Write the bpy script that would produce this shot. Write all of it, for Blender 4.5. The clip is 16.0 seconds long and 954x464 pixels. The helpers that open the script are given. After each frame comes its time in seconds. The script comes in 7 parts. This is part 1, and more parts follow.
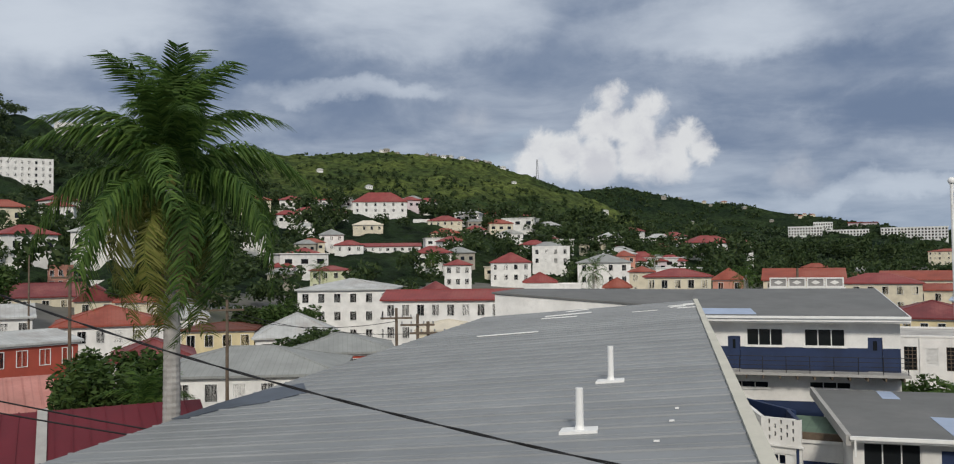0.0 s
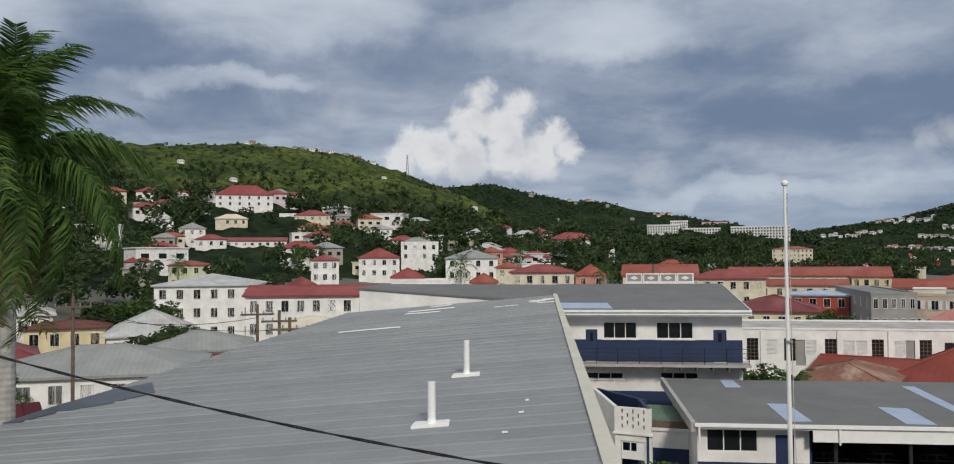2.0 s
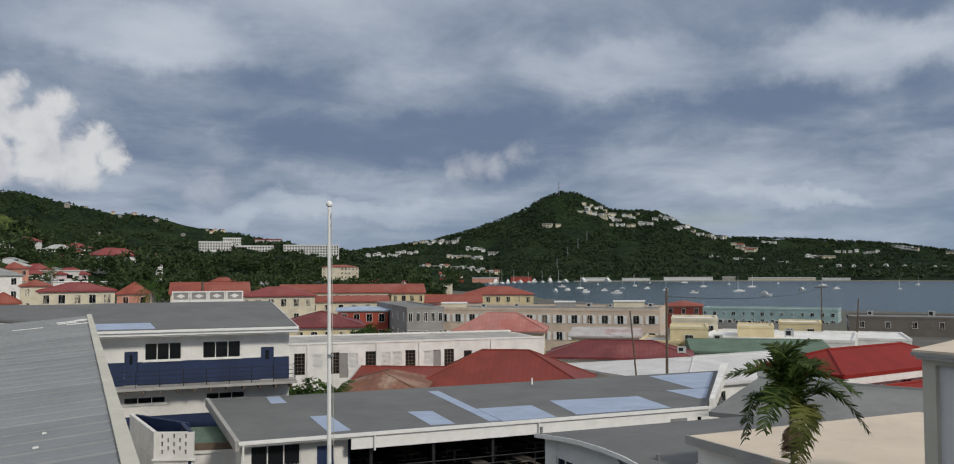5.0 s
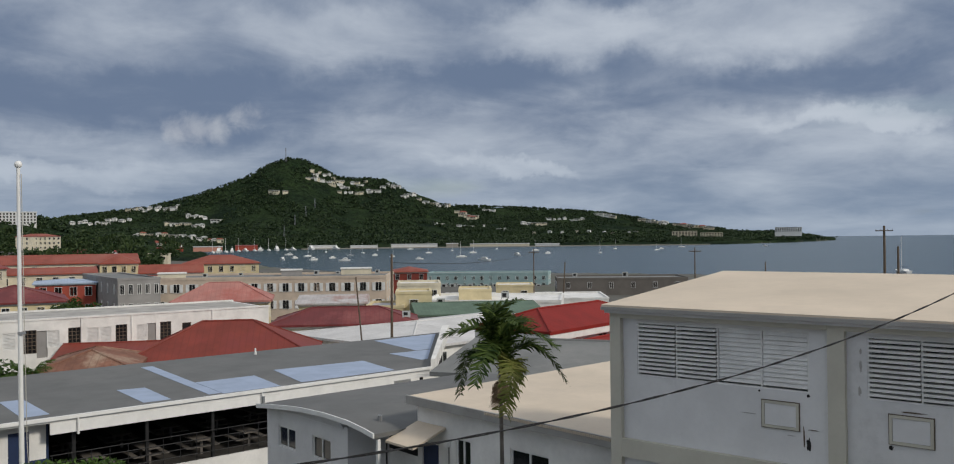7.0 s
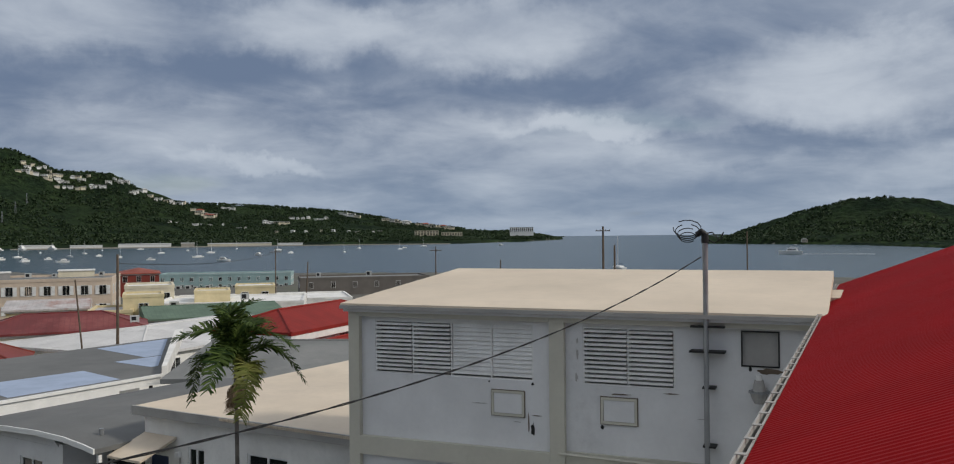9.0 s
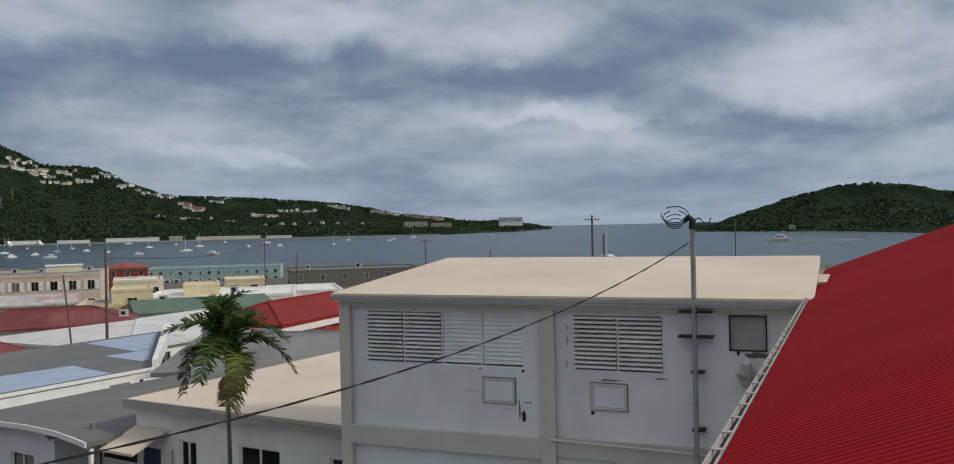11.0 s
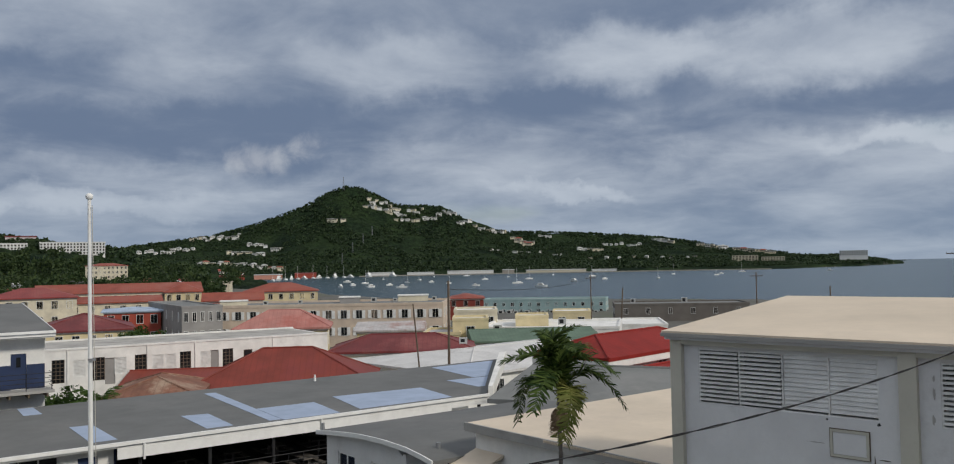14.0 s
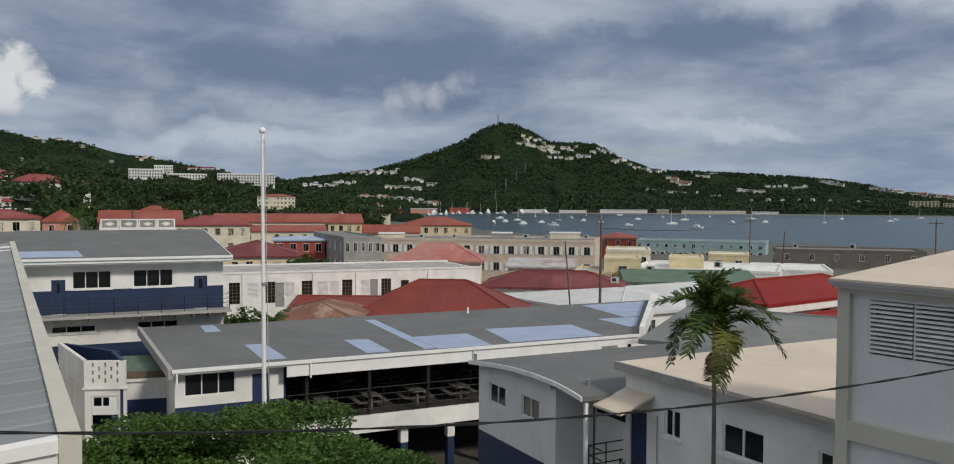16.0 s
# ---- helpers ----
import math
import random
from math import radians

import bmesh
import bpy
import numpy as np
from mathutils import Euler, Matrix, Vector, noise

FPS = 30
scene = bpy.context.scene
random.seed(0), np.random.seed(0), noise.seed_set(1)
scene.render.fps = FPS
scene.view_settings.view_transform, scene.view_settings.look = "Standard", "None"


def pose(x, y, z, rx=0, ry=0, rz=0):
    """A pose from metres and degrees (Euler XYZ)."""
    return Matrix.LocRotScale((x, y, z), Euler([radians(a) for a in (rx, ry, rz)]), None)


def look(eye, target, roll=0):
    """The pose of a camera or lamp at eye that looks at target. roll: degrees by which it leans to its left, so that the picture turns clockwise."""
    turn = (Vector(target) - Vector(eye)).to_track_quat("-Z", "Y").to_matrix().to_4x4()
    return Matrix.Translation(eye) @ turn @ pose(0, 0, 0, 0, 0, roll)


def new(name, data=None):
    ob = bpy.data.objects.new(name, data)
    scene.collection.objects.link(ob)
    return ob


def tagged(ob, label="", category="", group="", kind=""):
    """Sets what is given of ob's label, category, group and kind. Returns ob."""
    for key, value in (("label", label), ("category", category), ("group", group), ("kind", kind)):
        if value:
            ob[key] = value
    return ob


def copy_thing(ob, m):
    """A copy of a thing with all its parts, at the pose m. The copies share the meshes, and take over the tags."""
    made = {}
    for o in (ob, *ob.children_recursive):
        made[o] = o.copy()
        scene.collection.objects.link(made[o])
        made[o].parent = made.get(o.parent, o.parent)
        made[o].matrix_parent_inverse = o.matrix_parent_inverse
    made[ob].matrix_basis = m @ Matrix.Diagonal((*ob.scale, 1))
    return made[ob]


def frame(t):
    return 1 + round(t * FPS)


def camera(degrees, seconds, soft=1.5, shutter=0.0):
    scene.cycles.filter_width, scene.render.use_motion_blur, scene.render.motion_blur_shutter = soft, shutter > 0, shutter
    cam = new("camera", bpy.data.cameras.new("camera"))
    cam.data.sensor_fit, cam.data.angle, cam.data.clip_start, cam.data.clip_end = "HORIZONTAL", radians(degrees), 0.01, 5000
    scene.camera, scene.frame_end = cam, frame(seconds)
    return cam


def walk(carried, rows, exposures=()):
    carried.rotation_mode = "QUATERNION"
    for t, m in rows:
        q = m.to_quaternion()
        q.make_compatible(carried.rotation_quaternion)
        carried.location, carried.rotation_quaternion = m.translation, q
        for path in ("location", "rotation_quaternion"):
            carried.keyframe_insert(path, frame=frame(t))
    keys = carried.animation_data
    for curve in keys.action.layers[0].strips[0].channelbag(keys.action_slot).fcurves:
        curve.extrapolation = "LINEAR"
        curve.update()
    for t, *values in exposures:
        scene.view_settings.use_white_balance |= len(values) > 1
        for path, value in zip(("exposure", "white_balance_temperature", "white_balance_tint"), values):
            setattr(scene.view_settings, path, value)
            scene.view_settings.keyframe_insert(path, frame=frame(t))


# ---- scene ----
# the lookout: +Y is the mean view bearing 0, +X bearing 90, heights from the eye
SEA = -18.0


def way(az, el):
    a, e = radians(az), radians(el)
    return Vector((math.sin(a) * math.cos(e), math.cos(a) * math.cos(e), math.sin(e)))


cam = camera(58.63, 16.0, soft=1.1)
PATH = [
    (0, (-0.258, 0.778, 0.085), -26.72, 2.06, -0.65),
    (0.5, (-0.193, 0.846, 0.078), -24.62, 1.95, -0.45),
    (1, (-0.092, 0.843, 0.077), -22.61, 1.87, -0.63),
    (1.5, (0.008, 0.834, 0.071), -20.53, 1.78, -0.68),
    (2, (0.038, 0.816, 0.076), -17.95, 1.68, -0.43),
    (2.5, (0.071, 0.768, 0.111), -11.02, 1.84, -0.57),
    (3, (0.110, 0.716, 0.113), -2.44, 2.13, -0.57),
    (3.2, (0.116, 0.708, 0.100), -0.24, 2.15, -0.55),
    (5.5, (0.263, 0.797, 0.042), 15.12, 2.62, -0.47),
    (6, (0.293, 0.738, 0.011), 19.84, 0.84, -0.58),
    (6.5, (0.377, 0.767, 0.006), 25.04, 0.42, -0.57),
    (7, (0.400, 0.737, 0.009), 29.68, 0.36, -0.67),
    (7.5, (0.469, 0.772, 0.002), 33.43, 0.29, -0.68),
    (8, (0.514, 0.756, -0.004), 38.96, 0.23, -0.40),
    (8.5, (0.490, 0.701, -0.007), 42.72, 0.24, -0.33),
    (9, (0.448, 0.629, -0.007), 46.80, 0.13, -0.60),
    (9.2, (0.427, 0.594, 0.001), 48.34, 0.04, -0.70),
    (10.2, (0.385, 0.560, -0.015), 52.40, -0.25, -1.05),
    (11.3, (0.430, 0.621, -0.044), 44.26, -0.52, -1.42),
    (11.5, (0.464, 0.657, -0.041), 42.11, -0.43, -1.55),
    (12, (0.476, 0.715, -0.022), 38.08, -0.28, -1.82),
    (12.5, (0.470, 0.724, -0.002), 34.88, 0.06, -1.95),
    (13, (0.524, 0.828, -0.014), 31.43, 1.12, -1.77),
    (13.5, (0.401, 0.738, 0.004), 28.25, 2.13, -1.63),
    (14, (0.367, 0.720, 0.011), 25.94, 2.19, -1.11),
    (14.5, (0.353, 0.746, -0.026), 23.75, 1.84, -0.58),
    (15, (0.350, 0.785, -0.013), 20.90, -1.75, -0.22),
    (15.5, (0.330, 0.786, -0.020), 18.41, -2.03, -0.14),
    (16, (0.311, 0.759, 0.005), 15.67, -1.95, 0.30),
]
walk(cam, [(t, look(eye, Vector(eye) + way(yaw, pitch), roll)) for t, eye, yaw, pitch, roll in PATH],
     exposures=[(0, -0.1), (3, -0.12), (5.5, -0.24), (9, -0.22), (13.5, -0.22), (15, -0.3), (16, -0.2)])

# ---- world and sun ----
SUN_AZ, SUN_EL = 150, 34
world = bpy.data.worlds.new("sky")
scene.world = world
world.use_nodes = True
wt = world.node_tree
wt.nodes.clear()


def wn(kind, **kw):
    n = wt.nodes.new(kind)
    for k, v in kw.items():
        if k == "operation":
            n.operation = v
        elif k == "blend_type":
            n.blend_type = v
        elif k == "data_type":
            n.data_type = v
    return n


def wlink(a, b):
    wt.links.new(a, b)


def wmath(op, a, b=None, c=None):
    n = wn("ShaderNodeMath", operation=op)
    for i, v in enumerate((a, b, c)):
        if v is None:
            continue
        if isinstance(v, (int, float)):
            n.inputs[i].default_value = v
        else:
            wlink(v, n.inputs[i])
    return n.outputs[0]


def wmix(f, a, b):
    n = wn("ShaderNodeMix", data_type="RGBA")
    for s, v in ((n.inputs[0], f), (n.inputs[6], a), (n.inputs[7], b)):
        if isinstance(v, (int, float)):
            s.default_value = v
        elif isinstance(v, tuple):
            s.default_value = (*v, 1)
        else:
            wlink(v, s)
    return n.outputs[2]


def wnoise(vec, scale, detail, rough, dist=0.0):
    n = wn("ShaderNodeTexNoise")
    n.inputs["Scale"].default_value, n.inputs["Detail"].default_value = scale, detail
    n.inputs["Roughness"].default_value, n.inputs["Distortion"].default_value = rough, dist
    wlink(vec, n.inputs["Vector"])
    return n.outputs["Fac"]


def wstep(v, lo, hi):
    n = wn("ShaderNodeMapRange")
    n.interpolation_type = "SMOOTHSTEP"
    n.inputs[1].default_value, n.inputs[2].default_value = lo, hi
    wlink(v, n.inputs[0])
    return n.outputs[0]


coord = wn("ShaderNodeTexCoord").outputs["Generated"]
sep = wn("ShaderNodeSeparateXYZ")
wlink(coord, sep.inputs[0])
up = wmath("MAXIMUM", sep.outputs[2], 0.0)
den = wmath("ADD", up, 0.2)
comb = wn("ShaderNodeCombineXYZ")
wlink(wmath("DIVIDE", sep.outputs[0], den), comb.inputs[0])
wlink(wmath("DIVIDE", sep.outputs[1], den), comb.inputs[1])
deck = comb.outputs[0]
azim = wmath("MULTIPLY", wmath("ARCTAN2", sep.outputs[0], sep.outputs[1]), 57.2958)
elev = wmath("MULTIPLY", wmath("ARCSINE", sep.outputs[2]), 57.2958)
big = wnoise(deck, 0.8, 5, 0.48, 0.3)
fine = wnoise(deck, 2.5, 9, 0.6, 0.35)
cover = wmath("ADD", wmath("MULTIPLY", big, 0.65), wmath("MULTIPLY", fine, 0.36))
# broad bright and dark banks of the deck: bearing, rise, half width, half height, weight
warp_a = wmath("MULTIPLY", wmath("SUBTRACT", wnoise(coord, 5.0, 5, 0.55), 0.5), 16.0)
warp_e = wmath("MULTIPLY", wmath("SUBTRACT", wnoise(coord, 7.0, 6, 0.6), 0.5), 7.0)
AZW, ELW = wmath("ADD", azim, warp_a), wmath("ADD", elev, warp_e)
for a, e, ra, re, k in ((-52, 15.5, 9, 3.5, 0.12), (-32, 16.5, 9, 3, 0.16), (-36, 11.3, 5, 0.8, 0.12), (-11.5, 14.8, 9, 2, 0.09), (20.5, 13.3, 7, 2.4, 0.10), (36, 13.4, 8, 2.4, 0.17),
                        (48, 13.5, 8, 2.4, 0.15), (71.5, 9.5, 8, 3, 0.16), (54, 7.0, 5, 0.7, 0.14), (0, 4.2, 9, 0.9, 0.12), (32, 5.0, 4, 0.6, 0.12), (74, 3.6, 5, 1.6, 0.1),
                        (-4.5, 11, 10, 2.6, -0.10), (8, 8.6, 13, 2.2, -0.11), (-47, 12.0, 7, 1.6, -0.07), (26, 10.4, 9, 1.8, -0.07), (51, 9.4, 8, 1.4, -0.09), (62, 6.2, 6, 1.2, -0.08), (38, 8, 8, 1.2, -0.05)):
    px_ = wmath("DIVIDE", wmath("SUBTRACT", AZW, a), ra)
    pe_ = wmath("DIVIDE", wmath("SUBTRACT", ELW, e), re)
    q_ = wmath("ADD", wmath("MULTIPLY", px_, px_), wmath("MULTIPLY", pe_, pe_))
    cover = wmath("ADD", cover, wmath("MULTIPLY", wstep(q_, 1.6, 0.0), k))
light = wstep(cover, 0.34, 0.73)
sky = wn("ShaderNodeTexSky")
sky.sky_type = "NISHITA"
sky.sun_disc = False
sky.sun_elevation, sky.sun_rotation = radians(SUN_EL), radians(SUN_AZ)
bluesky = wn("ShaderNodeMix", data_type="RGBA")
bluesky.blend_type = "MULTIPLY"
bluesky.inputs[0].default_value = 1.0
wlink(sky.outputs[0], bluesky.inputs[6])
bluesky.inputs[7].default_value = (0.1, 0.1, 0.1, 1)
cloud = wmix(light, (0.168, 0.228, 0.345), (0.60, 0.66, 0.745))
# paler haze between the deck and the sea, brighter deck overhead
low = wstep(sep.outputs[2], 0.15, 0.0)
cloud = wmix(wmath("MULTIPLY", low, 0.5), cloud, (0.32, 0.41, 0.53))
high = wstep(sep.outputs[2], 0.25, 0.7)
cloud = wmix(wmath("MULTIPLY", high, 0.6), cloud, (0.84, 0.86, 0.88))
gap = wmath("MULTIPLY", wstep(wnoise(deck, 0.9, 4, 0.5, 0.2), 0.60, 0.72), 0.4)
cloud = wmix(gap, cloud, bluesky.outputs[2])


# cumulus heads: round lobes on the sphere, broken by noise
def lobe(az, el, r):
    d = way(az, el)
    n = wn("ShaderNodeVectorMath", operation="DISTANCE")
    wlink(coord, n.inputs[0])
    n.inputs[1].default_value = d
    return wmath("SUBTRACT", wmath("MULTIPLY", n.outputs["Value"], 57.2958), r * 0.88)


def heads(lobes):
    m = None
    for a, e, r in lobes:
        v = lobe(a, e, r)
        m = v if m is None else wmath("SMOOTH_MIN", m, v, 0.35)
    return m


billow = wmath("SUBTRACT", wnoise(coord, 34, 7, 0.62, 0.3), 0.5)
tower_ = ((-22.3, 7.6, 1.3), (-23.1, 6.6, 1.2), (-20.7, 7.0, 1.7), (-18.4, 9.0, 1.35), (-17.8, 10.6, 1.0), (-17.3, 11.3, 0.6), (-15.3, 10.1, 0.95), (-14.7, 10.5, 0.5),
          (-16.3, 8.5, 1.7), (-15.8, 6.9, 2.1), (-13.9, 7.5, 1.4), (-12.7, 7.9, 1.1), (-12.0, 7.2, 1.0), (-18.6, 6.7, 2.0), (-13.9, 6.4, 1.7))
for lobes, strength, tone, ragged, soft_, foot in (
        (tower_, 0.92, (0.78, 0.79, 0.80), 2.6, 0.45, (3.9, 6.2)),
        (((10.2, 6.7, 0.7), (11.4, 7.0, 0.8), (12.8, 7.1, 0.8), (14.0, 7.7, 0.6), (15.1, 8.2, 0.5)), 0.55, (0.66, 0.69, 0.73), 2.6, 0.7, (5.2, 6.6)),
        (((-6.1, 6.0, 0.7), (-6.6, 5.2, 0.9), (-5.6, 4.9, 0.9)), 0.4, (0.60, 0.63, 0.68), 2.4, 0.8, (3.0, 5.0)),
        (((-27.6, 9.6, 0.5), (-26.6, 9.5, 0.6)), 0.4, (0.60, 0.63, 0.68), 2.0, 0.8, (8.0, 9.5))):
    m = wmath("ADD", heads(lobes), wmath("MULTIPLY", billow, ragged))
    mask = wmath("MULTIPLY", wmath("MULTIPLY", wstep(m, soft_, -soft_), strength), wstep(elev, *foot))
    inner = wmath("ADD", wmath("MULTIPLY", wstep(m, -0.4, -2.2), 0.3), wmath("MULTIPLY", wstep(wnoise(coord, 22, 6, 0.6, 0.2), 0.42, 0.64), 0.55))
    shade = wmix(inner, tone, tuple(c * 0.74 for c in tone[:2]) + (tone[2] * 0.80,))
    cloud = wmix(mask, cloud, shade)
bg = wn("ShaderNodeBackground")
wlink(cloud, bg.inputs[0])
bg.inputs[1].default_value = 1.0
wo = wn("ShaderNodeOutputWorld")
wlink(bg.outputs[0], wo.inputs[0])

sun = new("sun", bpy.data.lights.new("sun", "SUN"))
sun.data.energy, sun.data.angle, sun.data.color = 2.35, radians(9), (1.0, 0.93, 0.82)
sun.matrix_world = look(way(SUN_AZ, SUN_EL) * 300, (0, 0, 0))


# ---- materials ----
def material(name, base, rough=0.8, vary=0.18, scale=1.5, bump=0.15, metal=0.0, second=None, stain=0.0, spec=0.4, piece=0.0, coords="Object", seams=0.0):
    """A painted or bare surface: broad stains, fine grain and relief at real size."""
    m = bpy.data.materials.new(name)
    m.use_nodes = True
    nt = m.node_tree
    p = nt.nodes["Principled BSDF"]
    p.inputs["Roughness"].default_value, p.inputs["Metallic"].default_value = rough, metal
    p.inputs["Specular IOR Level"].default_value = spec
    tc = nt.nodes.new("ShaderNodeTexCoord")

    def nz(s, det, r=0.6):
        n = nt.nodes.new("ShaderNodeTexNoise")
        n.inputs["Scale"].default_value, n.inputs["Detail"].default_value, n.inputs["Roughness"].default_value = s, det, r
        nt.links.new(tc.outputs[coords], n.inputs["Vector"])
        return n.outputs["Fac"]

    def mx(f, a, b):
        n = nt.nodes.new("ShaderNodeMix")
        n.data_type = "RGBA"
        for s, v in ((n.inputs[0], f), (n.inputs[6], a), (n.inputs[7], b)):
            if isinstance(v, float):
                s.default_value = v
            elif isinstance(v, tuple):
                s.default_value = (*v, 1)
            else:
                nt.links.new(v, s)
        return n.outputs[2]

    def span(v, lo, hi, top=1.0):
        n = nt.nodes.new("ShaderNodeMapRange")
        n.inputs[1].default_value, n.inputs[2].default_value, n.inputs[4].default_value = lo, hi, top
        nt.links.new(v, n.inputs[0])
        return n.outputs[0]

    dark = tuple(c * (1 - vary) for c in base)
    lite = tuple(min(1, c * (1 + vary * 0.6)) for c in base)
    col = mx(span(nz(scale, 5), 0.3, 0.7), dark, lite)
    if second:
        col = mx(span(nz(scale * 0.35, 6, 0.7), 0.5, 0.68), col, tuple(second))
    col = mx(span(nz(scale * 14, 4), 0.45, 0.75, vary * 0.8), col, tuple(c * 0.6 for c in base))
    if stain:
        col = mx(span(nz(scale * 0.8, 7, 0.75), 0.56, 0.74, stain), col, (0.10, 0.09, 0.075))
    if piece:
        oi = nt.nodes.new("ShaderNodeObjectInfo")
        hv = nt.nodes.new("ShaderNodeHueSaturation")
        nt.links.new(span(oi.outputs["Random"], 0, 1), hv.inputs["Value"])
        hv.inputs["Value"].default_value = 1
        mr = nt.nodes.new("ShaderNodeMapRange")
        mr.inputs[3].default_value, mr.inputs[4].default_value = 1 - piece, 1 + piece
        nt.links.new(oi.outputs["Random"], mr.inputs[0])
        nt.links.new(mr.outputs[0], hv.inputs["Value"])
        nt.links.new(col, hv.inputs["Color"])
        col = hv.outputs[0]
    height = nz(scale * 9, 5)
    if seams:
        sx = nt.nodes.new("ShaderNodeSeparateXYZ")
        nt.links.new(tc.outputs["Object"], sx.inputs[0])
        sn = nt.nodes.new("ShaderNodeSeparateXYZ")
        nt.links.new(tc.outputs["Normal"], sn.inputs[0])

        def mth(op, a, b=None):
            n = nt.nodes.new("ShaderNodeMath")
            n.operation = op
            for k, v in enumerate((a, b)):
                if v is None:
                    continue
                if isinstance(v, (int, float)):
                    n.inputs[k].default_value = v
                else:
                    nt.links.new(v, n.inputs[k])
            return n.outputs[0]
        across = mth("GREATER_THAN", mth("ABSOLUTE", sn.outputs[0]), mth("ABSOLUTE", sn.outputs[1]))
        run = mth("ADD", mth("MULTIPLY", sx.outputs[1], across), mth("MULTIPLY", sx.outputs[0], mth("SUBTRACT", 1.0, across)))
        saw = mth("PINGPONG", run, seams / 2)
        ridge = span(saw, seams * 0.38, seams * 0.5)
        col = mx(mth("MULTIPLY", ridge, 0.35), col, tuple(c * 0.55 for c in base))
        height = mth("ADD", mth("MULTIPLY", height, 0.3), ridge)
    nt.links.new(col, p.inputs["Base Color"])
    if bump:
        b = nt.nodes.new("ShaderNodeBump")
        b.inputs["Strength"].default_value, b.inputs["Distance"].default_value = bump, 0.02
        nt.links.new(height, b.inputs["Height"])
        nt.links.new(b.outputs[0], p.inputs["Normal"])
    return m


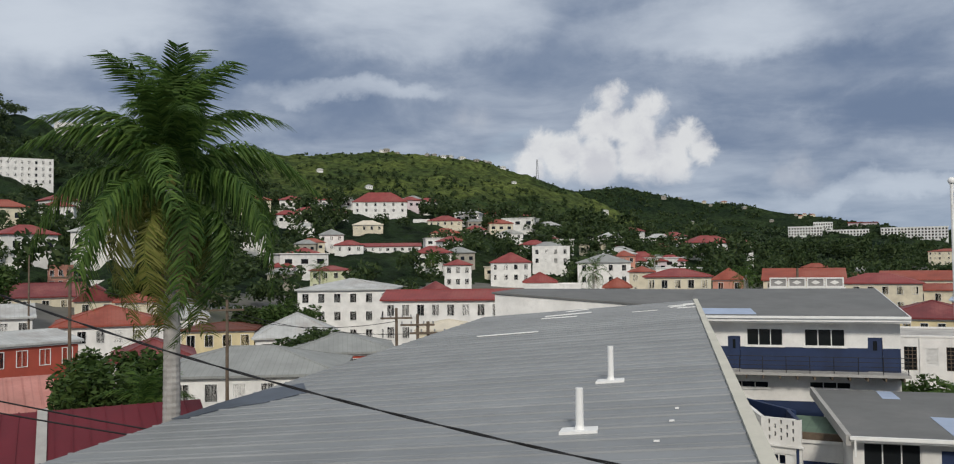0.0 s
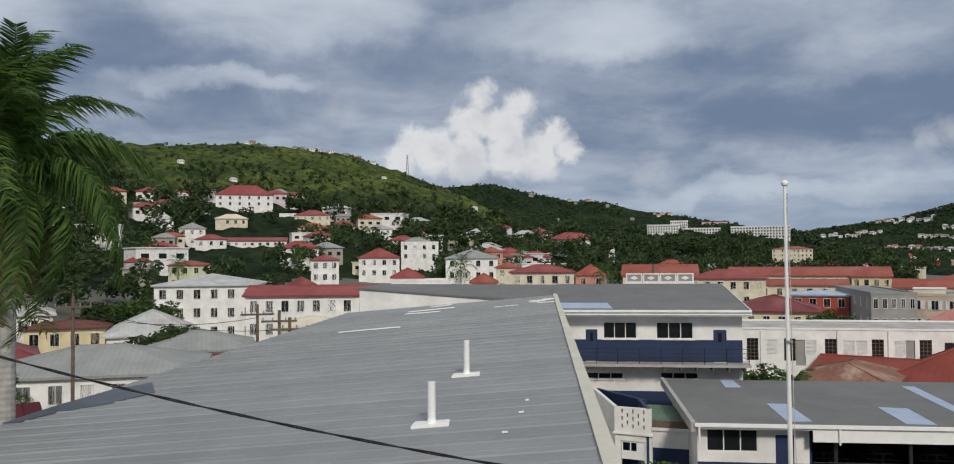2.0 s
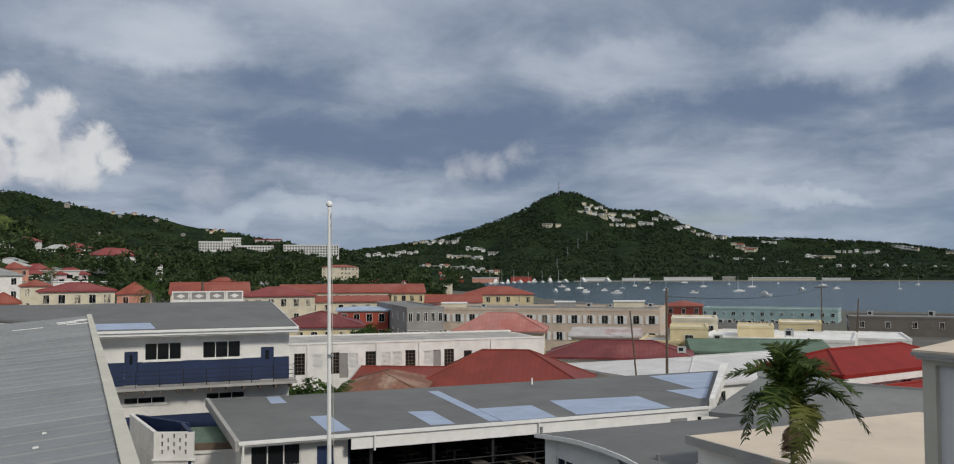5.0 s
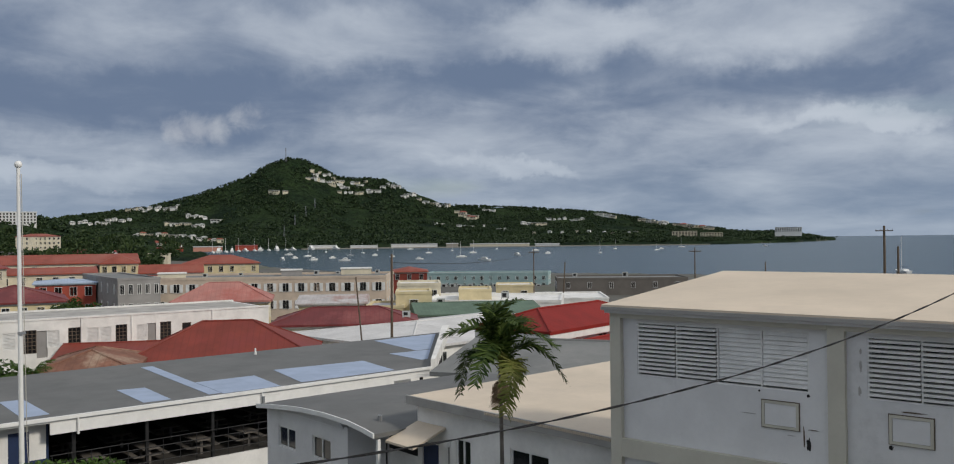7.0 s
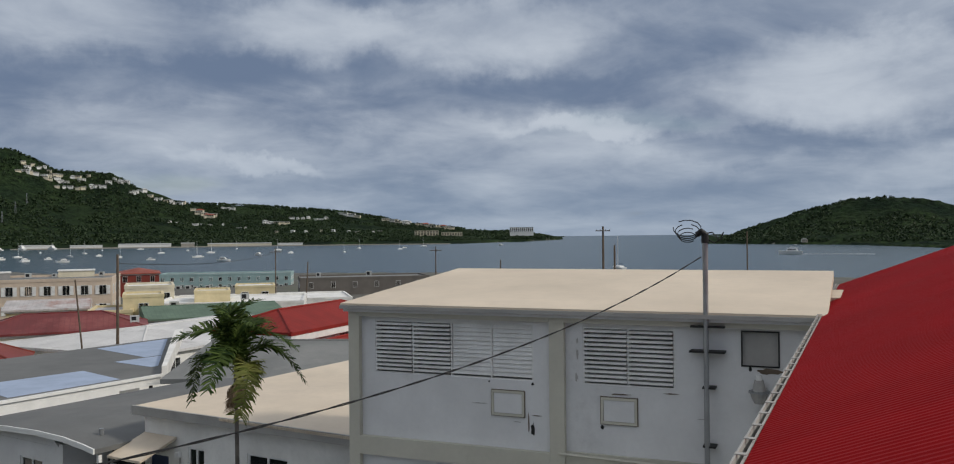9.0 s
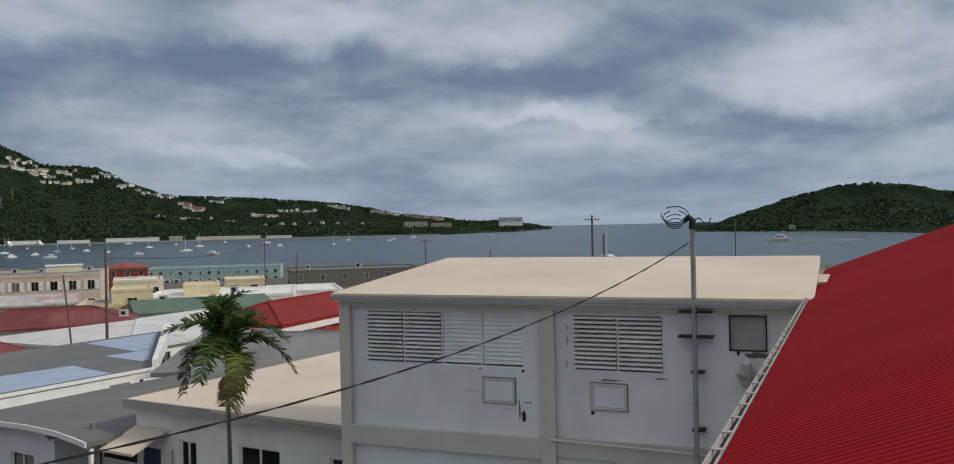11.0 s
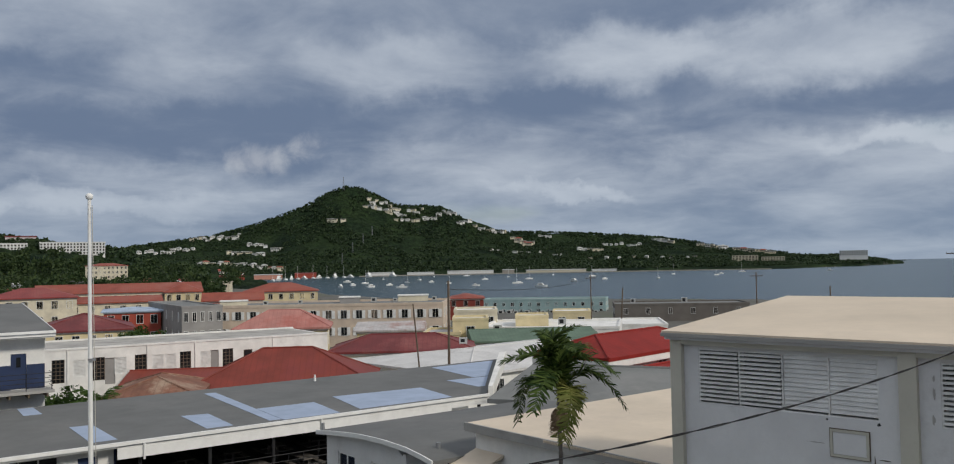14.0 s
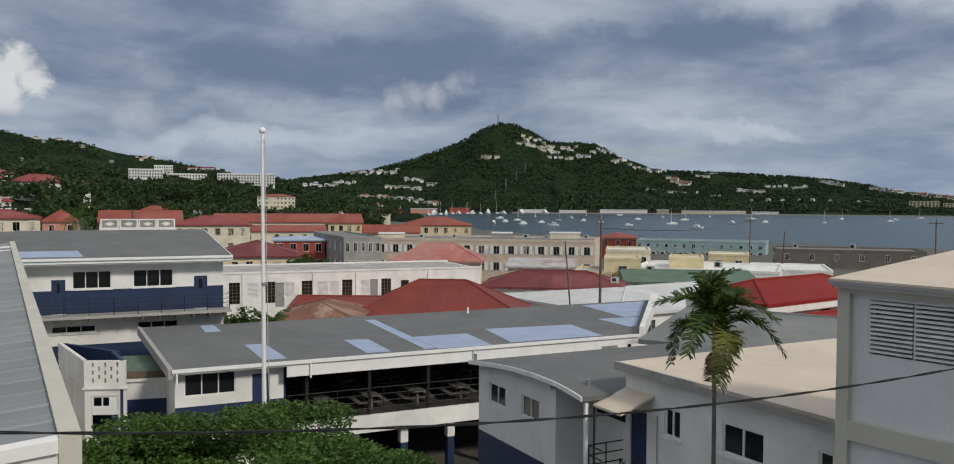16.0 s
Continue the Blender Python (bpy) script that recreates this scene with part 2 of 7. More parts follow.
M = {}
for key, base, kw in (
        ("white", (0.78, 0.77, 0.74), dict(stain=0.25, scale=0.6)),
        ("cream", (0.66, 0.60, 0.46), dict(stain=0.2, scale=0.6)),
        ("yellow", (0.66, 0.56, 0.34), dict(stain=0.15, scale=0.6)),
        ("palegreen", (0.55, 0.57, 0.38), dict(scale=0.6)),
        ("salmon", (0.55, 0.26, 0.19), dict(scale=0.6)),
        ("pinkw", (0.65, 0.56, 0.58), dict(scale=0.6)),
        ("stone", (0.36, 0.33, 0.28), dict(scale=0.8)),
        ("redwall", (0.36, 0.07, 0.045), dict(scale=0.6)),
        ("greywall", (0.30, 0.29, 0.28), dict(stain=0.3, scale=0.5)),
        ("taupe", (0.60, 0.49, 0.39), dict(stain=0.2, scale=0.5)),
        ("teal", (0.30, 0.42, 0.42), dict(scale=0.5)),
        ("cornice", (0.74, 0.72, 0.68), dict(scale=0.8)),
        ("red", (0.24, 0.04, 0.036), dict(seams=0.5, vary=0.25, scale=0.5, second=(0.27, 0.08, 0.065), rough=0.6)),
        ("darkred", (0.16, 0.026, 0.026), dict(seams=0.5, vary=0.3, scale=0.5, second=(0.26, 0.08, 0.07), rough=0.6)),
        ("brickred", (0.21, 0.036, 0.022), dict(seams=0.5, vary=0.25, scale=0.6, second=(0.20, 0.035, 0.03), rough=0.65)),
        ("brightred", (0.24, 0.022, 0.016), dict(seams=0.5, vary=0.2, scale=0.6, rough=0.65, spec=0.2)),
        ("orange", (0.28, 0.062, 0.036), dict(seams=0.5, vary=0.28, scale=0.4, second=(0.30, 0.10, 0.07), rough=0.65)),
        ("pinkroof", (0.44, 0.20, 0.17), dict(seams=0.5, vary=0.25, scale=0.5, second=(0.36, 0.10, 0.08))),
        ("brownr", (0.13, 0.045, 0.03), dict(seams=0.5, vary=0.3, scale=0.6)),
        ("greyr", (0.27, 0.28, 0.27), dict(seams=0.5, vary=0.2, scale=0.4)),
        ("palegrey", (0.46, 0.47, 0.46), dict(seams=0.5, vary=0.25, scale=0.5, second=(0.33, 0.31, 0.29))),
        ("creamroof", (0.62, 0.56, 0.45), dict(vary=0.15, scale=0.5)),
        ("grey", (0.19, 0.195, 0.19), dict(vary=0.2, scale=0.5, second=(0.24, 0.24, 0.23))),
        ("bluer", (0.38, 0.46, 0.58), dict(seams=0.5, vary=0.15, scale=0.5)),
        ("green", (0.12, 0.18, 0.13), dict(seams=0.5, vary=0.25, scale=0.5)),
        ("stained sheet", (0.42, 0.40, 0.37), dict(vary=0.3, scale=0.6, stain=0.8)),
        # interior shade put into the colour of the gallery floor and hotel rooms
        ("shaded interior", (0.06, 0.055, 0.05), dict(vary=0.3, scale=0.8)),
        ("whiteroof", (0.62, 0.61, 0.60), dict(seams=0.5, vary=0.15, scale=0.4, stain=0.55)),
        ("rust", (0.22, 0.10, 0.065), dict(seams=0.5, vary=0.35, scale=0.8, second=(0.40, 0.30, 0.22), bump=0.4)),
        ("tin", (0.50, 0.47, 0.46), dict(seams=0.5, vary=0.25, scale=0.7, second=(0.30, 0.13, 0.09), rough=0.6)),
        ("sootgrey", (0.15, 0.135, 0.12), dict(stain=0.3, scale=0.4)),
        ("frame", (0.75, 0.75, 0.73), dict(scale=2)),
        ("navy", (0.016, 0.032, 0.088), dict(vary=0.25, scale=0.7, rough=0.55)),
        ("metalgrey", (0.225, 0.235, 0.24), dict(vary=0.12, scale=0.7, rough=0.5, piece=0.07, second=(0.255, 0.265, 0.27))),
        ("membrane", (0.145, 0.148, 0.146), dict(vary=0.16, scale=0.6, second=(0.17, 0.17, 0.166), rough=0.85)),
        ("slate grey", (0.085, 0.10, 0.125), dict(vary=0.3, scale=0.8, rough=0.5)),
        ("patchblue", (0.34, 0.41, 0.54), dict(vary=0.12, scale=0.9, rough=0.8)),
        ("wallgrey", (0.70, 0.70, 0.70), dict(vary=0.1, scale=0.9, stain=0.22)),
        ("trimcream", (0.55, 0.53, 0.45), dict(vary=0.12, scale=0.7, stain=0.2)),
        ("roofcream", (0.67, 0.57, 0.45), dict(vary=0.14, scale=0.35, second=(0.60, 0.51, 0.41), stain=0.12)),
        ("redmetal", (0.29, 0.006, 0.008), dict(vary=0.15, scale=0.5, rough=0.7, piece=0.05, spec=0.08)),
        ("maroonmetal", (0.125, 0.014, 0.022), dict(vary=0.2, scale=0.5, rough=0.6, spec=0.2)),
        ("white paint", (0.80, 0.80, 0.78), dict(vary=0.08, scale=2, rough=0.5)),
        ("steel", (0.35, 0.36, 0.37), dict(vary=0.15, scale=3, rough=0.45, metal=0.7)),
        ("black", (0.012, 0.012, 0.013), dict(vary=0.2, scale=3, rough=0.6)),
        # near-black that paints the shade of unlit interiors
        ("room shade", (0.02, 0.02, 0.022), dict(vary=0.3, scale=1)),
        ("old wood", (0.14, 0.105, 0.075), dict(vary=0.35, scale=2)),
        ("bark", (0.30, 0.28, 0.25), dict(vary=0.35, scale=3, bump=0.5)),
        ("slim trunk", (0.16, 0.14, 0.12), dict(vary=0.4, scale=4, bump=0.5)),
        ("palm trunk", (0.36, 0.35, 0.33), dict(vary=0.3, scale=2.5, bump=0.5)),
        ("dry frond", (0.25, 0.17, 0.10), dict(vary=0.3, scale=3)),
        ("concrete", (0.38, 0.37, 0.35), dict(vary=0.2, scale=0.8, stain=0.3)),
        ("asphalt", (0.12, 0.115, 0.10), dict(vary=0.35, scale=0.12, second=(0.09, 0.10, 0.05), coords="Object")),
        ("rope", (0.5, 0.48, 0.43), dict(scale=5)),
):
    M[key] = material(key, base, **kw)


def leafmat(name, a, b, trans=0.25):
    m = bpy.data.materials.new(name)
    m.use_nodes = True
    nt = m.node_tree
    p = nt.nodes["Principled BSDF"]
    p.inputs["Roughness"].default_value, p.inputs["Specular IOR Level"].default_value = 0.55, 0.15
    g = nt.nodes.new("ShaderNodeNewGeometry")
    r = nt.nodes.new("ShaderNodeValToRGB")
    r.color_ramp.elements[0].color, r.color_ramp.elements[1].color = (*a, 1), (*b, 1)
    nt.links.new(g.outputs["Random Per Island"], r.inputs[0])
    nt.links.new(r.outputs[0], p.inputs["Base Color"])
    t = nt.nodes.new("ShaderNodeBsdfTranslucent")
    nt.links.new(r.outputs[0], t.inputs[0])
    x = nt.nodes.new("ShaderNodeMixShader")
    x.inputs[0].default_value = trans
    nt.links.new(p.outputs[0], x.inputs[1])
    nt.links.new(t.outputs[0], x.inputs[2])
    nt.links.new(x.outputs[0], nt.nodes["Material Output"].inputs[0])
    return m


M["leaf"] = leafmat("leaf", (0.026, 0.055, 0.014), (0.075, 0.12, 0.032))
M["leaf light"] = leafmat("leaf light", (0.035, 0.075, 0.015), (0.10, 0.17, 0.04))
M["leaf dark"] = leafmat("leaf dark", (0.022, 0.042, 0.014), (0.06, 0.09, 0.03))
M["leaf woods"] = leafmat("leaf woods", (0.02, 0.04, 0.015), (0.065, 0.095, 0.034))
M["leaf far"] = leafmat("leaf far", (0.015, 0.031, 0.015), (0.048, 0.074, 0.029), 0.1)
M["frond"] = leafmat("frond", (0.028, 0.07, 0.016), (0.12, 0.20, 0.045), 0.4)
M["frond deep"] = leafmat("frond deep", (0.018, 0.042, 0.010), (0.10, 0.145, 0.032), 0.3)
M["frond old"] = leafmat("frond old", (0.10, 0.13, 0.025), (0.24, 0.24, 0.07))

def cover_mat(name, dark, lite):
    forest = bpy.data.materials.new(name)
    forest.use_nodes = True
    fnt = forest.node_tree
    fpn = fnt.nodes["Principled BSDF"]
    fpn.inputs["Roughness"].default_value, fpn.inputs["Specular IOR Level"].default_value = 0.95, 0.05
    ftc = fnt.nodes.new("ShaderNodeTexCoord")


    def fnoise(scale, detail):
        n = fnt.nodes.new("ShaderNodeTexNoise")
        n.inputs["Scale"].default_value, n.inputs["Detail"].default_value, n.inputs["Roughness"].default_value = scale, detail, 0.65
        fnt.links.new(ftc.outputs["Object"], n.inputs["Vector"])
        return n.outputs["Fac"]


    def framp(v, stops):
        n = fnt.nodes.new("ShaderNodeValToRGB")
        n.color_ramp.elements[0].position, n.color_ramp.elements[0].color = stops[0][0], (*stops[0][1], 1)
        n.color_ramp.elements[1].position, n.color_ramp.elements[1].color = stops[1][0], (*stops[1][1], 1)
        fnt.links.new(v, n.inputs[0])
        return n.outputs[0]


    fmix = fnt.nodes.new("ShaderNodeMix")
    fmix.data_type, fmix.blend_type = "RGBA", "MULTIPLY"
    fmix.inputs[0].default_value = 1.0
    fnt.links.new(framp(fnoise(0.009, 5), ((0.36, dark), (0.68, lite))), fmix.inputs[6])
    fnt.links.new(framp(fnoise(0.10, 6), ((0.36, (0.35, 0.35, 0.38)), (0.62, (1.25, 1.25, 1.15)))), fmix.inputs[7])
    fnt.links.new(fmix.outputs[2], fpn.inputs["Base Color"])
    fbm = fnt.nodes.new("ShaderNodeBump")
    fbm.inputs["Strength"].default_value, fbm.inputs["Distance"].default_value = 1.0, 7.0
    fnt.links.new(fnoise(0.085, 5), fbm.inputs["Height"])
    fnt.links.new(fbm.outputs[0], fpn.inputs["Normal"])
    return forest


M["forest"] = cover_mat("forest", (0.010, 0.021, 0.012), (0.032, 0.052, 0.020))
# lighter yellow-green: sunlight on the main ridge is put into this colour
M["sunlit ridge"] = cover_mat("sunlit ridge", (0.030, 0.052, 0.020), (0.120, 0.150, 0.042))


glass = bpy.data.materials.new("window glass")
glass.use_nodes = True
gp = glass.node_tree.nodes["Principled BSDF"]
gp.inputs["Base Color"].default_value = (0.012, 0.014, 0.016, 1)
gp.inputs["Roughness"].default_value = 0.08
M["glass"] = glass

water = bpy.data.materials.new("harbour water")
water.use_nodes = True
wnt = water.node_tree
wp = wnt.nodes["Principled BSDF"]
wp.inputs["Base Color"].default_value = (0.018, 0.048, 0.062, 1)
wp.inputs["Specular IOR Level"].default_value = 0.14
wp.inputs["Roughness"].default_value = 0.25
wtc = wnt.nodes.new("ShaderNodeTexCoord")
wz = wnt.nodes.new("ShaderNodeTexNoise")
wz.inputs["Scale"].default_value, wz.inputs["Detail"].default_value = 0.12, 9
wnt.links.new(wtc.outputs["Object"], wz.inputs["Vector"])
wb = wnt.nodes.new("ShaderNodeBump")
wb.inputs["Strength"].default_value, wb.inputs["Distance"].default_value = 0.6, 0.8
wnt.links.new(wz.outputs["Fac"], wb.inputs["Height"])
wnt.links.new(wb.outputs[0], wp.inputs["Normal"])
M["water"] = water


# ---- mesh helpers ----
def finish(bm, name, mat, smooth=False):
    me = bpy.data.meshes.new(name)
    bm.normal_update()
    bm.to_mesh(me)
    bm.free()
    me.materials.append(M[mat])
    if smooth:
        me.polygons.foreach_set("use_smooth", [True] * len(me.polygons))
    return me


def part(name, bm, mat, parent, label="", smooth=False):
    """One mesh object under a thing or a part."""
    me = bm if isinstance(bm, bpy.types.Mesh) else finish(bm, name, mat, smooth)
    ob = new(name, me)
    ob.parent = parent
    if label:
        tagged(ob, label)
    return ob


def thing(name, m, label, category, group="", kind=""):
    e = new(name)
    e.empty_display_size = 0.3
    e.matrix_world = m
    return tagged(e, label, category, group, kind)


def place(x, y, z, azx):
    """A pose whose local x runs along the bearing azx."""
    return pose(x, y, z, 0, 0, 90 - azx)


def box(bm, x0, x1, y0, y1, z0, z1):
    v = [bm.verts.new(p) for p in ((x0, y0, z0), (x1, y0, z0), (x1, y1, z0), (x0, y1, z0), (x0, y0, z1), (x1, y0, z1), (x1, y1, z1), (x0, y1, z1))]
    for f in ((3, 2, 1, 0), (4, 5, 6, 7), (0, 1, 5, 4), (1, 2, 6, 5), (2, 3, 7, 6), (3, 0, 4, 7)):
        bm.faces.new([v[i] for i in f])
    return bm


def boxes(*bs):
    bm = bmesh.new()
    for b in bs:
        box(bm, *b)
    return bm


def prism(bm, pts, y0, y1):
    """A polygon in x, z drawn from y0 to y1."""
    a = [bm.verts.new((x, y0, z)) for x, z in pts]
    b = [bm.verts.new((x, y1, z)) for x, z in pts]
    n = len(pts)
    bm.faces.new(a)
    bm.faces.new(b[::-1])
    for i in range(n):
        bm.faces.new((a[i], b[i], b[(i + 1) % n], a[(i + 1) % n]))
    bmesh.ops.recalc_face_normals(bm, faces=bm.faces)
    return bm


def solid(bm, lower, upper):
    """A closed body between two rings of points."""
    a = [bm.verts.new(p) for p in lower]
    b = [bm.verts.new(p) for p in upper]
    n = len(a)
    bm.faces.new(a[::-1])
    bm.faces.new(b)
    for i in range(n):
        bm.faces.new((a[i], a[(i + 1) % n], b[(i + 1) % n], b[i]))
    bmesh.ops.recalc_face_normals(bm, faces=bm.faces)
    return bm


def tube(bm, pts, r, sides=8, r1=None):
    """A round bar through points, tapering from r to r1."""
    r1 = r if r1 is None else r1
    rings = []
    pts = [Vector(p) for p in pts]
    for i, p in enumerate(pts):
        t = (pts[min(i + 1, len(pts) - 1)] - pts[max(i - 1, 0)]).normalized()
        s = t.cross(Vector((0, 0, 1)) if abs(t.z) < 0.95 else Vector((1, 0, 0))).normalized()
        u = s.cross(t)
        rr = r + (r1 - r) * i / max(1, len(pts) - 1)
        rings.append([bm.verts.new(p + (s * math.cos(k * math.tau / sides) + u * math.sin(k * math.tau / sides)) * rr) for k in range(sides)])
    for a, b in zip(rings, rings[1:]):
        for k in range(sides):
            bm.faces.new((a[k], a[(k + 1) % sides], b[(k + 1) % sides], b[k]))
    bm.faces.new(rings[0][::-1])
    bm.faces.new(rings[-1])
    return bm


def pierced(x0, x1, z0, z1, y0, y1, holes):
    """A wall from x0 to x1 and z0 to z1, y0 to y1 thick, with openings (x0, x1, z0, z1) through it."""
    bm = bmesh.new()
    xs = sorted({x0, x1, *[h[0] for h in holes], *[h[1] for h in holes]})
    zs = sorted({z0, z1, *[h[2] for h in holes], *[h[3] for h in holes]})
    nx, nz_ = len(xs) - 1, len(zs) - 1
    full = [[not any(h[0] <= (xs[i] + xs[i + 1]) / 2 <= h[1] and h[2] <= (zs[j] + zs[j + 1]) / 2 <= h[3] for h in holes) for j in range(nz_)] for i in range(nx)]
    vs = {}

    def v(i, y, j):
        if (i, y, j) not in vs:
            vs[i, y, j] = bm.verts.new((xs[i], (y0, y1)[y], zs[j]))
        return vs[i, y, j]

    def at(i, j):
        return 0 <= i < nx and 0 <= j < nz_ and full[i][j]
    for i in range(nx):
        for j in range(nz_):
            if not full[i][j]:
                continue
            bm.faces.new((v(i, 0, j), v(i + 1, 0, j), v(i + 1, 0, j + 1), v(i, 0, j + 1)))
            bm.faces.new((v(i, 1, j), v(i, 1, j + 1), v(i + 1, 1, j + 1), v(i + 1, 1, j)))
            if not at(i - 1, j):
                bm.faces.new((v(i, 0, j), v(i, 0, j + 1), v(i, 1, j + 1), v(i, 1, j)))
            if not at(i + 1, j):
                bm.faces.new((v(i + 1, 0, j), v(i + 1, 1, j), v(i + 1, 1, j + 1), v(i + 1, 0, j + 1)))
            if not at(i, j - 1):
                bm.faces.new((v(i, 0, j), v(i, 1, j), v(i + 1, 1, j), v(i + 1, 0, j)))
            if not at(i, j + 1):
                bm.faces.new((v(i, 0, j + 1), v(i + 1, 0, j + 1), v(i + 1, 1, j + 1), v(i, 1, j + 1)))
    return bm


# ---- ground: one sheet with the town, the hills and the harbour bed ----
def lattice(ix, iy, seed):
    h = (ix * 374761393 + iy * 668265263 + seed * 974634777) & 0xffffffff
    h = ((h ^ (h >> 13)) * 1274126177) & 0xffffffff
    return ((h ^ (h >> 16)) & 0xffff) / 65535.0


def vnoise(x, y, seed=0):
    ix, iy = np.floor(x).astype(np.int64), np.floor(y).astype(np.int64)
    fx, fy = x - ix, y - iy
    fx, fy = fx * fx * (3 - 2 * fx), fy * fy * (3 - 2 * fy)
    a, b = lattice(ix, iy, seed), lattice(ix + 1, iy, seed)
    c, d = lattice(ix, iy + 1, seed), lattice(ix + 1, iy + 1, seed)
    return (a * (1 - fx) + b * fx) * (1 - fy) + (c * (1 - fx) + d * fx) * fy


def ramp(x, pts):
    return np.interp(x, [p[0] for p in pts], [p[1] for p in pts])


def sm(x, a, b):
    t = np.clip((x - a) / (b - a), 0, 1)
    return t * t * (3 - 2 * t)


# each hill: foot, crest distance, far foot, and its skyline as bearing and rise in degrees
HILLS = (
    (60, 620, 1100, ((-95, 9), (-75, 10), (-57, 9.3), (-54, 9.0), (-53, 8.2), (-49.5, 8.1), (-45, 7.4), (-42, 6.2), (-39, 3.5), (-34, 0))),
    (120, 480, 800, ((-60, 2), (-44, 3.0), (-40, 3.7), (-36, 3.8), (-31, 3.6), (-28, 3.1), (-24.5, 2.6), (-20, 1.9), (-14, 1.0), (-9, 0))),
    (420, 1500, 2600, ((-70, 7), (-39, 7.2), (-33, 7.5), (-29.6, 7.25), (-26.4, 6.8), (-24, 6.0), (-21.5, 5.15), (-18.6, 4.0), (-15.8, 2.4), (-13, 1), (-10, 0))),
    (1700, 2700, 3600, ((-30, 3), (-20, 4.7), (-17, 4.9), (-15, 4.4), (-12.5, 3.85), (-9.3, 3.5), (-6.6, 2.9), (-3.9, 2.5), (-1.5, 1.9), (2, 1.2), (8, 0.8))),
    (560, 1130, 1500, ((-15, 0), (-12.5, 1.05), (-9.7, 1.6), (-7, 1.75), (-3.9, 2.1), (-1.7, 2.0), (2.2, 1.5), (3.6, 1.1), (6.3, 0.3), (9, 0))),
    (1620, 2350, 3200, ((-4, 0.6), (2, 1.2), (4.7, 1.6), (8.7, 2.15), (11.4, 2.9), (14.3, 3.95), (15.9, 4.85), (17.1, 5.35), (18.2, 5.25), (19.4, 4.65), (20.6, 4.05), (23.4, 3.95), (25.5, 3.0), (27.9, 2.15), (31.6, 2.0), (34.5, 1.85), (37.7, 1.6), (40.5, 1.15), (43.6, 0.6), (46.3, 0.3), (49.6, 0.1), (51.4, -0.2), (53.2, -0.5))),
    (1150, 1490, 2100, ((61.5, -0.8), (62.6, -0.65), (64.5, 0.1), (67.1, 1.0), (70.6, 1.85), (73, 1.95), (74.6, 1.75), (77, 1.2), (81, 0.5), (86, 0.9), (93, 0.4), (100, -0.5))),
)


def terrain(x, y):
    """Height of the ground, how much of it is wooded, and whether it is the ridge painted sunlit."""
    x, y = np.asarray(x, float), np.asarray(y, float)
    az, r = np.degrees(np.arctan2(x, y)), np.hypot(x, y)
    # town flat, falling to the harbour edge
    z = -13.8 - 3.6 * sm(r, 60, 380)
    shore = ramp(az, ((-180, 6000), (8, 6000), (11, 1400), (13, 820), (16, 560), (20, 470), (28, 430), (40, 400), (60, 360), (75, 330), (80, 330), (100, 400), (140, 6000), (180, 6000)))
    far = ramp(az, ((-180, 0), (8, 0), (11, 1500), (16, 1600), (46, 1580), (50, 1900), (52.5, 2300), (53.2, 9000), (61, 9000), (61.8, 1300), (70, 1130), (76, 900), (100, 900), (180, 0)))
    bed = SEA - 4.0
    sea = sm(r, shore - 2, shore + 6) * (1 - sm(r, far - 12, far + 12))
    wood = sm(r, 700, 900) * 1.0
    dry = np.zeros_like(r)
    spur = 0.75 + 0.5 * vnoise(az * 0.9 + 7, r * 0.004, 3)
    for foot, crest, back, line in HILLS:
        el = ramp(az, line)
        top = np.tan(np.radians(el)) * crest
        span = np.clip((r - foot) / (crest - foot), 0, 1)
        rise = span ** 1.5 if crest == 480 else span ** 1.35 * (1 - 0.28 * np.sin(np.pi * span) * spur)
        fall = 1 - sm(r, crest, back)
        inside = (el > line[0][1] * 0) | (az > 40)
        inside &= (az >= line[0][0]) & (az <= line[-1][0])
        base = SEA + 1.0
        h = base + (top - base) * rise * fall
        ok = inside & (r > foot) & (r < back) & (top > base)
        # flags the main ridge, whose sunlit look comes from its lighter ground colour
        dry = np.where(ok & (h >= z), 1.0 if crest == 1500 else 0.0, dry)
        z = np.where(ok, np.maximum(z, h), z)
        wood = np.maximum(wood, np.where(ok, sm(h, -9, -2), 0))
    z = z * (1 - sea) + bed * sea
    return z, wood * (1 - sea), dry


def ground_at(x, y):
    return float(terrain(x, y)[0])


NA = 1000
az_ = np.concatenate([np.linspace(-180, -72, 30)[:-1], np.linspace(-72, 100, NA), np.linspace(100, 180, 24)[1:]])
r_ = np.concatenate([np.linspace(0.004, 60, 16)[:-1], np.geomspace(60, 900, 150)[:-1], np.geomspace(900, 3000, 150)[:-1], np.linspace(3000, 4900, 10)])
AZ, RR = np.meshgrid(np.radians(az_), r_, indexing="ij")
GX, GY = RR * np.sin(AZ), RR * np.cos(AZ)
GZ, WOOD, SUNLIT = terrain(GX, GY)
canopy = np.zeros_like(GZ)
for wl, amp, sd in ((0.030, 0.55, 5), (0.012, 0.6, 6), (0.006, 0.35, 8)):
    cell = np.maximum(RR * wl, 5.0)
    cell = 2.0 ** np.round(np.log2(cell))
    canopy += amp * (np.abs(vnoise(GX / cell, GY / cell, sd) - 0.5) * 2 - 0.35) * np.minimum(cell, 16.0) * 0.42
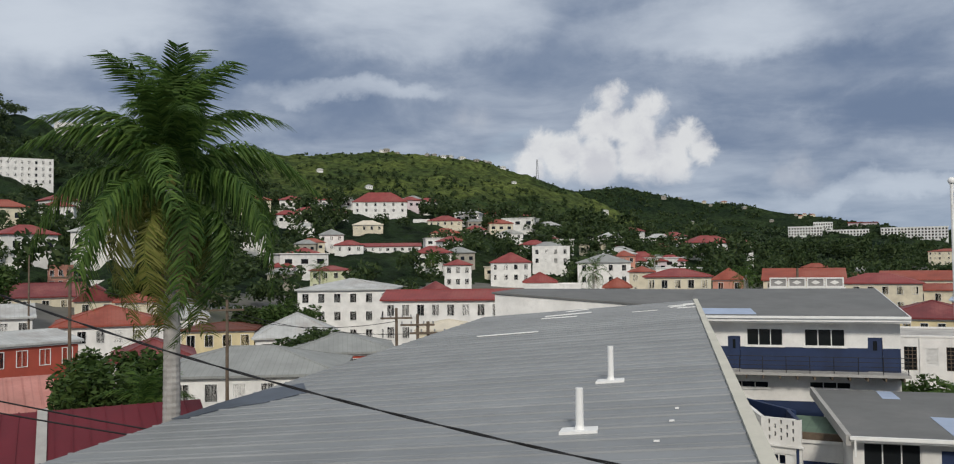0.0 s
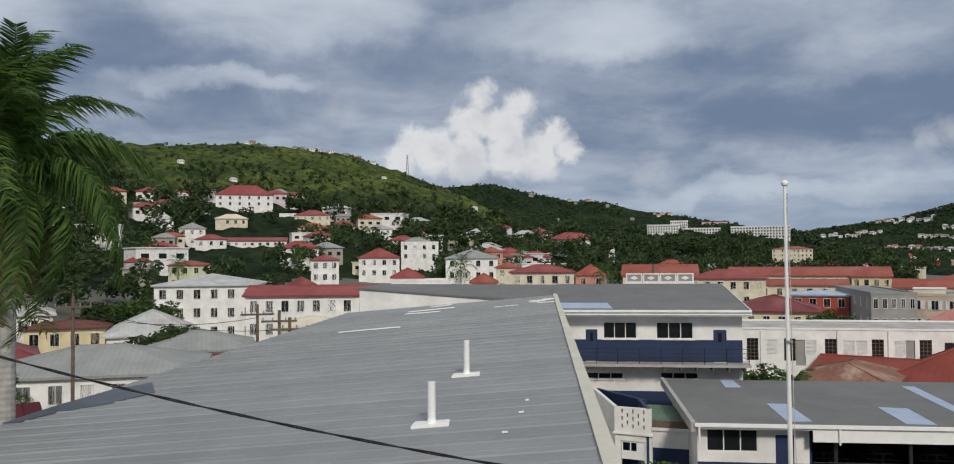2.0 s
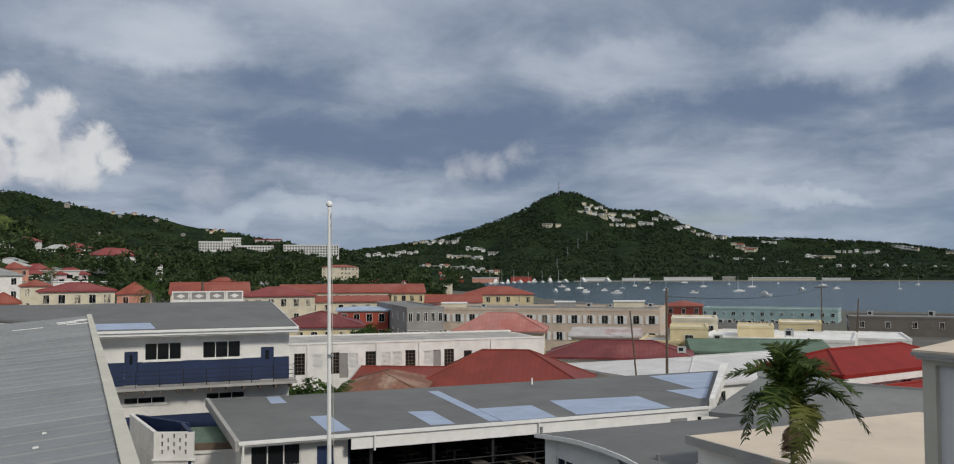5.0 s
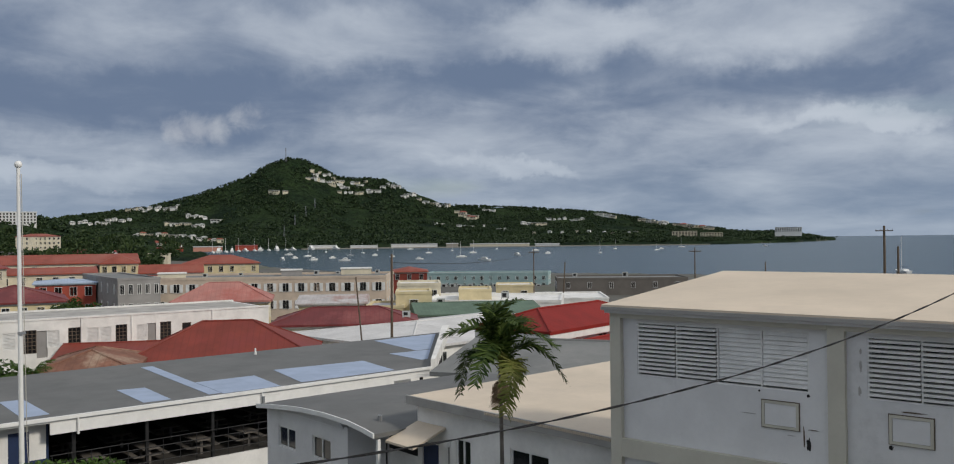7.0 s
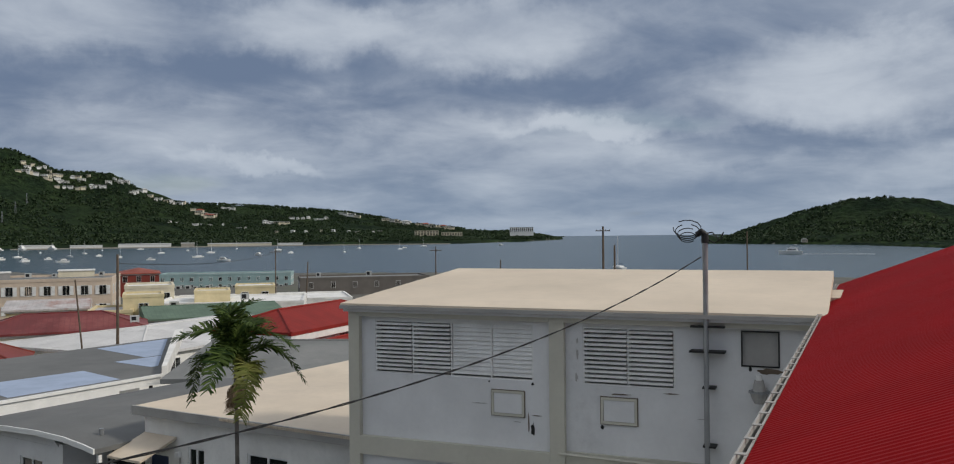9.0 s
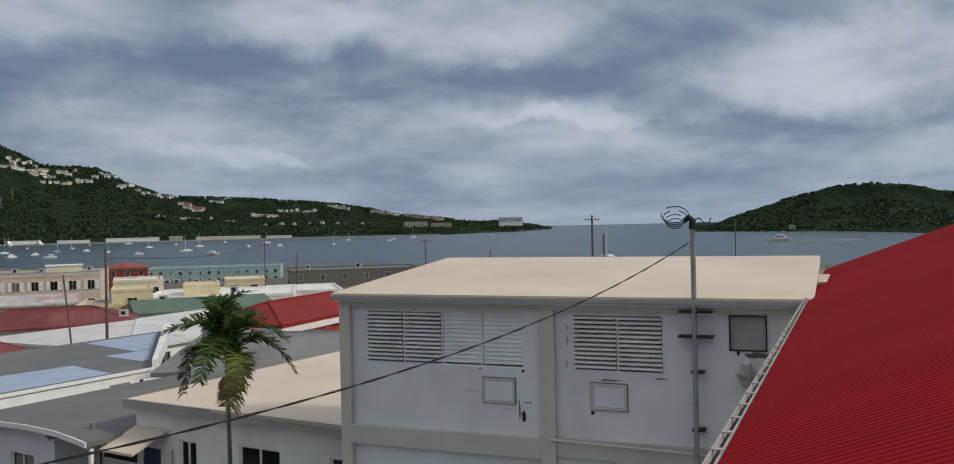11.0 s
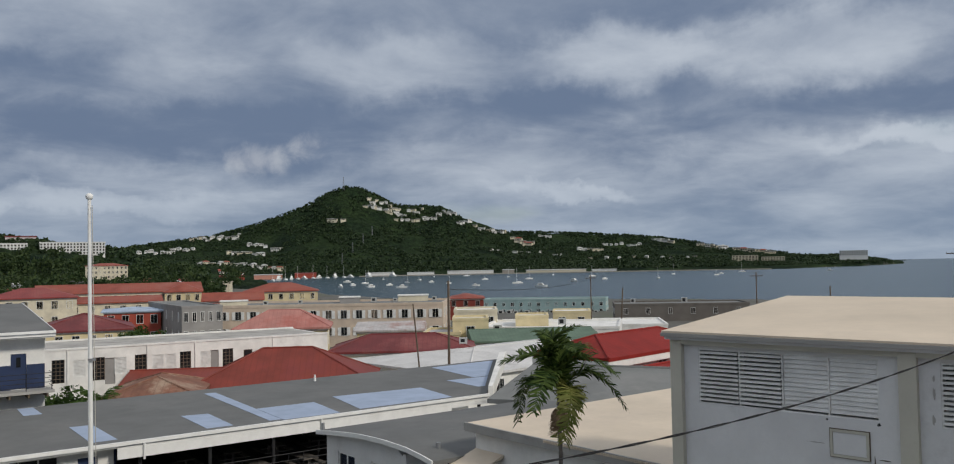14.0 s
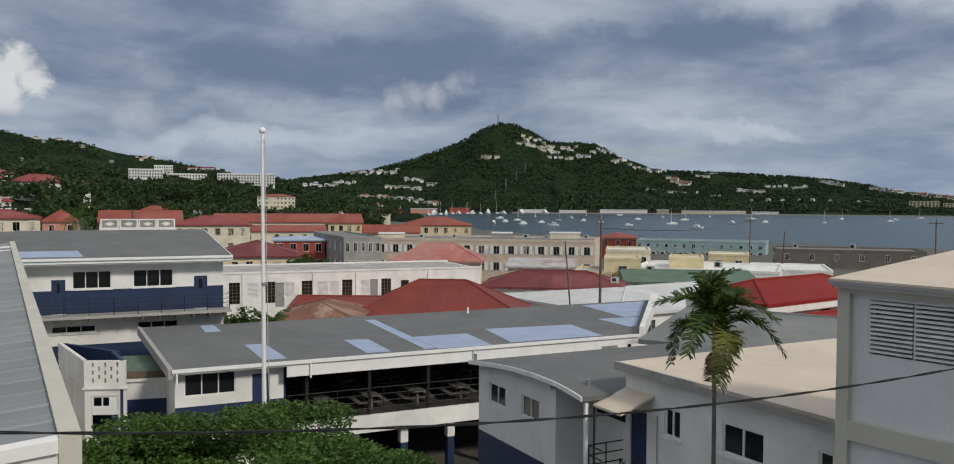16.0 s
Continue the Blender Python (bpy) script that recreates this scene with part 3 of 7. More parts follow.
GZ = GZ + WOOD * canopy
nr = len(r_)
na = len(az_)
idx = np.arange(na * nr).reshape(na, nr)
quads = np.stack([idx[:-1, :-1], idx[1:, :-1], idx[1:, 1:], idx[:-1, 1:]], -1).reshape(-1, 4)[:, ::-1]
me = bpy.data.meshes.new("ground")
me.vertices.add(na * nr)
me.vertices.foreach_set("co", np.stack([GX, GY, GZ], -1).ravel())
me.loops.add(quads.size)
me.loops.foreach_set("vertex_index", np.ascontiguousarray(quads).ravel())
me.polygons.add(len(quads))
me.polygons.foreach_set("loop_start", np.arange(0, quads.size, 4))
me.materials.append(M["asphalt"])
me.materials.append(M["forest"])
me.materials.append(M["sunlit ridge"])
wq = WOOD.ravel()[quads].mean(1)
me.polygons.foreach_set("material_index", np.where(wq > 0.3, np.where(SUNLIT.ravel()[quads].mean(1) > 0.5, 2, 1), 0).astype(np.int32))
me.polygons.foreach_set("use_smooth", np.ones(len(quads), bool))
me.update(calc_edges=True)
tagged(new("ground", me), "town flat rising into wooded green hills", "ground", kind="structure")
bm = bmesh.new()
bmesh.ops.create_grid(bm, x_segments=1, y_segments=1, size=4900)
sea_ob = new("water", finish(bm, "water", "water"))
sea_ob.location = (0, 0, SEA)
tagged(sea_ob, "grey-blue harbour water with small ripples", "water", kind="structure")


# ---- houses of the town and hillside ----
def bearing(az, d, z=0.0):
    return Vector((math.sin(radians(az)) * d, math.cos(radians(az)) * d, z))


WINDOWS = {}


def window_meshes(w, h, style):
    key = (round(w, 1), round(h, 1), style)
    if key not in WINDOWS:
        t = 0.06
        fr = pierced(-w / 2 - t, w / 2 + t, -t, h + t, -0.08, 0.10, [(-w / 2, -0.015, 0, h), (0.015, w / 2, 0, h)])
        pane = boxes((-w / 2, w / 2, 0.0, 0.03, 0, h))
        WINDOWS[key] = (finish(fr, "window", "frame"), finish(pane, "pane", "glass"))
    return WINDOWS[key]


def add_window(parent, x, y, z, w, h, turn=0):
    fr, pane = window_meshes(w, h, "plain")
    o = part("window", fr, "", parent)
    o.matrix_local = pose(x, y, z, 0, 0, turn)
    part("pane", pane, "", o)


def hip_roof(w, d, rise, over, th=0.22, gable=None):
    bm = bmesh.new()
    x, y = w / 2 + over, d / 2 + over
    low = [(-x, -y, -th), (x, -y, -th), (x, y, -th), (-x, y, -th)]
    edge = [(-x, -y, 0), (x, -y, 0), (x, y, 0), (-x, y, 0)]
    L = [bm.verts.new(p) for p in low]
    E = [bm.verts.new(p) for p in edge]
    bm.faces.new(L[::-1])
    for i in range(4):
        bm.faces.new((L[i], L[(i + 1) % 4], E[(i + 1) % 4], E[i]))
    if gable == "y":
        a, b = bm.verts.new((0, -y, rise)), bm.verts.new((0, y, rise))
        for f in ((E[0], E[1], a), (E[2], E[3], b), (E[1], E[2], b, a), (E[3], E[0], a, b)):
            bm.faces.new(f)
    else:
        k = 0 if gable == "x" else min(x, y) * (1.0 if x > y else 1.0)
        if gable == "x" or x > y:
            a, b = bm.verts.new((-x + k, 0, rise)), bm.verts.new((x - k, 0, rise))
            for f in ((E[0], E[1], b, a), (E[2], E[3], a, b), (E[1], E[2], b), (E[3], E[0], a)):
                bm.faces.new(f)
        else:
            a, b = bm.verts.new((0, -y + k, rise)), bm.verts.new((0, y - k, rise))
            if y - k < 0.05:
                bm.verts.remove(b)
                for i in range(4):
                    bm.faces.new((E[i], E[(i + 1) % 4], a))
            else:
                for f in ((E[0], E[1], a), (E[2], E[3], b), (E[1], E[2], b, a), (E[3], E[0], a, b)):
                    bm.faces.new(f)
    return bm


def wordy(text):
    text = text.replace("_", " ")
    return text if len(text.split()) > 3 else text + " in the town"


STANDS = []


def house(text, az0, az1, d, eave, ridge, depth, roof, wall, cover, cols, rows, turn=0):
    """A house seen over the bearings az0 to az1, its front d metres away."""
    STANDS.append((az0, az1, d))
    az = (az0 + az1) / 2
    w = 2 * d * math.tan(radians(az1 - az0) / 2)
    c = bearing(az, d + depth / 2)
    base = min(ground_at(c.x + sx * w / 2, c.y + sy * depth / 2) for sx in (-1, 1) for sy in (-1, 1)) - 0.6
    base = min(base, eave - 3.2)
    h = eave - base
    t = thing("house", place(c.x, c.y, base, az + 90 + turn), wordy(text), "house", "houses of the town")
    if cover == "rust" or depth > 28:
        w *= 0.98
    # plinth course, wall, cornice
    part("wall", boxes((-w / 2, w / 2, -depth / 2, depth / 2, 0, h)), wall, t)
    if roof == "flat":
        p = 0.3
        top = ridge - base
        bm = pierced(-w / 2 - 0.06, w / 2 + 0.06, -depth / 2 - 0.06, depth / 2 + 0.06, 0, 1, [(-w / 2 + p, w / 2 - p, -depth / 2 + p, depth / 2 - p)])
        for v in bm.verts:
            v.co = Vector((v.co.x, v.co.z, h - 0.004 + v.co.y * max(0.35, top - h)))
        bmesh.ops.recalc_face_normals(bm, faces=bm.faces)
        part("parapet", bm, wall, t)
        part("roof", boxes((-w / 2 + p + 0.004, w / 2 - p - 0.004, -depth / 2 + p + 0.004, depth / 2 - p - 0.004, h + 0.004, h + 0.12)), cover, t)
    else:
        bm = hip_roof(w, depth, max(0.5, ridge - eave), 0.45, gable={"hip": None, "gablex": "x", "gabley": "y"}[roof])
        ro = part("roof", bm, cover, t)
        ro.location = (0, 0, h + 0.02)
        rise, ox, oy = max(0.5, ridge - eave), w / 2 + 0.45, depth / 2 + 0.45
        kx = 0 if roof != "hip" else min(ox, oy)
        if roof == "gabley":
            lines = [((0, -oy, rise), (0, oy, rise))]
        elif ox > oy or roof == "gablex":
            lines = [((-ox + kx, 0, rise), (ox - kx, 0, rise))]
            if roof == "hip":
                lines += [((sx * ox, sy * oy, 0), (sx * (ox - kx), 0, rise)) for sx in (-1, 1) for sy in (-1, 1)]
        else:
            lines = [((sx * ox, sy * oy, 0), (0, sy * (oy - kx), rise)) for sx in (-1, 1) for sy in (-1, 1)]
        if d < 180:
            for a, b in lines:
                cp = part("ridge_cap", tube(bmesh.new(), [a, b], 0.09, 6), cover, t)
                cp.location = (0, 0, h + 0.02)
        part("cornice", boxes((-w / 2 - 0.12, w / 2 + 0.12, -depth / 2 - 0.12, depth / 2 + 0.12, h - 0.42, h - 0.21)), "cornice" if wall != "redwall" else "white", t)
    if wall == "cornice":
        part("fascia", boxes((-w / 2 - 0.42, w / 2 + 0.42, -depth / 2 - 0.42, depth / 2 + 0.42, h - 0.62, h - 0.215)), "white", t)
    if cols:
        rows = max(rows, min(4, int((h - 0.8) / 3.4)))
        sh = min(3.1, h / max(1, rows))
        ww, wh = min(1.05, w / cols * 0.45), min(1.5, sh * 0.5)
        for r in range(rows):
            z = h - 0.75 - wh - r * sh
            if z < 0.2:
                break
            for i in range(cols):
                x = -w / 2 + (i + 0.5) * w / cols
                add_window(t, x, -depth / 2, z, ww, wh)
                if wall == "taupe":
                    for sd in (-1, 1):
                        part("shutter", boxes((x + sd * (ww / 2 + 0.36) - 0.26, x + sd * (ww / 2 + 0.36) + 0.26, -depth / 2 - 0.1, -depth / 2 - 0.05, z, z + wh)), "frame", t)
            for i in range(max(1, int(depth / 4.5))):
                y = -depth / 2 + (i + 0.5) * depth / max(1, int(depth / 4.5))
                add_window(t, w / 2, y, z, ww, wh, 90)
                add_window(t, -w / 2, y, z, ww, wh, -90)
    return t


house("tall_white_house_with_red_hip_roof", -35.0, -31.4, 450, 32.7, 38.2, 16, "hip", "white", "red", 6, 2, 0)
house("small_cream_cottage", -35.0, -33.0, 380, 17.4, 19.5, 9, "hip", "cream", "creamroof", 4, 1, 0)
house("cream_villa_with_red_roof", -30.0, -27.7, 420, 21.0, 23.8, 14, "hip", "cream", "red", 5, 2, 0)
house("white_block_beside_villa", -31.0, -29.9, 425, 21.7, 22.0, 12, "flat", "white", "grey", 0, 0, 0)
house("white_house_with_grey_roof", -37.2, -35.6, 330, 11.4, 13.7, 9, "hip", "white", "greyr", 3, 2, 0)
house("house_with_faded_red_roof", -36.2, -34.3, 320, 7.2, 9.1, 9, "hip", "white", "red", 3, 1, 0)
house("long_white_balcony_house", -34.4, -30.5, 330, 6.8, 8.1, 10, "gablex", "white", "red", 8, 2, 0)
house("pale_green_house_with_red_roof", -37.8, -35.1, 240, -1.5, -0.3, 10, "hip", "palegreen", "red", 4, 2, 0)
house("three_storey_white_building", -38.2, -31.9, 150, -4.3, -2.6, 16, "hip", "white", "palegrey", 6, 3, 8)
house("long_white_house_with_red_roof", -32.8, -23.7, 120, -5.0, -3.8, 9, "gablex", "white", "red", 9, 2, 6)
house("low_cream_gabled_house", -30.6, -26.6, 95, -7.3, -6.4, 7, "hip", "cream", "creamroof", 3, 1, 0)
house("white_house_with_red_hip_roof", -25.8, -23.1, 260, 0.1, 3.2, 12, "hip", "white", "red", 4, 2, 0)
house("flat_white_house", -23.0, -20.5, 300, 5.1, 5.6, 10, "flat", "white", "white", 4, 2, 0)
house("white_house_with_grey_hip_roof", -20.0, -16.5, 230, -0.2, 2.0, 12, "hip", "white", "greyr", 4, 2, 0)
house("house_with_orange_red_roof", -17.7, -16.2, 300, 1.8, 3.8, 9, "hip", "salmon", "orange", 3, 1, 0)
house("cream_house_with_dark_red_roof", -15.6, -11.4, 170, -3.0, -1.6, 10, "hip", "cream", "red", 5, 1, 0)
house("small_white_tower_house", -23.5, -21.5, 150, -3.4, -1.8, 6, "hip", "white", "red", 2, 1, 0)
house("white_terrace_block", -23.6, -19.8, 146, -4.0, -3.7, 6, "flat", "white", "white", 0, 0, 0)
house("white_gabled_house", -25.4, -23.6, 400, 13.6, 15.6, 10, "gabley", "white", "palegrey", 3, 1, 0)
house("pink_and_white_house", -27.6, -26.1, 410, 16.0, 18.2, 9, "hip", "pinkw", "red", 4, 2, 0)
house("grey_stone_house", -12.5, -11.4, 600, 9.6, 11.3, 14, "hip", "stone", "greyr", 5, 2, 0)
house("bright_white_house", -13.5, -12.5, 700, 13.3, 13.8, 12, "flat", "white", "white", 3, 1, 0)
house("low_cream_block", -10.9, -9.2, 600, 3.6, 3.9, 12, "flat", "cream", "creamroof", 8, 2, 0)
house("cream_hotel_block", 1.2, 3.6, 640, 4.1, 5.9, 18, "hip", "cream", "orange", 10, 4, 0)
house("small_white_house_with_red_roof", -28.9, -27.1, 230, -0.4, 1.1, 9, "hip", "white", "red", 3, 1, 0)
house("cream_house_with_orange_roof", -16.6, -15.0, 210, -2.5, -1.2, 9, "hip", "cream", "orange", 2, 1, 0)
house("cottage_with_orange_roof", -18.2, -16.6, 140, -4.1, -2.7, 7, "hip", "cream", "orange", 2, 1, 0)
house("dark_roofed_house", -30.6, -28.4, 190, -6.2, -4.0, 10, "hip", "stone", "darkred", 3, 1, 0)
house("low_red_roofed_hall", -57.3, -51.3, 170, -5.1, -2.8, 14, "gablex", "cream", "darkred", 6, 1, -8)
house("cream_gable_front_hall", -51.9, -49.5, 160, -5.6, -3.0, 12, "gabley", "cream", "darkred", 2, 1, 0)
house("flat_white_two_storey_house", -51.1, -47.2, 200, -3.1, -2.8, 10, "flat", "white", "white", 7, 1, 0)
house("wide_red_hip_roof_house", -53.0, -46.8, 120, -7.4, -5.1, 13, "hip", "white", "orange", 6, 1, 0)
house("red_roofed_cottage", -49.6, -47.2, 140, -5.2, -4.2, 9, "hip", "cream", "orange", 3, 1, 0)
house("red_walled_house_with_pale_roof", -57.8, -52.6, 95, -7.3, -6.5, 12, "gablex", "redwall", "palegrey", 4, 1, -20)
house("house_with_faded_crimson_roof", -49.8, -44.9, 100, -10.1, -8.2, 11, "hip", "white", "darkred", 4, 1, 0)
house("yellow_house_with_brown_roof", -45.4, -40.9, 120, -8.5, -7.8, 9, "hip", "yellow", "brownr", 4, 1, 10)
house("pale_grey_hip_roof_house", -41.2, -35.9, 110, -9.0, -6.3, 12, "hip", "white", "palegrey", 4, 1, 0)
house("grey_hip_roof_pavilion", -39.2, -32.3, 92, -9.2, -7.5, 11, "hip", "redwall", "greyr", 4, 1, 0)
house("low_grey_roofed_house", -47.5, -35.1, 78, -9.5, -7.6, 13, "hip", "white", "greyr", 7, 1, 10)
house("house_with_pale_metal_roof", -58.1, -54.1, 120, -6.0, -4.6, 10, "gablex", "white", "palegrey", 4, 1, 0)
house("white_shop_house", -46.2, -44.2, 130, -7.3, -5.6, 9, "hip", "white", "palegrey", 3, 1, 0)
house("salmon_hillside_house", -53.4, -52.0, 200, 0.2, 0.6, 8, "flat", "salmon", "orange", 3, 2, 0)
house("white_hillside_house", -56.7, -55.0, 200, 0.5, 1.0, 8, "flat", "white", "white", 4, 2, 0)
house("yellow_hillside_house", -51.7, -49.7, 300, 7.3, 7.9, 10, "flat", "yellow", "greyr", 4, 2, 0)
house("white_hillside_house_with_red_roof", -50.8, -48.7, 312, 11.1, 12.7, 9, "hip", "white", "red", 4, 2, 0)
house("long_white_school_block", -58.4, -53.2, 470, 53.2, 53.7, 12, "flat", "white", "white", 14, 2, 0)
house("white_hilltop_mansion", -53.2, -50.2, 613, 93.4, 94.6, 12, "flat", "white", "white", 7, 1, 0)
house("red_hilltop_house", -54.2, -53.3, 612, 86.4, 88.6, 9, "hip", "redwall", "red", 2, 1, 0)
house("yellow_walled_house_with_crimson_roof", -1.5, 4.0, 130, -8.0, -6.0, 14, "hip", "yellow", "darkred", 6, 1, 0)
house("grey_concrete_building", 5.6, 8.2, 150, -6.3, -6.0, 30, "flat", "greywall", "grey", 5, 2, -12)
house("taupe_shuttered_building", 8.2, 24.2, 160, -7.2, -6.7, 18, "flat", "taupe", "grey", 16, 2, 12)
house("house_with_pink_hip_roof", 10.3, 16.1, 105, -7.1, -5.1, 7, "hip", "yellow", "pinkroof", 5, 1, 5)
house("yellow_shop_under_patched_rusty_tin_roof", 18.0, 22.3, 118, -8.7, -7.9, 10, "gablex", "yellow", "tin", 4, 1, 4)
house("low_yellow_shop_with_flat_roof", 22.4, 24.9, 113, -9.2, -8.8, 9, "flat", "yellow", "tin", 3, 1, 4)
house("long_red_roofed_barracks", -1.5, 8.0, 230, -5.2, -3.1, 14, "gablex", "cream", "orange", 14, 1, 0)
house("lower_red_roofed_barracks", -1.5, 5.6, 200, -6.6, -5.4, 10, "gablex", "cream", "orange", 8, 1, 0)
house("yellow_end_house_with_red_roof", 5.8, 8.0, 222, -5.2, -3.2, 12, "hip", "yellow", "orange", 4, 2, 0)
house("yellow_government_house_with_red_roof", 10.6, 15.3, 240, -6.2, -4.0, 14, "hip", "yellow", "orange", 7, 2, 0)
house("open_red_roofed_shed", 8.1, 11.8, 210, -7.3, -5.5, 9, "gablex", "redwall", "orange", 6, 1, 0)
house("red_house_with_pale_blue_roof", 2.3, 5.6, 165, -7.1, -6.6, 10, "hip", "redwall", "bluer", 4, 1, 0)
house("red_brick_warehouse", 23.9, 26.3, 250, -9.8, -8.6, 16, "hip", "brickred", "orange", 3, 1, 0)
house("long_teal_building", 26.3, 34.6, 300, -13.0, -12.4, 14, "flat", "teal", "palegrey", 14, 2, 8)
house("long_grey_warehouse", 34.8, 43.4, 230, -11.6, -11.1, 16, "flat", "sootgrey", "grey", 6, 1, -6)
house("yellow_shop_block", 24.2, 26.6, 115, -7.5, -7.2, 7, "flat", "yellow", "cream", 1, 1, 0)
house("yellow_parapet_block", 28.4, 30.6, 130, -8.2, -7.9, 8, "flat", "yellow", "cream", 0, 0, 0)
house("cream_parapet_block", 30.9, 33.4, 150, -8.7, -8.4, 8, "flat", "yellow", "white", 2, 1, 0)
house("low_white_roofed_store", 26.2, 35.6, 125, -9.6, -9.2, 16, "flat", "white", "white", 0, 0, 6)
house("low_white_warehouse", 27.0, 38.4, 165, -12.2, -11.8, 18, "flat", "white", "white", 0, 0, 0)
house("low_cream_flat_roofed_shop", 24.3, 27.2, 140, -7.8, -7.35, 10, "flat", "cream", "white", 3, 1, 0)
house("green_roofed_hall", 25.2, 33.5, 106, -9.4, -8.5, 14, "gablex", "yellow", "green", 4, 1, -8)
house("white_roofed_hall", 18.0, 38.6, 80.7, -9.3, -8.3, 18, "hip", "white", "whiteroof", 4, 1, -45)
house("house_with_dark_red_hip_roof", 16.2, 25.6, 92, -9.0, -7.5, 8, "hip", "cream", "darkred", 4, 1, 3)
house("house_with_bright_red_hip_roof", 29.4, 42.1, 58.8, -5.95, -4.85, 5.2, "hip", "cornice", "brightred", 3, 1, -57)
house("low_bright_red_roof_house", 34.2, 45.2, 56.9, -7.1, -6.4, 3.6, "gablex", "cornice", "brightred", 2, 1, -61.2)
house("low_house_with_grey_membrane_roof", 28.8, 42.3, 40, -6.4, -5.5, 12, "gablex", "white", "grey", 0, 0, 14)
house("house_with_brick_red_hip_roof", 7.5, 19.4, 70, -9.5, -6.75, 10.5, "hip", "cream", "brickred", 4, 1, 6)
house("old_house_with_brick_red_roof", 3.9, 11.6, 73, -9.4, -8.4, 9, "gablex", "cream", "brickred", 3, 1, 10)
house("long_red_roofed_market_hall", -8.2, -3.4, 210, -4.7, -2.1, 14, "gablex", "cream", "orange", 6, 1, 0)
house("low_red_roofed_market_hall", -4.0, 0.8, 190, -4.9, -3.0, 12, "hip", "cream", "red", 6, 1, 0)
house("house_with_small_orange_roof", -11.3, -9.3, 200, -4.3, -1.8, 10, "hip", "salmon", "orange", 2, 1, 0)
house("low_house_with_rusty_metal_roof", 3.0, 8.3, 66, -9.0, -7.9, 8, "hip", "cream", "rust", 2, 1, 10)



def panels(name, mat, parent, *bs):
    """Several like panels, each a part of its own."""
    for b in bs:
        part(name, boxes(b), mat, parent)


# ---- the long grey metal roof below the lookout ----
AZ_G = 76.4
G = place(-1.9, 11.9, 0, AZ_G)
SL, RU = 0.081, 0.0217


def groof(x, y):
    return -2.9 + SL * x + RU * y


def gwid(y):
    return 14.0 - 2.2 * y / 36.8


grey = thing("house", G, "long white house under a ribbed grey metal roof", "house")
bm = bmesh.new()
gz = ground_at(-8, 30) - 0.5
solid(bm, [(-13.4, 0.02, gz), (0.3, 0.02, gz), (0.05, 36.4, gz), (-11.3, 36.4, gz)],
      [(-13.4, 0.02, groof(-13.4, 0.02) - 0.16), (0.3, 0.02, groof(0.3, 0.02) - 0.16), (0.05, 36.4, groof(0.05, 36.4) - 0.16), (-11.3, 36.4, groof(-11.3, 36.4) - 0.16)])
part("wall", bm, "white", grey)
N = 40
for i in range(N):
    y0, y1 = 36.8 * i / N, 36.8 * (i + 1) / N
    bm = bmesh.new()
    prof = ((y0, 0.0), (y0 + 0.02, 0.03), (y0 + 0.05, 0.03), (y0 + 0.07, 0.0), (y0 + 0.36, 0.004), (y0 + 0.37, 0.014), (y0 + 0.40, 0.014), (y0 + 0.41, 0.004), (y1, 0.0))
    prof = [(y, z) for y, z in prof if y <= y1] 
    lower = [(y1, -0.05), (y0, -0.05)]
    ring = prof + lower
    a = [bm.verts.new((0.1 - y * 0.006, y, groof(0.1 - y * 0.006, y) + z)) for y, z in ring]
    b = [bm.verts.new((-gwid(y), y, groof(-gwid(y), y) + z)) for y, z in ring]
    bm.faces.new(a)
    bm.faces.new(b[::-1])
    for k in range(len(ring)):
        bm.faces.new((a[k], b[k], b[(k + 1) % len(ring)], a[(k + 1) % len(ring)]))
    bmesh.ops.recalc_face_normals(bm, faces=bm.faces)
    part("roof_sheet", bm, "metalgrey", grey)
bm = bmesh.new()
solid(bm, [(0.105, -0.02, groof(0, 0) - 0.4), (0.36, -0.02, groof(0, 0) - 0.4), (0.11, 37.0, groof(0, 37) - 0.4), (-0.12, 37.0, groof(0, 37) - 0.4)],
      [(0.105, -0.02, groof(0, 0) + 0.07), (0.36, -0.02, groof(0, 0) + 0.07), (0.11, 37.0, groof(0, 37) + 0.07), (-0.12, 37.0, groof(0, 37) + 0.07)])
part("verge", bm, "trimcream", grey, "weathered pale verge board")
bm = bmesh.new()
solid(bm, [(-14.2, -0.06, groof(-14.2, 0) - 0.14), (0.1, -0.06, groof(0.1, 0) - 0.14), (0.1, 0.1, groof(0.1, 0) - 0.14), (-14.2, 0.1, groof(-14.2, 0) - 0.14)],
      [(-14.2, -0.06, groof(-14.2, 0) + 0.02), (0.1, -0.06, groof(0.1, 0) + 0.02), (0.1, 0.1, groof(0.1, 0) + 0.05), (-14.2, 0.1, groof(-14.2, 0) + 0.05)])
part("eaves_board", bm, "white", grey)


def on_grey(az, el, eye=(0.008, 0.834, 0.071)):
    """The point of the grey roof in that direction, in its own frame."""
    inv = G.inverted()
    o, v = inv @ Vector(eye), inv.to_3x3() @ way(az, el)
    k = (groof(o.x, o.y) - o.z) / (v.z - SL * v.x - RU * v.y)
    return o + v * k


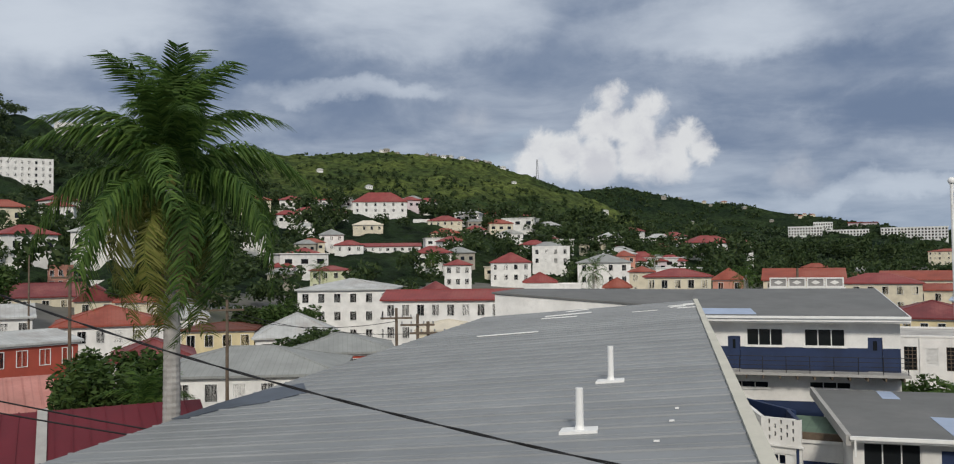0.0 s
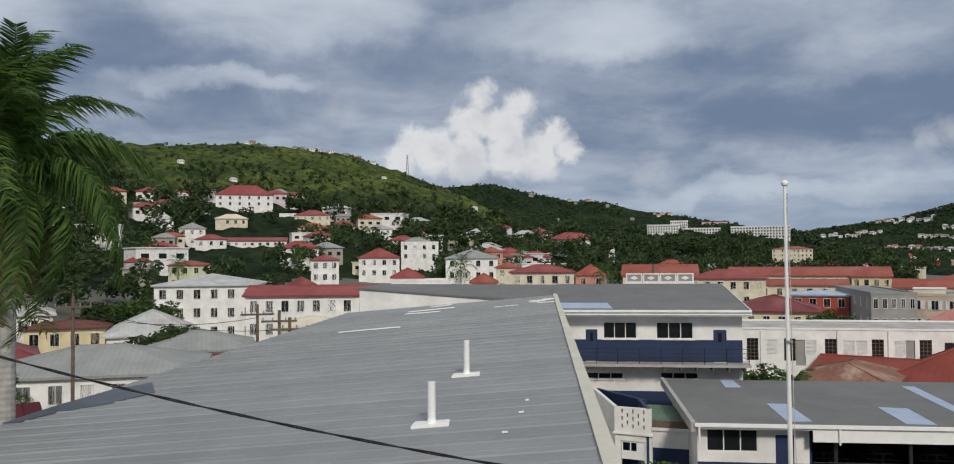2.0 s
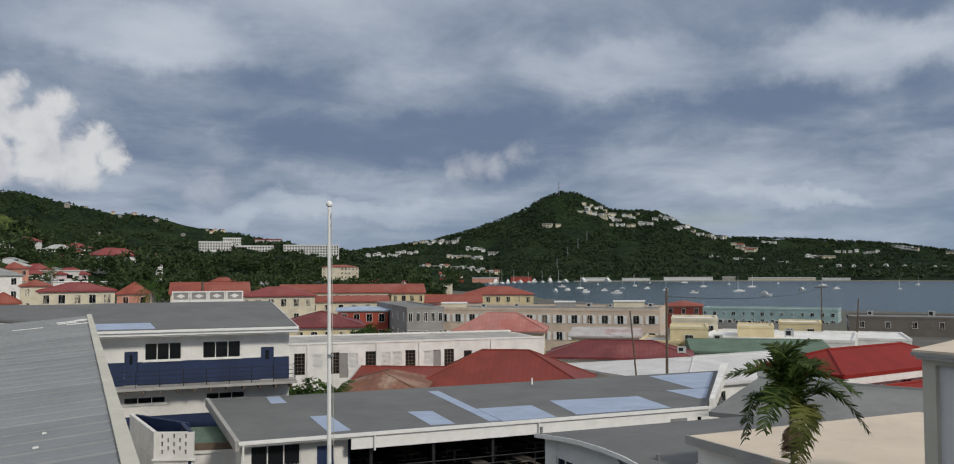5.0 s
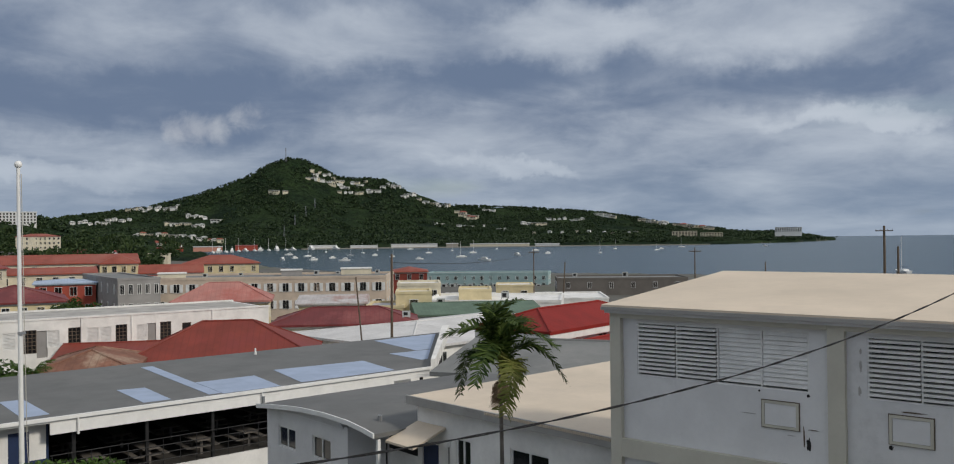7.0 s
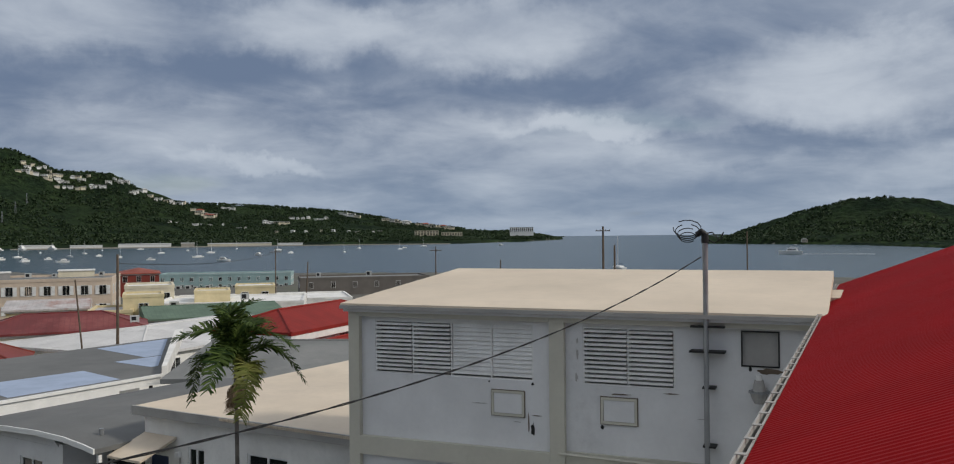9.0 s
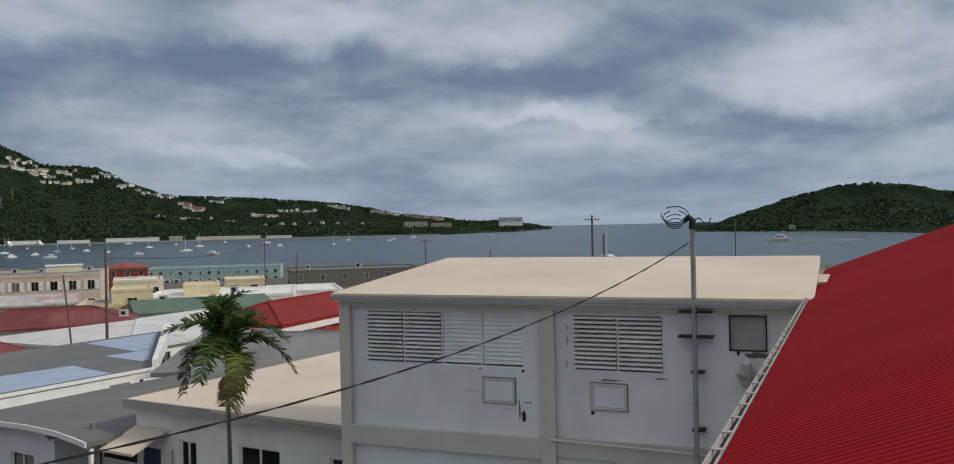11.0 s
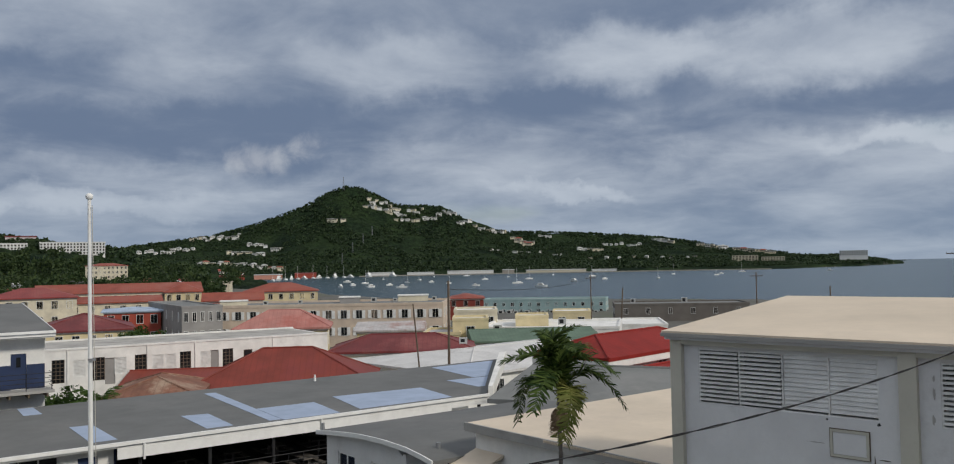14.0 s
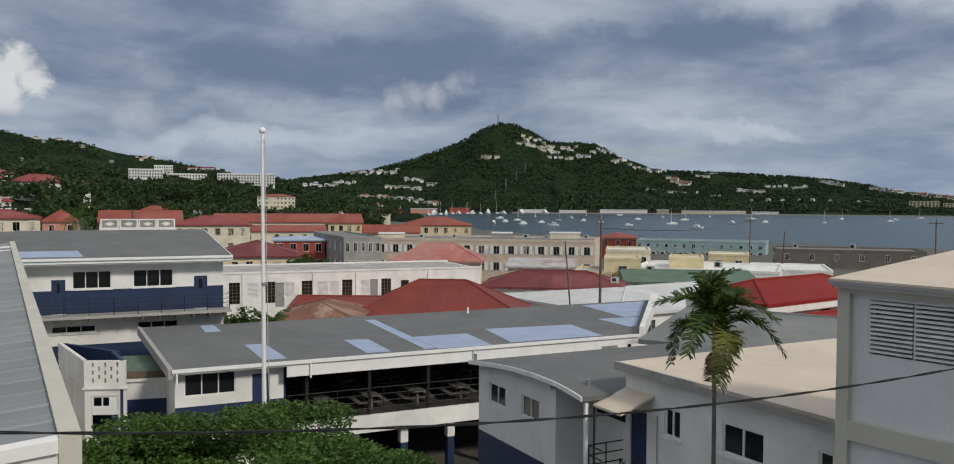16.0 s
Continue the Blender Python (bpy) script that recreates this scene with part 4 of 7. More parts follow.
# vent pipes with spread flashings
for az, el, hgt, rad in ((-21.0, -11.1, 0.80, 0.075), (-18.65, -7.9, 0.88, 0.075)):
    p = on_grey(az, el)
    t = thing("vent_pipe", G @ Matrix.Translation(p), "white painted vent pipe with a spread flashing", "vent pipe", "vent pipes on the roof")
    bm = bmesh.new()
    tube(bm, [(0, 0, -0.02), (0, 0, hgt)], rad, 14, rad * 0.97)
    tube(bm, [(0, 0, 0.02), (0, 0, 0.12)], rad * 1.6, 14, rad * 1.02)
    part("pipe", bm, "white paint", t)
    part("flashing", solid(bmesh.new(), [(-.36, -.22, -.035), (.34, -.20, .022), (.32, .18, .03), (-.34, .20, -.022)], [(-.36, -.22, .02), (.34, -.20, .075), (.32, .18, .082), (-.34, .20, .028)]), "white paint", t)

# dark blue-grey patch along the low edge
bm = bmesh.new()
ring = [on_grey(a, e, (-0.258, 0.778, 0.085)) for a, e in ((-46.5, -9.6), (-45.5, -9.6), (-43.6, -9.2), (-40.7, -8.9), (-38.1, -8.4), (-38.3, -7.8), (-40.6, -8.1), (-43.6, -8.8))]
solid(bm, [v + Vector((0, 0, 0.008)) for v in ring], [v + Vector((0, 0, 0.034)) for v in ring])
part("roof_coating", bm, "slate grey", grey, "dark blue-grey patch along the roof edge")
# strokes of white sealant
for az, el, lx, ly, ang in ((-25.2, -4.83, 2.6, 0.28, 4), (-21.0, -3.55, 2.4, 0.5, 12), (-20.4, -3.3, 1.2, 0.4, 30), (-21.6, -3.75, 1.8, 0.35, -8), (-13.6, -2.95, 1.4, 0.25, 5),
                            (-14.6, -9.6, 0.07, 0.035, 8), (-15.0, -10.4, 0.09, 0.03, 4), (-16.1, -11.7, 0.1, 0.03, -5), (-13.3, -3.1, 0.9, 0.2, -10), (-13.9, -3.05, 0.8, 0.18, 20), (-13.0, -2.85, 0.8, 0.2, 0), (-16.0, -3.35, 1.2, 0.1, 3)):
    p = on_grey(az, el)
    bm = bmesh.new()
    n = 9
    lo, hi = [], []
    for k in range(n * 2):
        s = k / (n - 1) if k < n else (2 * n - 1 - k) / (n - 1)
        jy = (ly / 2 * (0.55 + 0.45 * random.random())) * (-1 if k < n else 1)
        x = (s - 0.5) * lx + random.uniform(-0.02, 0.02) * lx
        xx, yy = x * math.cos(radians(ang)) - jy * math.sin(radians(ang)), x * math.sin(radians(ang)) + jy * math.cos(radians(ang))
        lo.append((xx, yy, SL * xx + RU * yy + 0.018))
        hi.append((xx, yy, SL * xx + RU * yy + 0.05))
    t = part("sealant", solid(bm, lo, hi), "white paint", grey, "stroke of white roof sealant")
    t.location = p

# ---- the navy and white school block behind it ----
S = place(-0.48, 55.0, 0, 80)
school = thing("school_building", S, "white two-storey school block with navy bands and a grey roof", "school building")
sg = ground_at(-5, 58) - 0.5
ups = [(-8.5, -6.45, -5.05, -4.0), (-5.27, -3.05, -5.05, -4.0)]
drs = [(-9.58, -8.86, -6.44, -4.48), (-1.86, -1.08, -6.44, -4.48)]
lows = [(-9.6, -7.3, -7.55, -7.12), (-5.05, -2.8, -7.5, -7.07)]
part("wall", pierced(-11.6, -0.15, sg, -3.6, 0, 0.25, ups + drs + lows), "white", school)
panels("wall", "white", school, (-11.6, -0.15, 10.6, 10.85, sg, -2.9), (-11.6, -11.35, 0.25, 10.6, sg, -3.5), (-0.4, -0.15, 0.25, 10.6, sg, -3.5))
part("floor_slab", boxes((-11.35, -0.4, 0.25, 10.6, -6.75, -6.5)), "concrete", school)
# navy bands in pieces between the openings
band = [(-11.6, -9.58), (-8.86, -1.86), (-1.08, -0.15)]
for x0, x1 in band:
    part("painted_band", boxes((x0, x1, -0.012, 0.0, -6.46, -5.10)), "navy", school)
part("painted_band", boxes((-11.6, -0.15, -0.012, 0.0, -9.6, -8.25)), "navy", school)
for x0, x1, z0, z1 in ups + lows:
    n = 3
    holes = [(x0 + 0.05 + (x1 - x0 - 0.05) * k / n, x0 + (x1 - x0 - 0.05) * (k + 1) / n, z0 + 0.06, z1 - 0.06) for k in range(n)]
    wf = part("window", pierced(x0, x1, z0, z1, 0.04, 0.12, holes), "frame", school)
    part("pane", boxes((x0 + 0.04, x1 - 0.04, 0.075, 0.09, z0 + 0.04, z1 - 0.04)), "glass", wf)
    part("sill", boxes((x0 - 0.08, x1 + 0.08, -0.08, 0.04, z0 - 0.07, z0 - 0.004)), "frame", wf)
for x0, x1, z0, z1 in drs:
    dr = part("door", boxes((x0, x1, 0.06, 0.11, z0, z1)), "navy", school)
    part("door_pane", boxes((x0 + 0.28, x1 - 0.28, 0.045, 0.058, z1 - 0.75, z1 - 0.2)), "glass", dr)
# gallery
part("gallery_floor", boxes((-11.6, 0.15, -1.3, -0.003, -6.62, -6.46)), "concrete", school)
for i in range(13):
    x = -11.4 + i * 0.93
    part("joist", boxes((x, x + 0.09, -1.25, -0.01, -6.84, -6.625)), "old wood", school)
for i in range(10):
    x = -11.5 + i * 1.28
    part("rail_post", tube(bmesh.new(), [(x, -1.22, -6.46), (x, -1.22, -5.5)], 0.025, 6), "black", school)
for z in (-5.52, -5.78, -6.03, -6.26):
    part("rail", tube(bmesh.new(), [(-11.55, -1.22, z), (0.06, -1.22, z), (0.06, -0.05, z)], 0.018, 6), "black", school)
# roof with a deep white fascia
bm = bmesh.new()
solid(bm, [(-11.9, -1.0, -3.42), (0.2, -1.0, -3.42), (0.2, 11.2, -2.2), (-11.9, 11.2, -2.2)], [(-11.9, -1.0, -3.24), (0.2, -1.0, -3.24), (0.2, 11.2, -2.02), (-11.9, 11.2, -2.02)])
part("roof", bm, "membrane", school)
part("fascia", boxes((-11.9, 0.24, -1.08, -1.003, -3.52, -3.22)), "white paint", school)
part("gutter", boxes((-11.9, 0.24, -1.2, -1.083, -3.34, -3.2)), "white paint", school)
bm = bmesh.new()
solid(bm, [(0.203, -1.0, -3.5), (0.25, -1.0, -3.5), (0.25, 11.2, -2.28), (0.203, 11.2, -2.28)], [(0.203, -1.0, -3.2), (0.25, -1.0, -3.2), (0.25, 11.2, -1.98), (0.203, 11.2, -1.98)])
part("bargeboard", bm, "white paint", school)
part("soffit", boxes((-11.9, 0.2, -0.99, -0.004, -3.6, -3.43)), "white", school)


def sroof(x, y):
    return -3.24 + (y + 1) * 0.1


bm = bmesh.new()
solid(bm, [(-11.1, -0.3, sroof(0, -.3) + .004), (-7.9, -0.3, sroof(0, -.3) + .004), (-8.2, 1.9, sroof(0, 1.9) + .004), (-11.3, 1.9, sroof(0, 1.9) + .004)],
      [(-11.1, -0.3, sroof(0, -.3) + .016), (-7.9, -0.3, sroof(0, -.3) + .016), (-8.2, 1.9, sroof(0, 1.9) + .016), (-11.3, 1.9, sroof(0, 1.9) + .016)])
part("roof_patch", bm, "patchblue", school, "pale blue roof patch")
# lower wing on its far side, with a white sloping gable
bm = bmesh.new()
prism(bm, [(-25.2, sg), (-11.95, sg), (-11.95, -3.15), (-25.2, -2.15)], 4.0, 11.0)
part("side_wing", bm, "white", school)
bm = bmesh.new()
solid(bm, [(-25.4, 3.9, -2.12), (-11.93, 3.9, -3.13), (-11.93, 11.2, -2.2), (-25.4, 11.2, -2.12)], [(-25.4, 3.9, -2.0), (-11.93, 3.9, -3.0), (-11.93, 11.2, -2.06), (-25.4, 11.2, -1.98)])
part("side_roof", bm, "membrane", school)

# ---- stair tower with pierced white blocks ----
tg = ground_at(-5, 43) - 0.5
ST = Matrix.Translation((-4.7, 42.11, tg))
tower = thing("stair_tower", ST, "white stair tower with a pierced block parapet and navy inside", "stair tower")
up_ = -7.25 - tg
holes = [(0.34 + c * 0.27, 0.42 + c * 0.27, up_ - 1.0 + r * 0.36 + (0.17 if c % 2 else 0), up_ - 0.8 + r * 0.36 + (0.17 if c % 2 else 0)) for c in range(5) for r in range(2 if c % 2 else 3)]
front = part("parapet", pierced(0, 1.81, up_ - 1.22, up_, 0, 0.18, holes), "white", tower)
front.matrix_local = place(-1.78, 0.32, 0, 100.2)
holes = [(5.1 + c * 0.4, 5.18 + c * 0.4, up_ - 1.0 + r * 0.36 + (0.17 if c % 2 else 0), up_ - 0.8 + r * 0.36 + (0.17 if c % 2 else 0)) for c in range(2) for r in range(2 if c else 3)]
flank = part("parapet", pierced(0, 6.05, up_ - 1.22, up_, 0, 0.18, holes), "white", tower)
flank.matrix_local = place(-3.9, 6.02, 0, 159.6)
o = part("wall", pierced(0, 1.81, 0, up_ - 1.3, 0.06, 0.24, [(0.28, 1.46, up_ - 3.6, up_ - 1.62)]), "white", tower)
o.matrix_local = place(-1.78, 0.32, 0, 100.2)
o = part("wall", boxes((0, 6.05, 0.06, 0.24, 0, up_ - 1.3)), "white", tower)
o.matrix_local = place(-3.9, 6.02, 0, 159.6)
o = part("ledge", boxes((-0.08, 1.9, -0.05, 0.2, up_ - 1.296, up_ - 1.224)), "white", tower)
o.matrix_local = place(-1.78, 0.32, 0, 100.2)
o = part("inner_lining", boxes((0.2, 1.62, 0.184, 0.2, up_ - 1.2, up_ - 0.03)), "navy", tower)
o.matrix_local = place(-1.78, 0.32, 0, 100.2)
o = part("inner_lining", boxes((0.1, 5.8, 0.184, 0.2, up_ - 1.2, up_ - 0.03)), "navy", tower)
o.matrix_local = place(-3.9, 6.02, 0, 159.6)
o = part("side_wall", boxes((0, 2.7, 0, 0.2, 0, up_)), "navy", tower, "navy painted stair wall")
o.matrix_local = place(-0.02, 0.1, 0, -15.6)
o = part("back_wall", boxes((0, 4.5, 0, 0.2, 0, up_ - 0.02)), "navy", tower, "navy painted stair wall")
o.matrix_local = place(-3.7, 5.9, 0, 137)
o = part("stair_window", pierced(0.3, 1.44, up_ - 2.5, up_ - 1.64, 0.12, 0.18, [(0.36, 0.72, up_ - 2.1, up_ - 1.7), (0.77, 1.05, up_ - 2.1, up_ - 1.7)]), "white paint", tower)
o.matrix_local = place(-1.78, 0.32, 0, 100.2)
o = part("stair_door", boxes((1.12, 1.44, 0.19, 0.23, up_ - 3.6, up_ - 1.64)), "navy", tower)
o.matrix_local = place(-1.78, 0.32, 0, 100.2)
# low link with the green landing between tower and terrace
link = thing("link_roof", Matrix.Translation((-3.0, 43.8, tg)), "dull green landing over a white link wall with a navy foot", "landing")
lz = -8.1 - tg
bm = bmesh.new()
solid(bm, [(-1.9, 0, lz - 0.12), (0.75, 0, lz - 0.12), (0.3, 4.6, lz - 0.12), (-2.8, 4.6, lz - 0.12)], [(-1.9, 0, lz), (0.75, 0, lz), (0.3, 4.6, lz), (-2.8, 4.6, lz)])
part("landing", bm, "green", link, "dull green landing floor")
part("kerb", boxes((-1.95, 0.8, -0.16, -0.004, lz - 0.3, lz + 0.03)), "old wood", link, "weathered brown landing edge")
part("ledge", boxes((-1.95, 0.9, -0.2, -0.02, lz - 0.45, lz - 0.304)), "white", link)
part("wall", boxes((-1.85, 0.75, -0.1, 0.1, 0, lz - 0.454)), "white", link)
part("painted_band", boxes((-1.85, 0.75, -0.113, -0.1, 0, lz - 1.3)), "navy", link)

# ---- terrace block with the long patched roof ----
TB = place(-2.5, 39.9, 0, 79.4)
terrace = thing("terrace_building", TB, "long white terrace block under a patched grey roof", "terrace building")
ty = ground_at(10, 45) - 0.5


def troof(y):
    return -7.4 + 0.02 * y


bm = bmesh.new()
solid(bm, [(0, 0, -7.6), (25, 0, -7.6), (35.2, 12, -7.36), (-0.3, 12, -7.36)], [(0, 0, troof(0)), (25, 0, troof(0)), (35.2, 12, troof(12)), (-0.3, 12, troof(12))])
part("roof", bm, "membrane", terrace)
panels("fascia", "white paint", terrace, (-0.05, 5.0, -0.08, -0.003, -7.6, -7.36), (5.0, 22.5, -0.08, -0.003, -8.1, -7.36))
part("fascia", boxes((22.503, 25.0, -0.08, -0.003, -7.9, -7.36)), "white paint", terrace)
part("gutter", boxes((-0.05, 25.1, -0.2, -0.083, -7.5, -7.35)), "white paint", terrace)
bm = bmesh.new()
solid(bm, [(-0.2, -0.1, -7.75), (-0.004, -0.1, -7.75), (-0.304, 12.1, -7.5), (-0.5, 12.1, -7.5)], [(-0.2, -0.1, -7.3), (-0.004, -0.1, -7.3), (-0.304, 12.1, -7.05), (-0.5, 12.1, -7.05)])
part("bargeboard", bm, "concrete", terrace)
bm = bmesh.new()
solid(bm, [(25.05, -0.1, -7.7), (25.3, -0.2, -7.7), (36.0, 12, -7.4), (35.3, 12, -7.4)], [(25.05, -0.1, -6.95), (25.3, -0.2, -6.95), (36.0, 12, -6.65), (35.3, 12, -6.65)])
part("end_wall", bm, "white", terrace)
tw = [(0.55, 2.8, -8.75, -7.72)]
td = [(3.55, 4.35, -10.3, -7.95)]
part("wall", pierced(0.15, 5.0, ty, -7.61, 0.6, 0.8, tw + td), "white", terrace)
part("painted_band", boxes((0.15, 3.55, 0.585, 0.6, -10.45, -9.2)), "navy", terrace)
part("painted_band", boxes((4.35, 5.0, 0.585, 0.6, -10.45, -9.2)), "navy", terrace)
for x0, x1, z0, z1 in tw:
    holes = [(x0 + 0.05 + (x1 - x0 - 0.05) * k / 3, x0 + (x1 - x0 - 0.05) * (k + 1) / 3, z0 + 0.06, z1 - 0.06) for k in range(3)]
    wf = part("window", pierced(x0, x1, z0, z1, 0.64, 0.72, holes), "frame", terrace)
    part("pane", boxes((x0 + 0.04, x1 - 0.04, 0.675, 0.69, z0 + 0.04, z1 - 0.04)), "glass", wf)
dr = part("door", boxes((3.55, 4.35, 0.66, 0.71, -10.3, -7.95)), "navy", terrace)
part("side_wall", boxes((0.15, 0.35, 0.8, 11.5, ty, -7.65)), "white", terrace)
# the gallery's deep shade is put into the colour of back wall and floor
part("back_wall", boxes((0.35, 25.0, 11.5, 11.7, ty, -7.45)), "room shade", terrace)
part("terrace_floor", boxes((5.0, 25.0, 0.1, 11.5, -10.75, -10.45)), "shaded interior", terrace)
part("inner_wall", boxes((5.0, 5.15, 0.8, 11.5, -10.45, -7.65)), "navy", terrace)
part("parapet_beam", boxes((5.0, 25.0, -0.05, 0.097, -11.15, -10.3)), "white", terrace)
for i in range(7):
    x = 6.0 + i * 3.1
    part("post", boxes((x - 0.07, x + 0.07, 0.15, 0.29, -10.45, -7.62)), "black", terrace)
for i in range(26):
    x = 5.1 + i * 0.78
    part("rail_post", tube(bmesh.new(), [(x, 0.02, -10.3), (x, 0.02, -9.0)], 0.018, 5), "black", terrace)
for z in (-9.0, -9.33, -9.66, -9.98):
    part("rail", tube(bmesh.new(), [(5.0, 0.02, z), (25, 0.02, z)], 0.022, 6), "black", terrace)
for i in range(8):
    x = 5.85 + i * 2.56
    part("pillar", boxes((x - 0.18, x + 0.18, 0.3, 0.66, ty, -11.95)), "navy", terrace)
    part("pillar_head", boxes((x - 0.2, x + 0.2, 0.28, 0.68, -11.95, -11.154)), "white", terrace)
# picnic tables with benches in the gallery
for i in range(7):
    for j in range(2):
        t = thing("picnic_table", TB @ Matrix.Translation((7.2 + i * 2.5, 2.2 + j * 4.0, -10.45)), "dark grey picnic table with benches in the gallery", "table", "tables in the gallery")
        part("tabletop", boxes((-0.4, 0.4, -0.9, 0.9, 0.7, 0.75)), "sootgrey", t)
        for s in (-1, 1):
            part("bench", boxes((s * 0.7 - 0.13, s * 0.7 + 0.13, -0.9, 0.9, 0.4, 0.45)), "sootgrey", t)
            part("leg", boxes((-0.75, 0.75, s * 0.6 - 0.04, s * 0.6 + 0.04, 0.33, 0.4)), "sootgrey", t)
            part("trestle", boxes((-0.06, 0.06, s * 0.6 - 0.04, s * 0.6 + 0.04, 0, 0.7)), "sootgrey", t)
PATCHES = (((2.8, 9.5), (3.65, 9.5), (3.6, 11.8), (2.85, 11.8)), ((4.1, 0.75), (5.2, 0.8), (5.05, 4.85), (4.05, 4.95)), ((9.1, 0.6), (10.35, 0.55), (10.4, 4.2), (9.1, 4.4)),
           ((12.15, 0.5), (12.76, 0.5), (12.95, 10.4), (12.3, 10.4)), ((12.8, 0.3), (15.8, 0.25), (16.1, 3.85), (12.85, 3.9)), ((17.1, 0.5), (22.9, 0.45), (23.3, 4.3), (17.7, 4.8)),
           ((28.2, 5.65), (29.4, 5.65), (34.3, 11.5), (28.65, 11.2)), ((26.2, 2.4), (26.7, 2.4), (29.2, 5.4), (26.1, 5.6)))
for ring in PATCHES:
    bm = bmesh.new()
    solid(bm, [(x, y, troof(y) + .004) for x, y in ring], [(x, y, troof(y) + .016) for x, y in ring])
    part("roof_patch", bm, "patchblue", terrace, "pale blue roof patch")
part("roof_vent", tube(bmesh.new(), [(19.5, 10.8, troof(10.8)), (19.5, 10.8, troof(10.8) + 0.4)], 0.08, 8, 0.05), "white paint", terrace)
for x in (0.15, 6.1, 14.6):
    part("downpipe", tube(bmesh.new(), [(x, -0.14, -7.5), (x, -0.14, -8.2)], 0.05, 8), "white paint", terrace)

# ---- annexe with the low arched roof ----
AX = place(9.1, 31.7, 0, 169)
annex = thing("annexe", AX, "pale grey annexe with a low arched grey roof and navy foot", "annexe")
ag = ground_at(12, 28) - 0.5
aw = [(0.86, 2.1, -7.38, -6.62), (3.27, 4.45, -7.34, -6.58)]
part("wall", pierced(0, 5.3, ag, -6.1, 0, 0.2, aw), "wallgrey", annex)
part("painted_band", boxes((0, 5.3, -0.012, 0.0, ag, -8.6)), "navy", annex)
panels("wall", "wallgrey", annex, (0, 0.2, 0.2, 9.0, ag, -6.12), (5.3, 5.5, 0.0, 9.0, ag, -6.0), (0.2, 5.3, 8.8, 9.0, ag, -6.1))
for x0, x1, z0, z1 in aw:
    wf = part("window", pierced(x0, x1, z0, z1, 0.04, 0.12, [(x0 + 0.06, (x0 + x1) / 2 - 0.025, z0 + 0.06, z1 - 0.06), ((x0 + x1) / 2 + 0.025, x1 - 0.06, z0 + 0.06, z1 - 0.06)]), "frame", annex)
    part("pane", boxes((x0 + 0.04, x1 - 0.04, 0.075, 0.09, z0 + 0.04, z1 - 0.04)), "glass", wf)
arch = [(-0.1, -5.98), (0.95, -5.86), (2.1, -5.74), (3.2, -5.65), (4.75, -5.6), (6.1, -5.63), (7.0, -5.72), (7.55, -5.8)]
bm = bmesh.new()
prism(bm, arch + [(x, z - 0.14) for x, z in arch[::-1]], -0.35, 9.4)
part("roof", bm, "membrane", annex)
bm = bmesh.new()
prism(bm, [(x, z + 0.02) for x, z in arch] + [(x, z - 0.13) for x, z in arch[::-1]], -0.4, -0.353)
part("fascia", bm, "white paint", annex)
bm = bmesh.new()
prism(bm, [(0.0, -6.096)] + [(max(0.0, min(5.3, x)), z - 0.145) for x, z in arch[:5]] + [(5.3, -6.096)], 0.0, 0.2)
part("gable_wall", bm, "wallgrey", annex)
part("porch_post", boxes((7.4, 7.5, -0.2, -0.1, ag, -6.0)), "white paint", annex)
part("porch_back", boxes((5.5, 7.7, 1.6, 1.75, ag, -6.9)), "white", annex)
# navy foot of the porch back, its diagonal edge drawn as the stair shadow
part("porch_band", prism(bmesh.new(), [(5.6, ag), (7.7, ag), (7.7, -7.2), (7.3, -7.2)], 1.58, 1.597), "navy", annex)
# near-black slab paints the shade inside the porch
part("porch_opening", boxes((5.5, 7.7, 1.6, 1.75, -6.896, -5.95)), "room shade", annex)
part("roof_vent", tube(bmesh.new(), [(6.6, 0.5, -5.9), (6.6, 0.5, -5.5)], 0.07, 10), "steel", annex)
part("roof_vent", tube(bmesh.new(), [(0.1, -0.2, -6.1), (0.1, -0.2, -5.7)], 0.06, 10), "steel", annex)

# ---- wing with the cream roof ----
W = place(11.8, 24.6, 0, 167)
wing = thing("school_wing", W, "white single-storey wing with a flat cream roof", "school wing")
wgz = ground_at(14, 20) - 0.5
wd = (0.22, 1.0, -8.3, -6.25)
ww = [(1.78, 2.45, -6.72, -5.88), (4.06, 5.51, -6.62, -5.78), (7.15, 7.95, -6.6, -5.75)]
part("wall", pierced(0, 13, wgz, -5.0, 0, 0.2, [wd] + ww), "white", wing)
panels("wall", "white", wing, (0, 0.2, 0.2, 9.5, wgz, -5.0), (12.8, 13, 0.2, 9.5, wgz, -5.0), (0.2, 12.8, 9.3, 9.5, wgz, -5.0))
part("roof", boxes((-0.15, 13.1, -0.25, 9.7, -4.996, -4.86)), "roofcream", wing)
part("drip_edge", boxes((-0.18, 13.1, -0.32, -0.253, -5.1, -4.84)), "concrete", wing)
bm = bmesh.new()
for k in range(158):
    x = 3.4 + k * 0.06
    box(bm, x, x + 0.03, -0.345, -0.322, -4.93, -4.86)
tagged(part("roof_edge_ribs", bm, "roofcream", wing), kind="stuff")
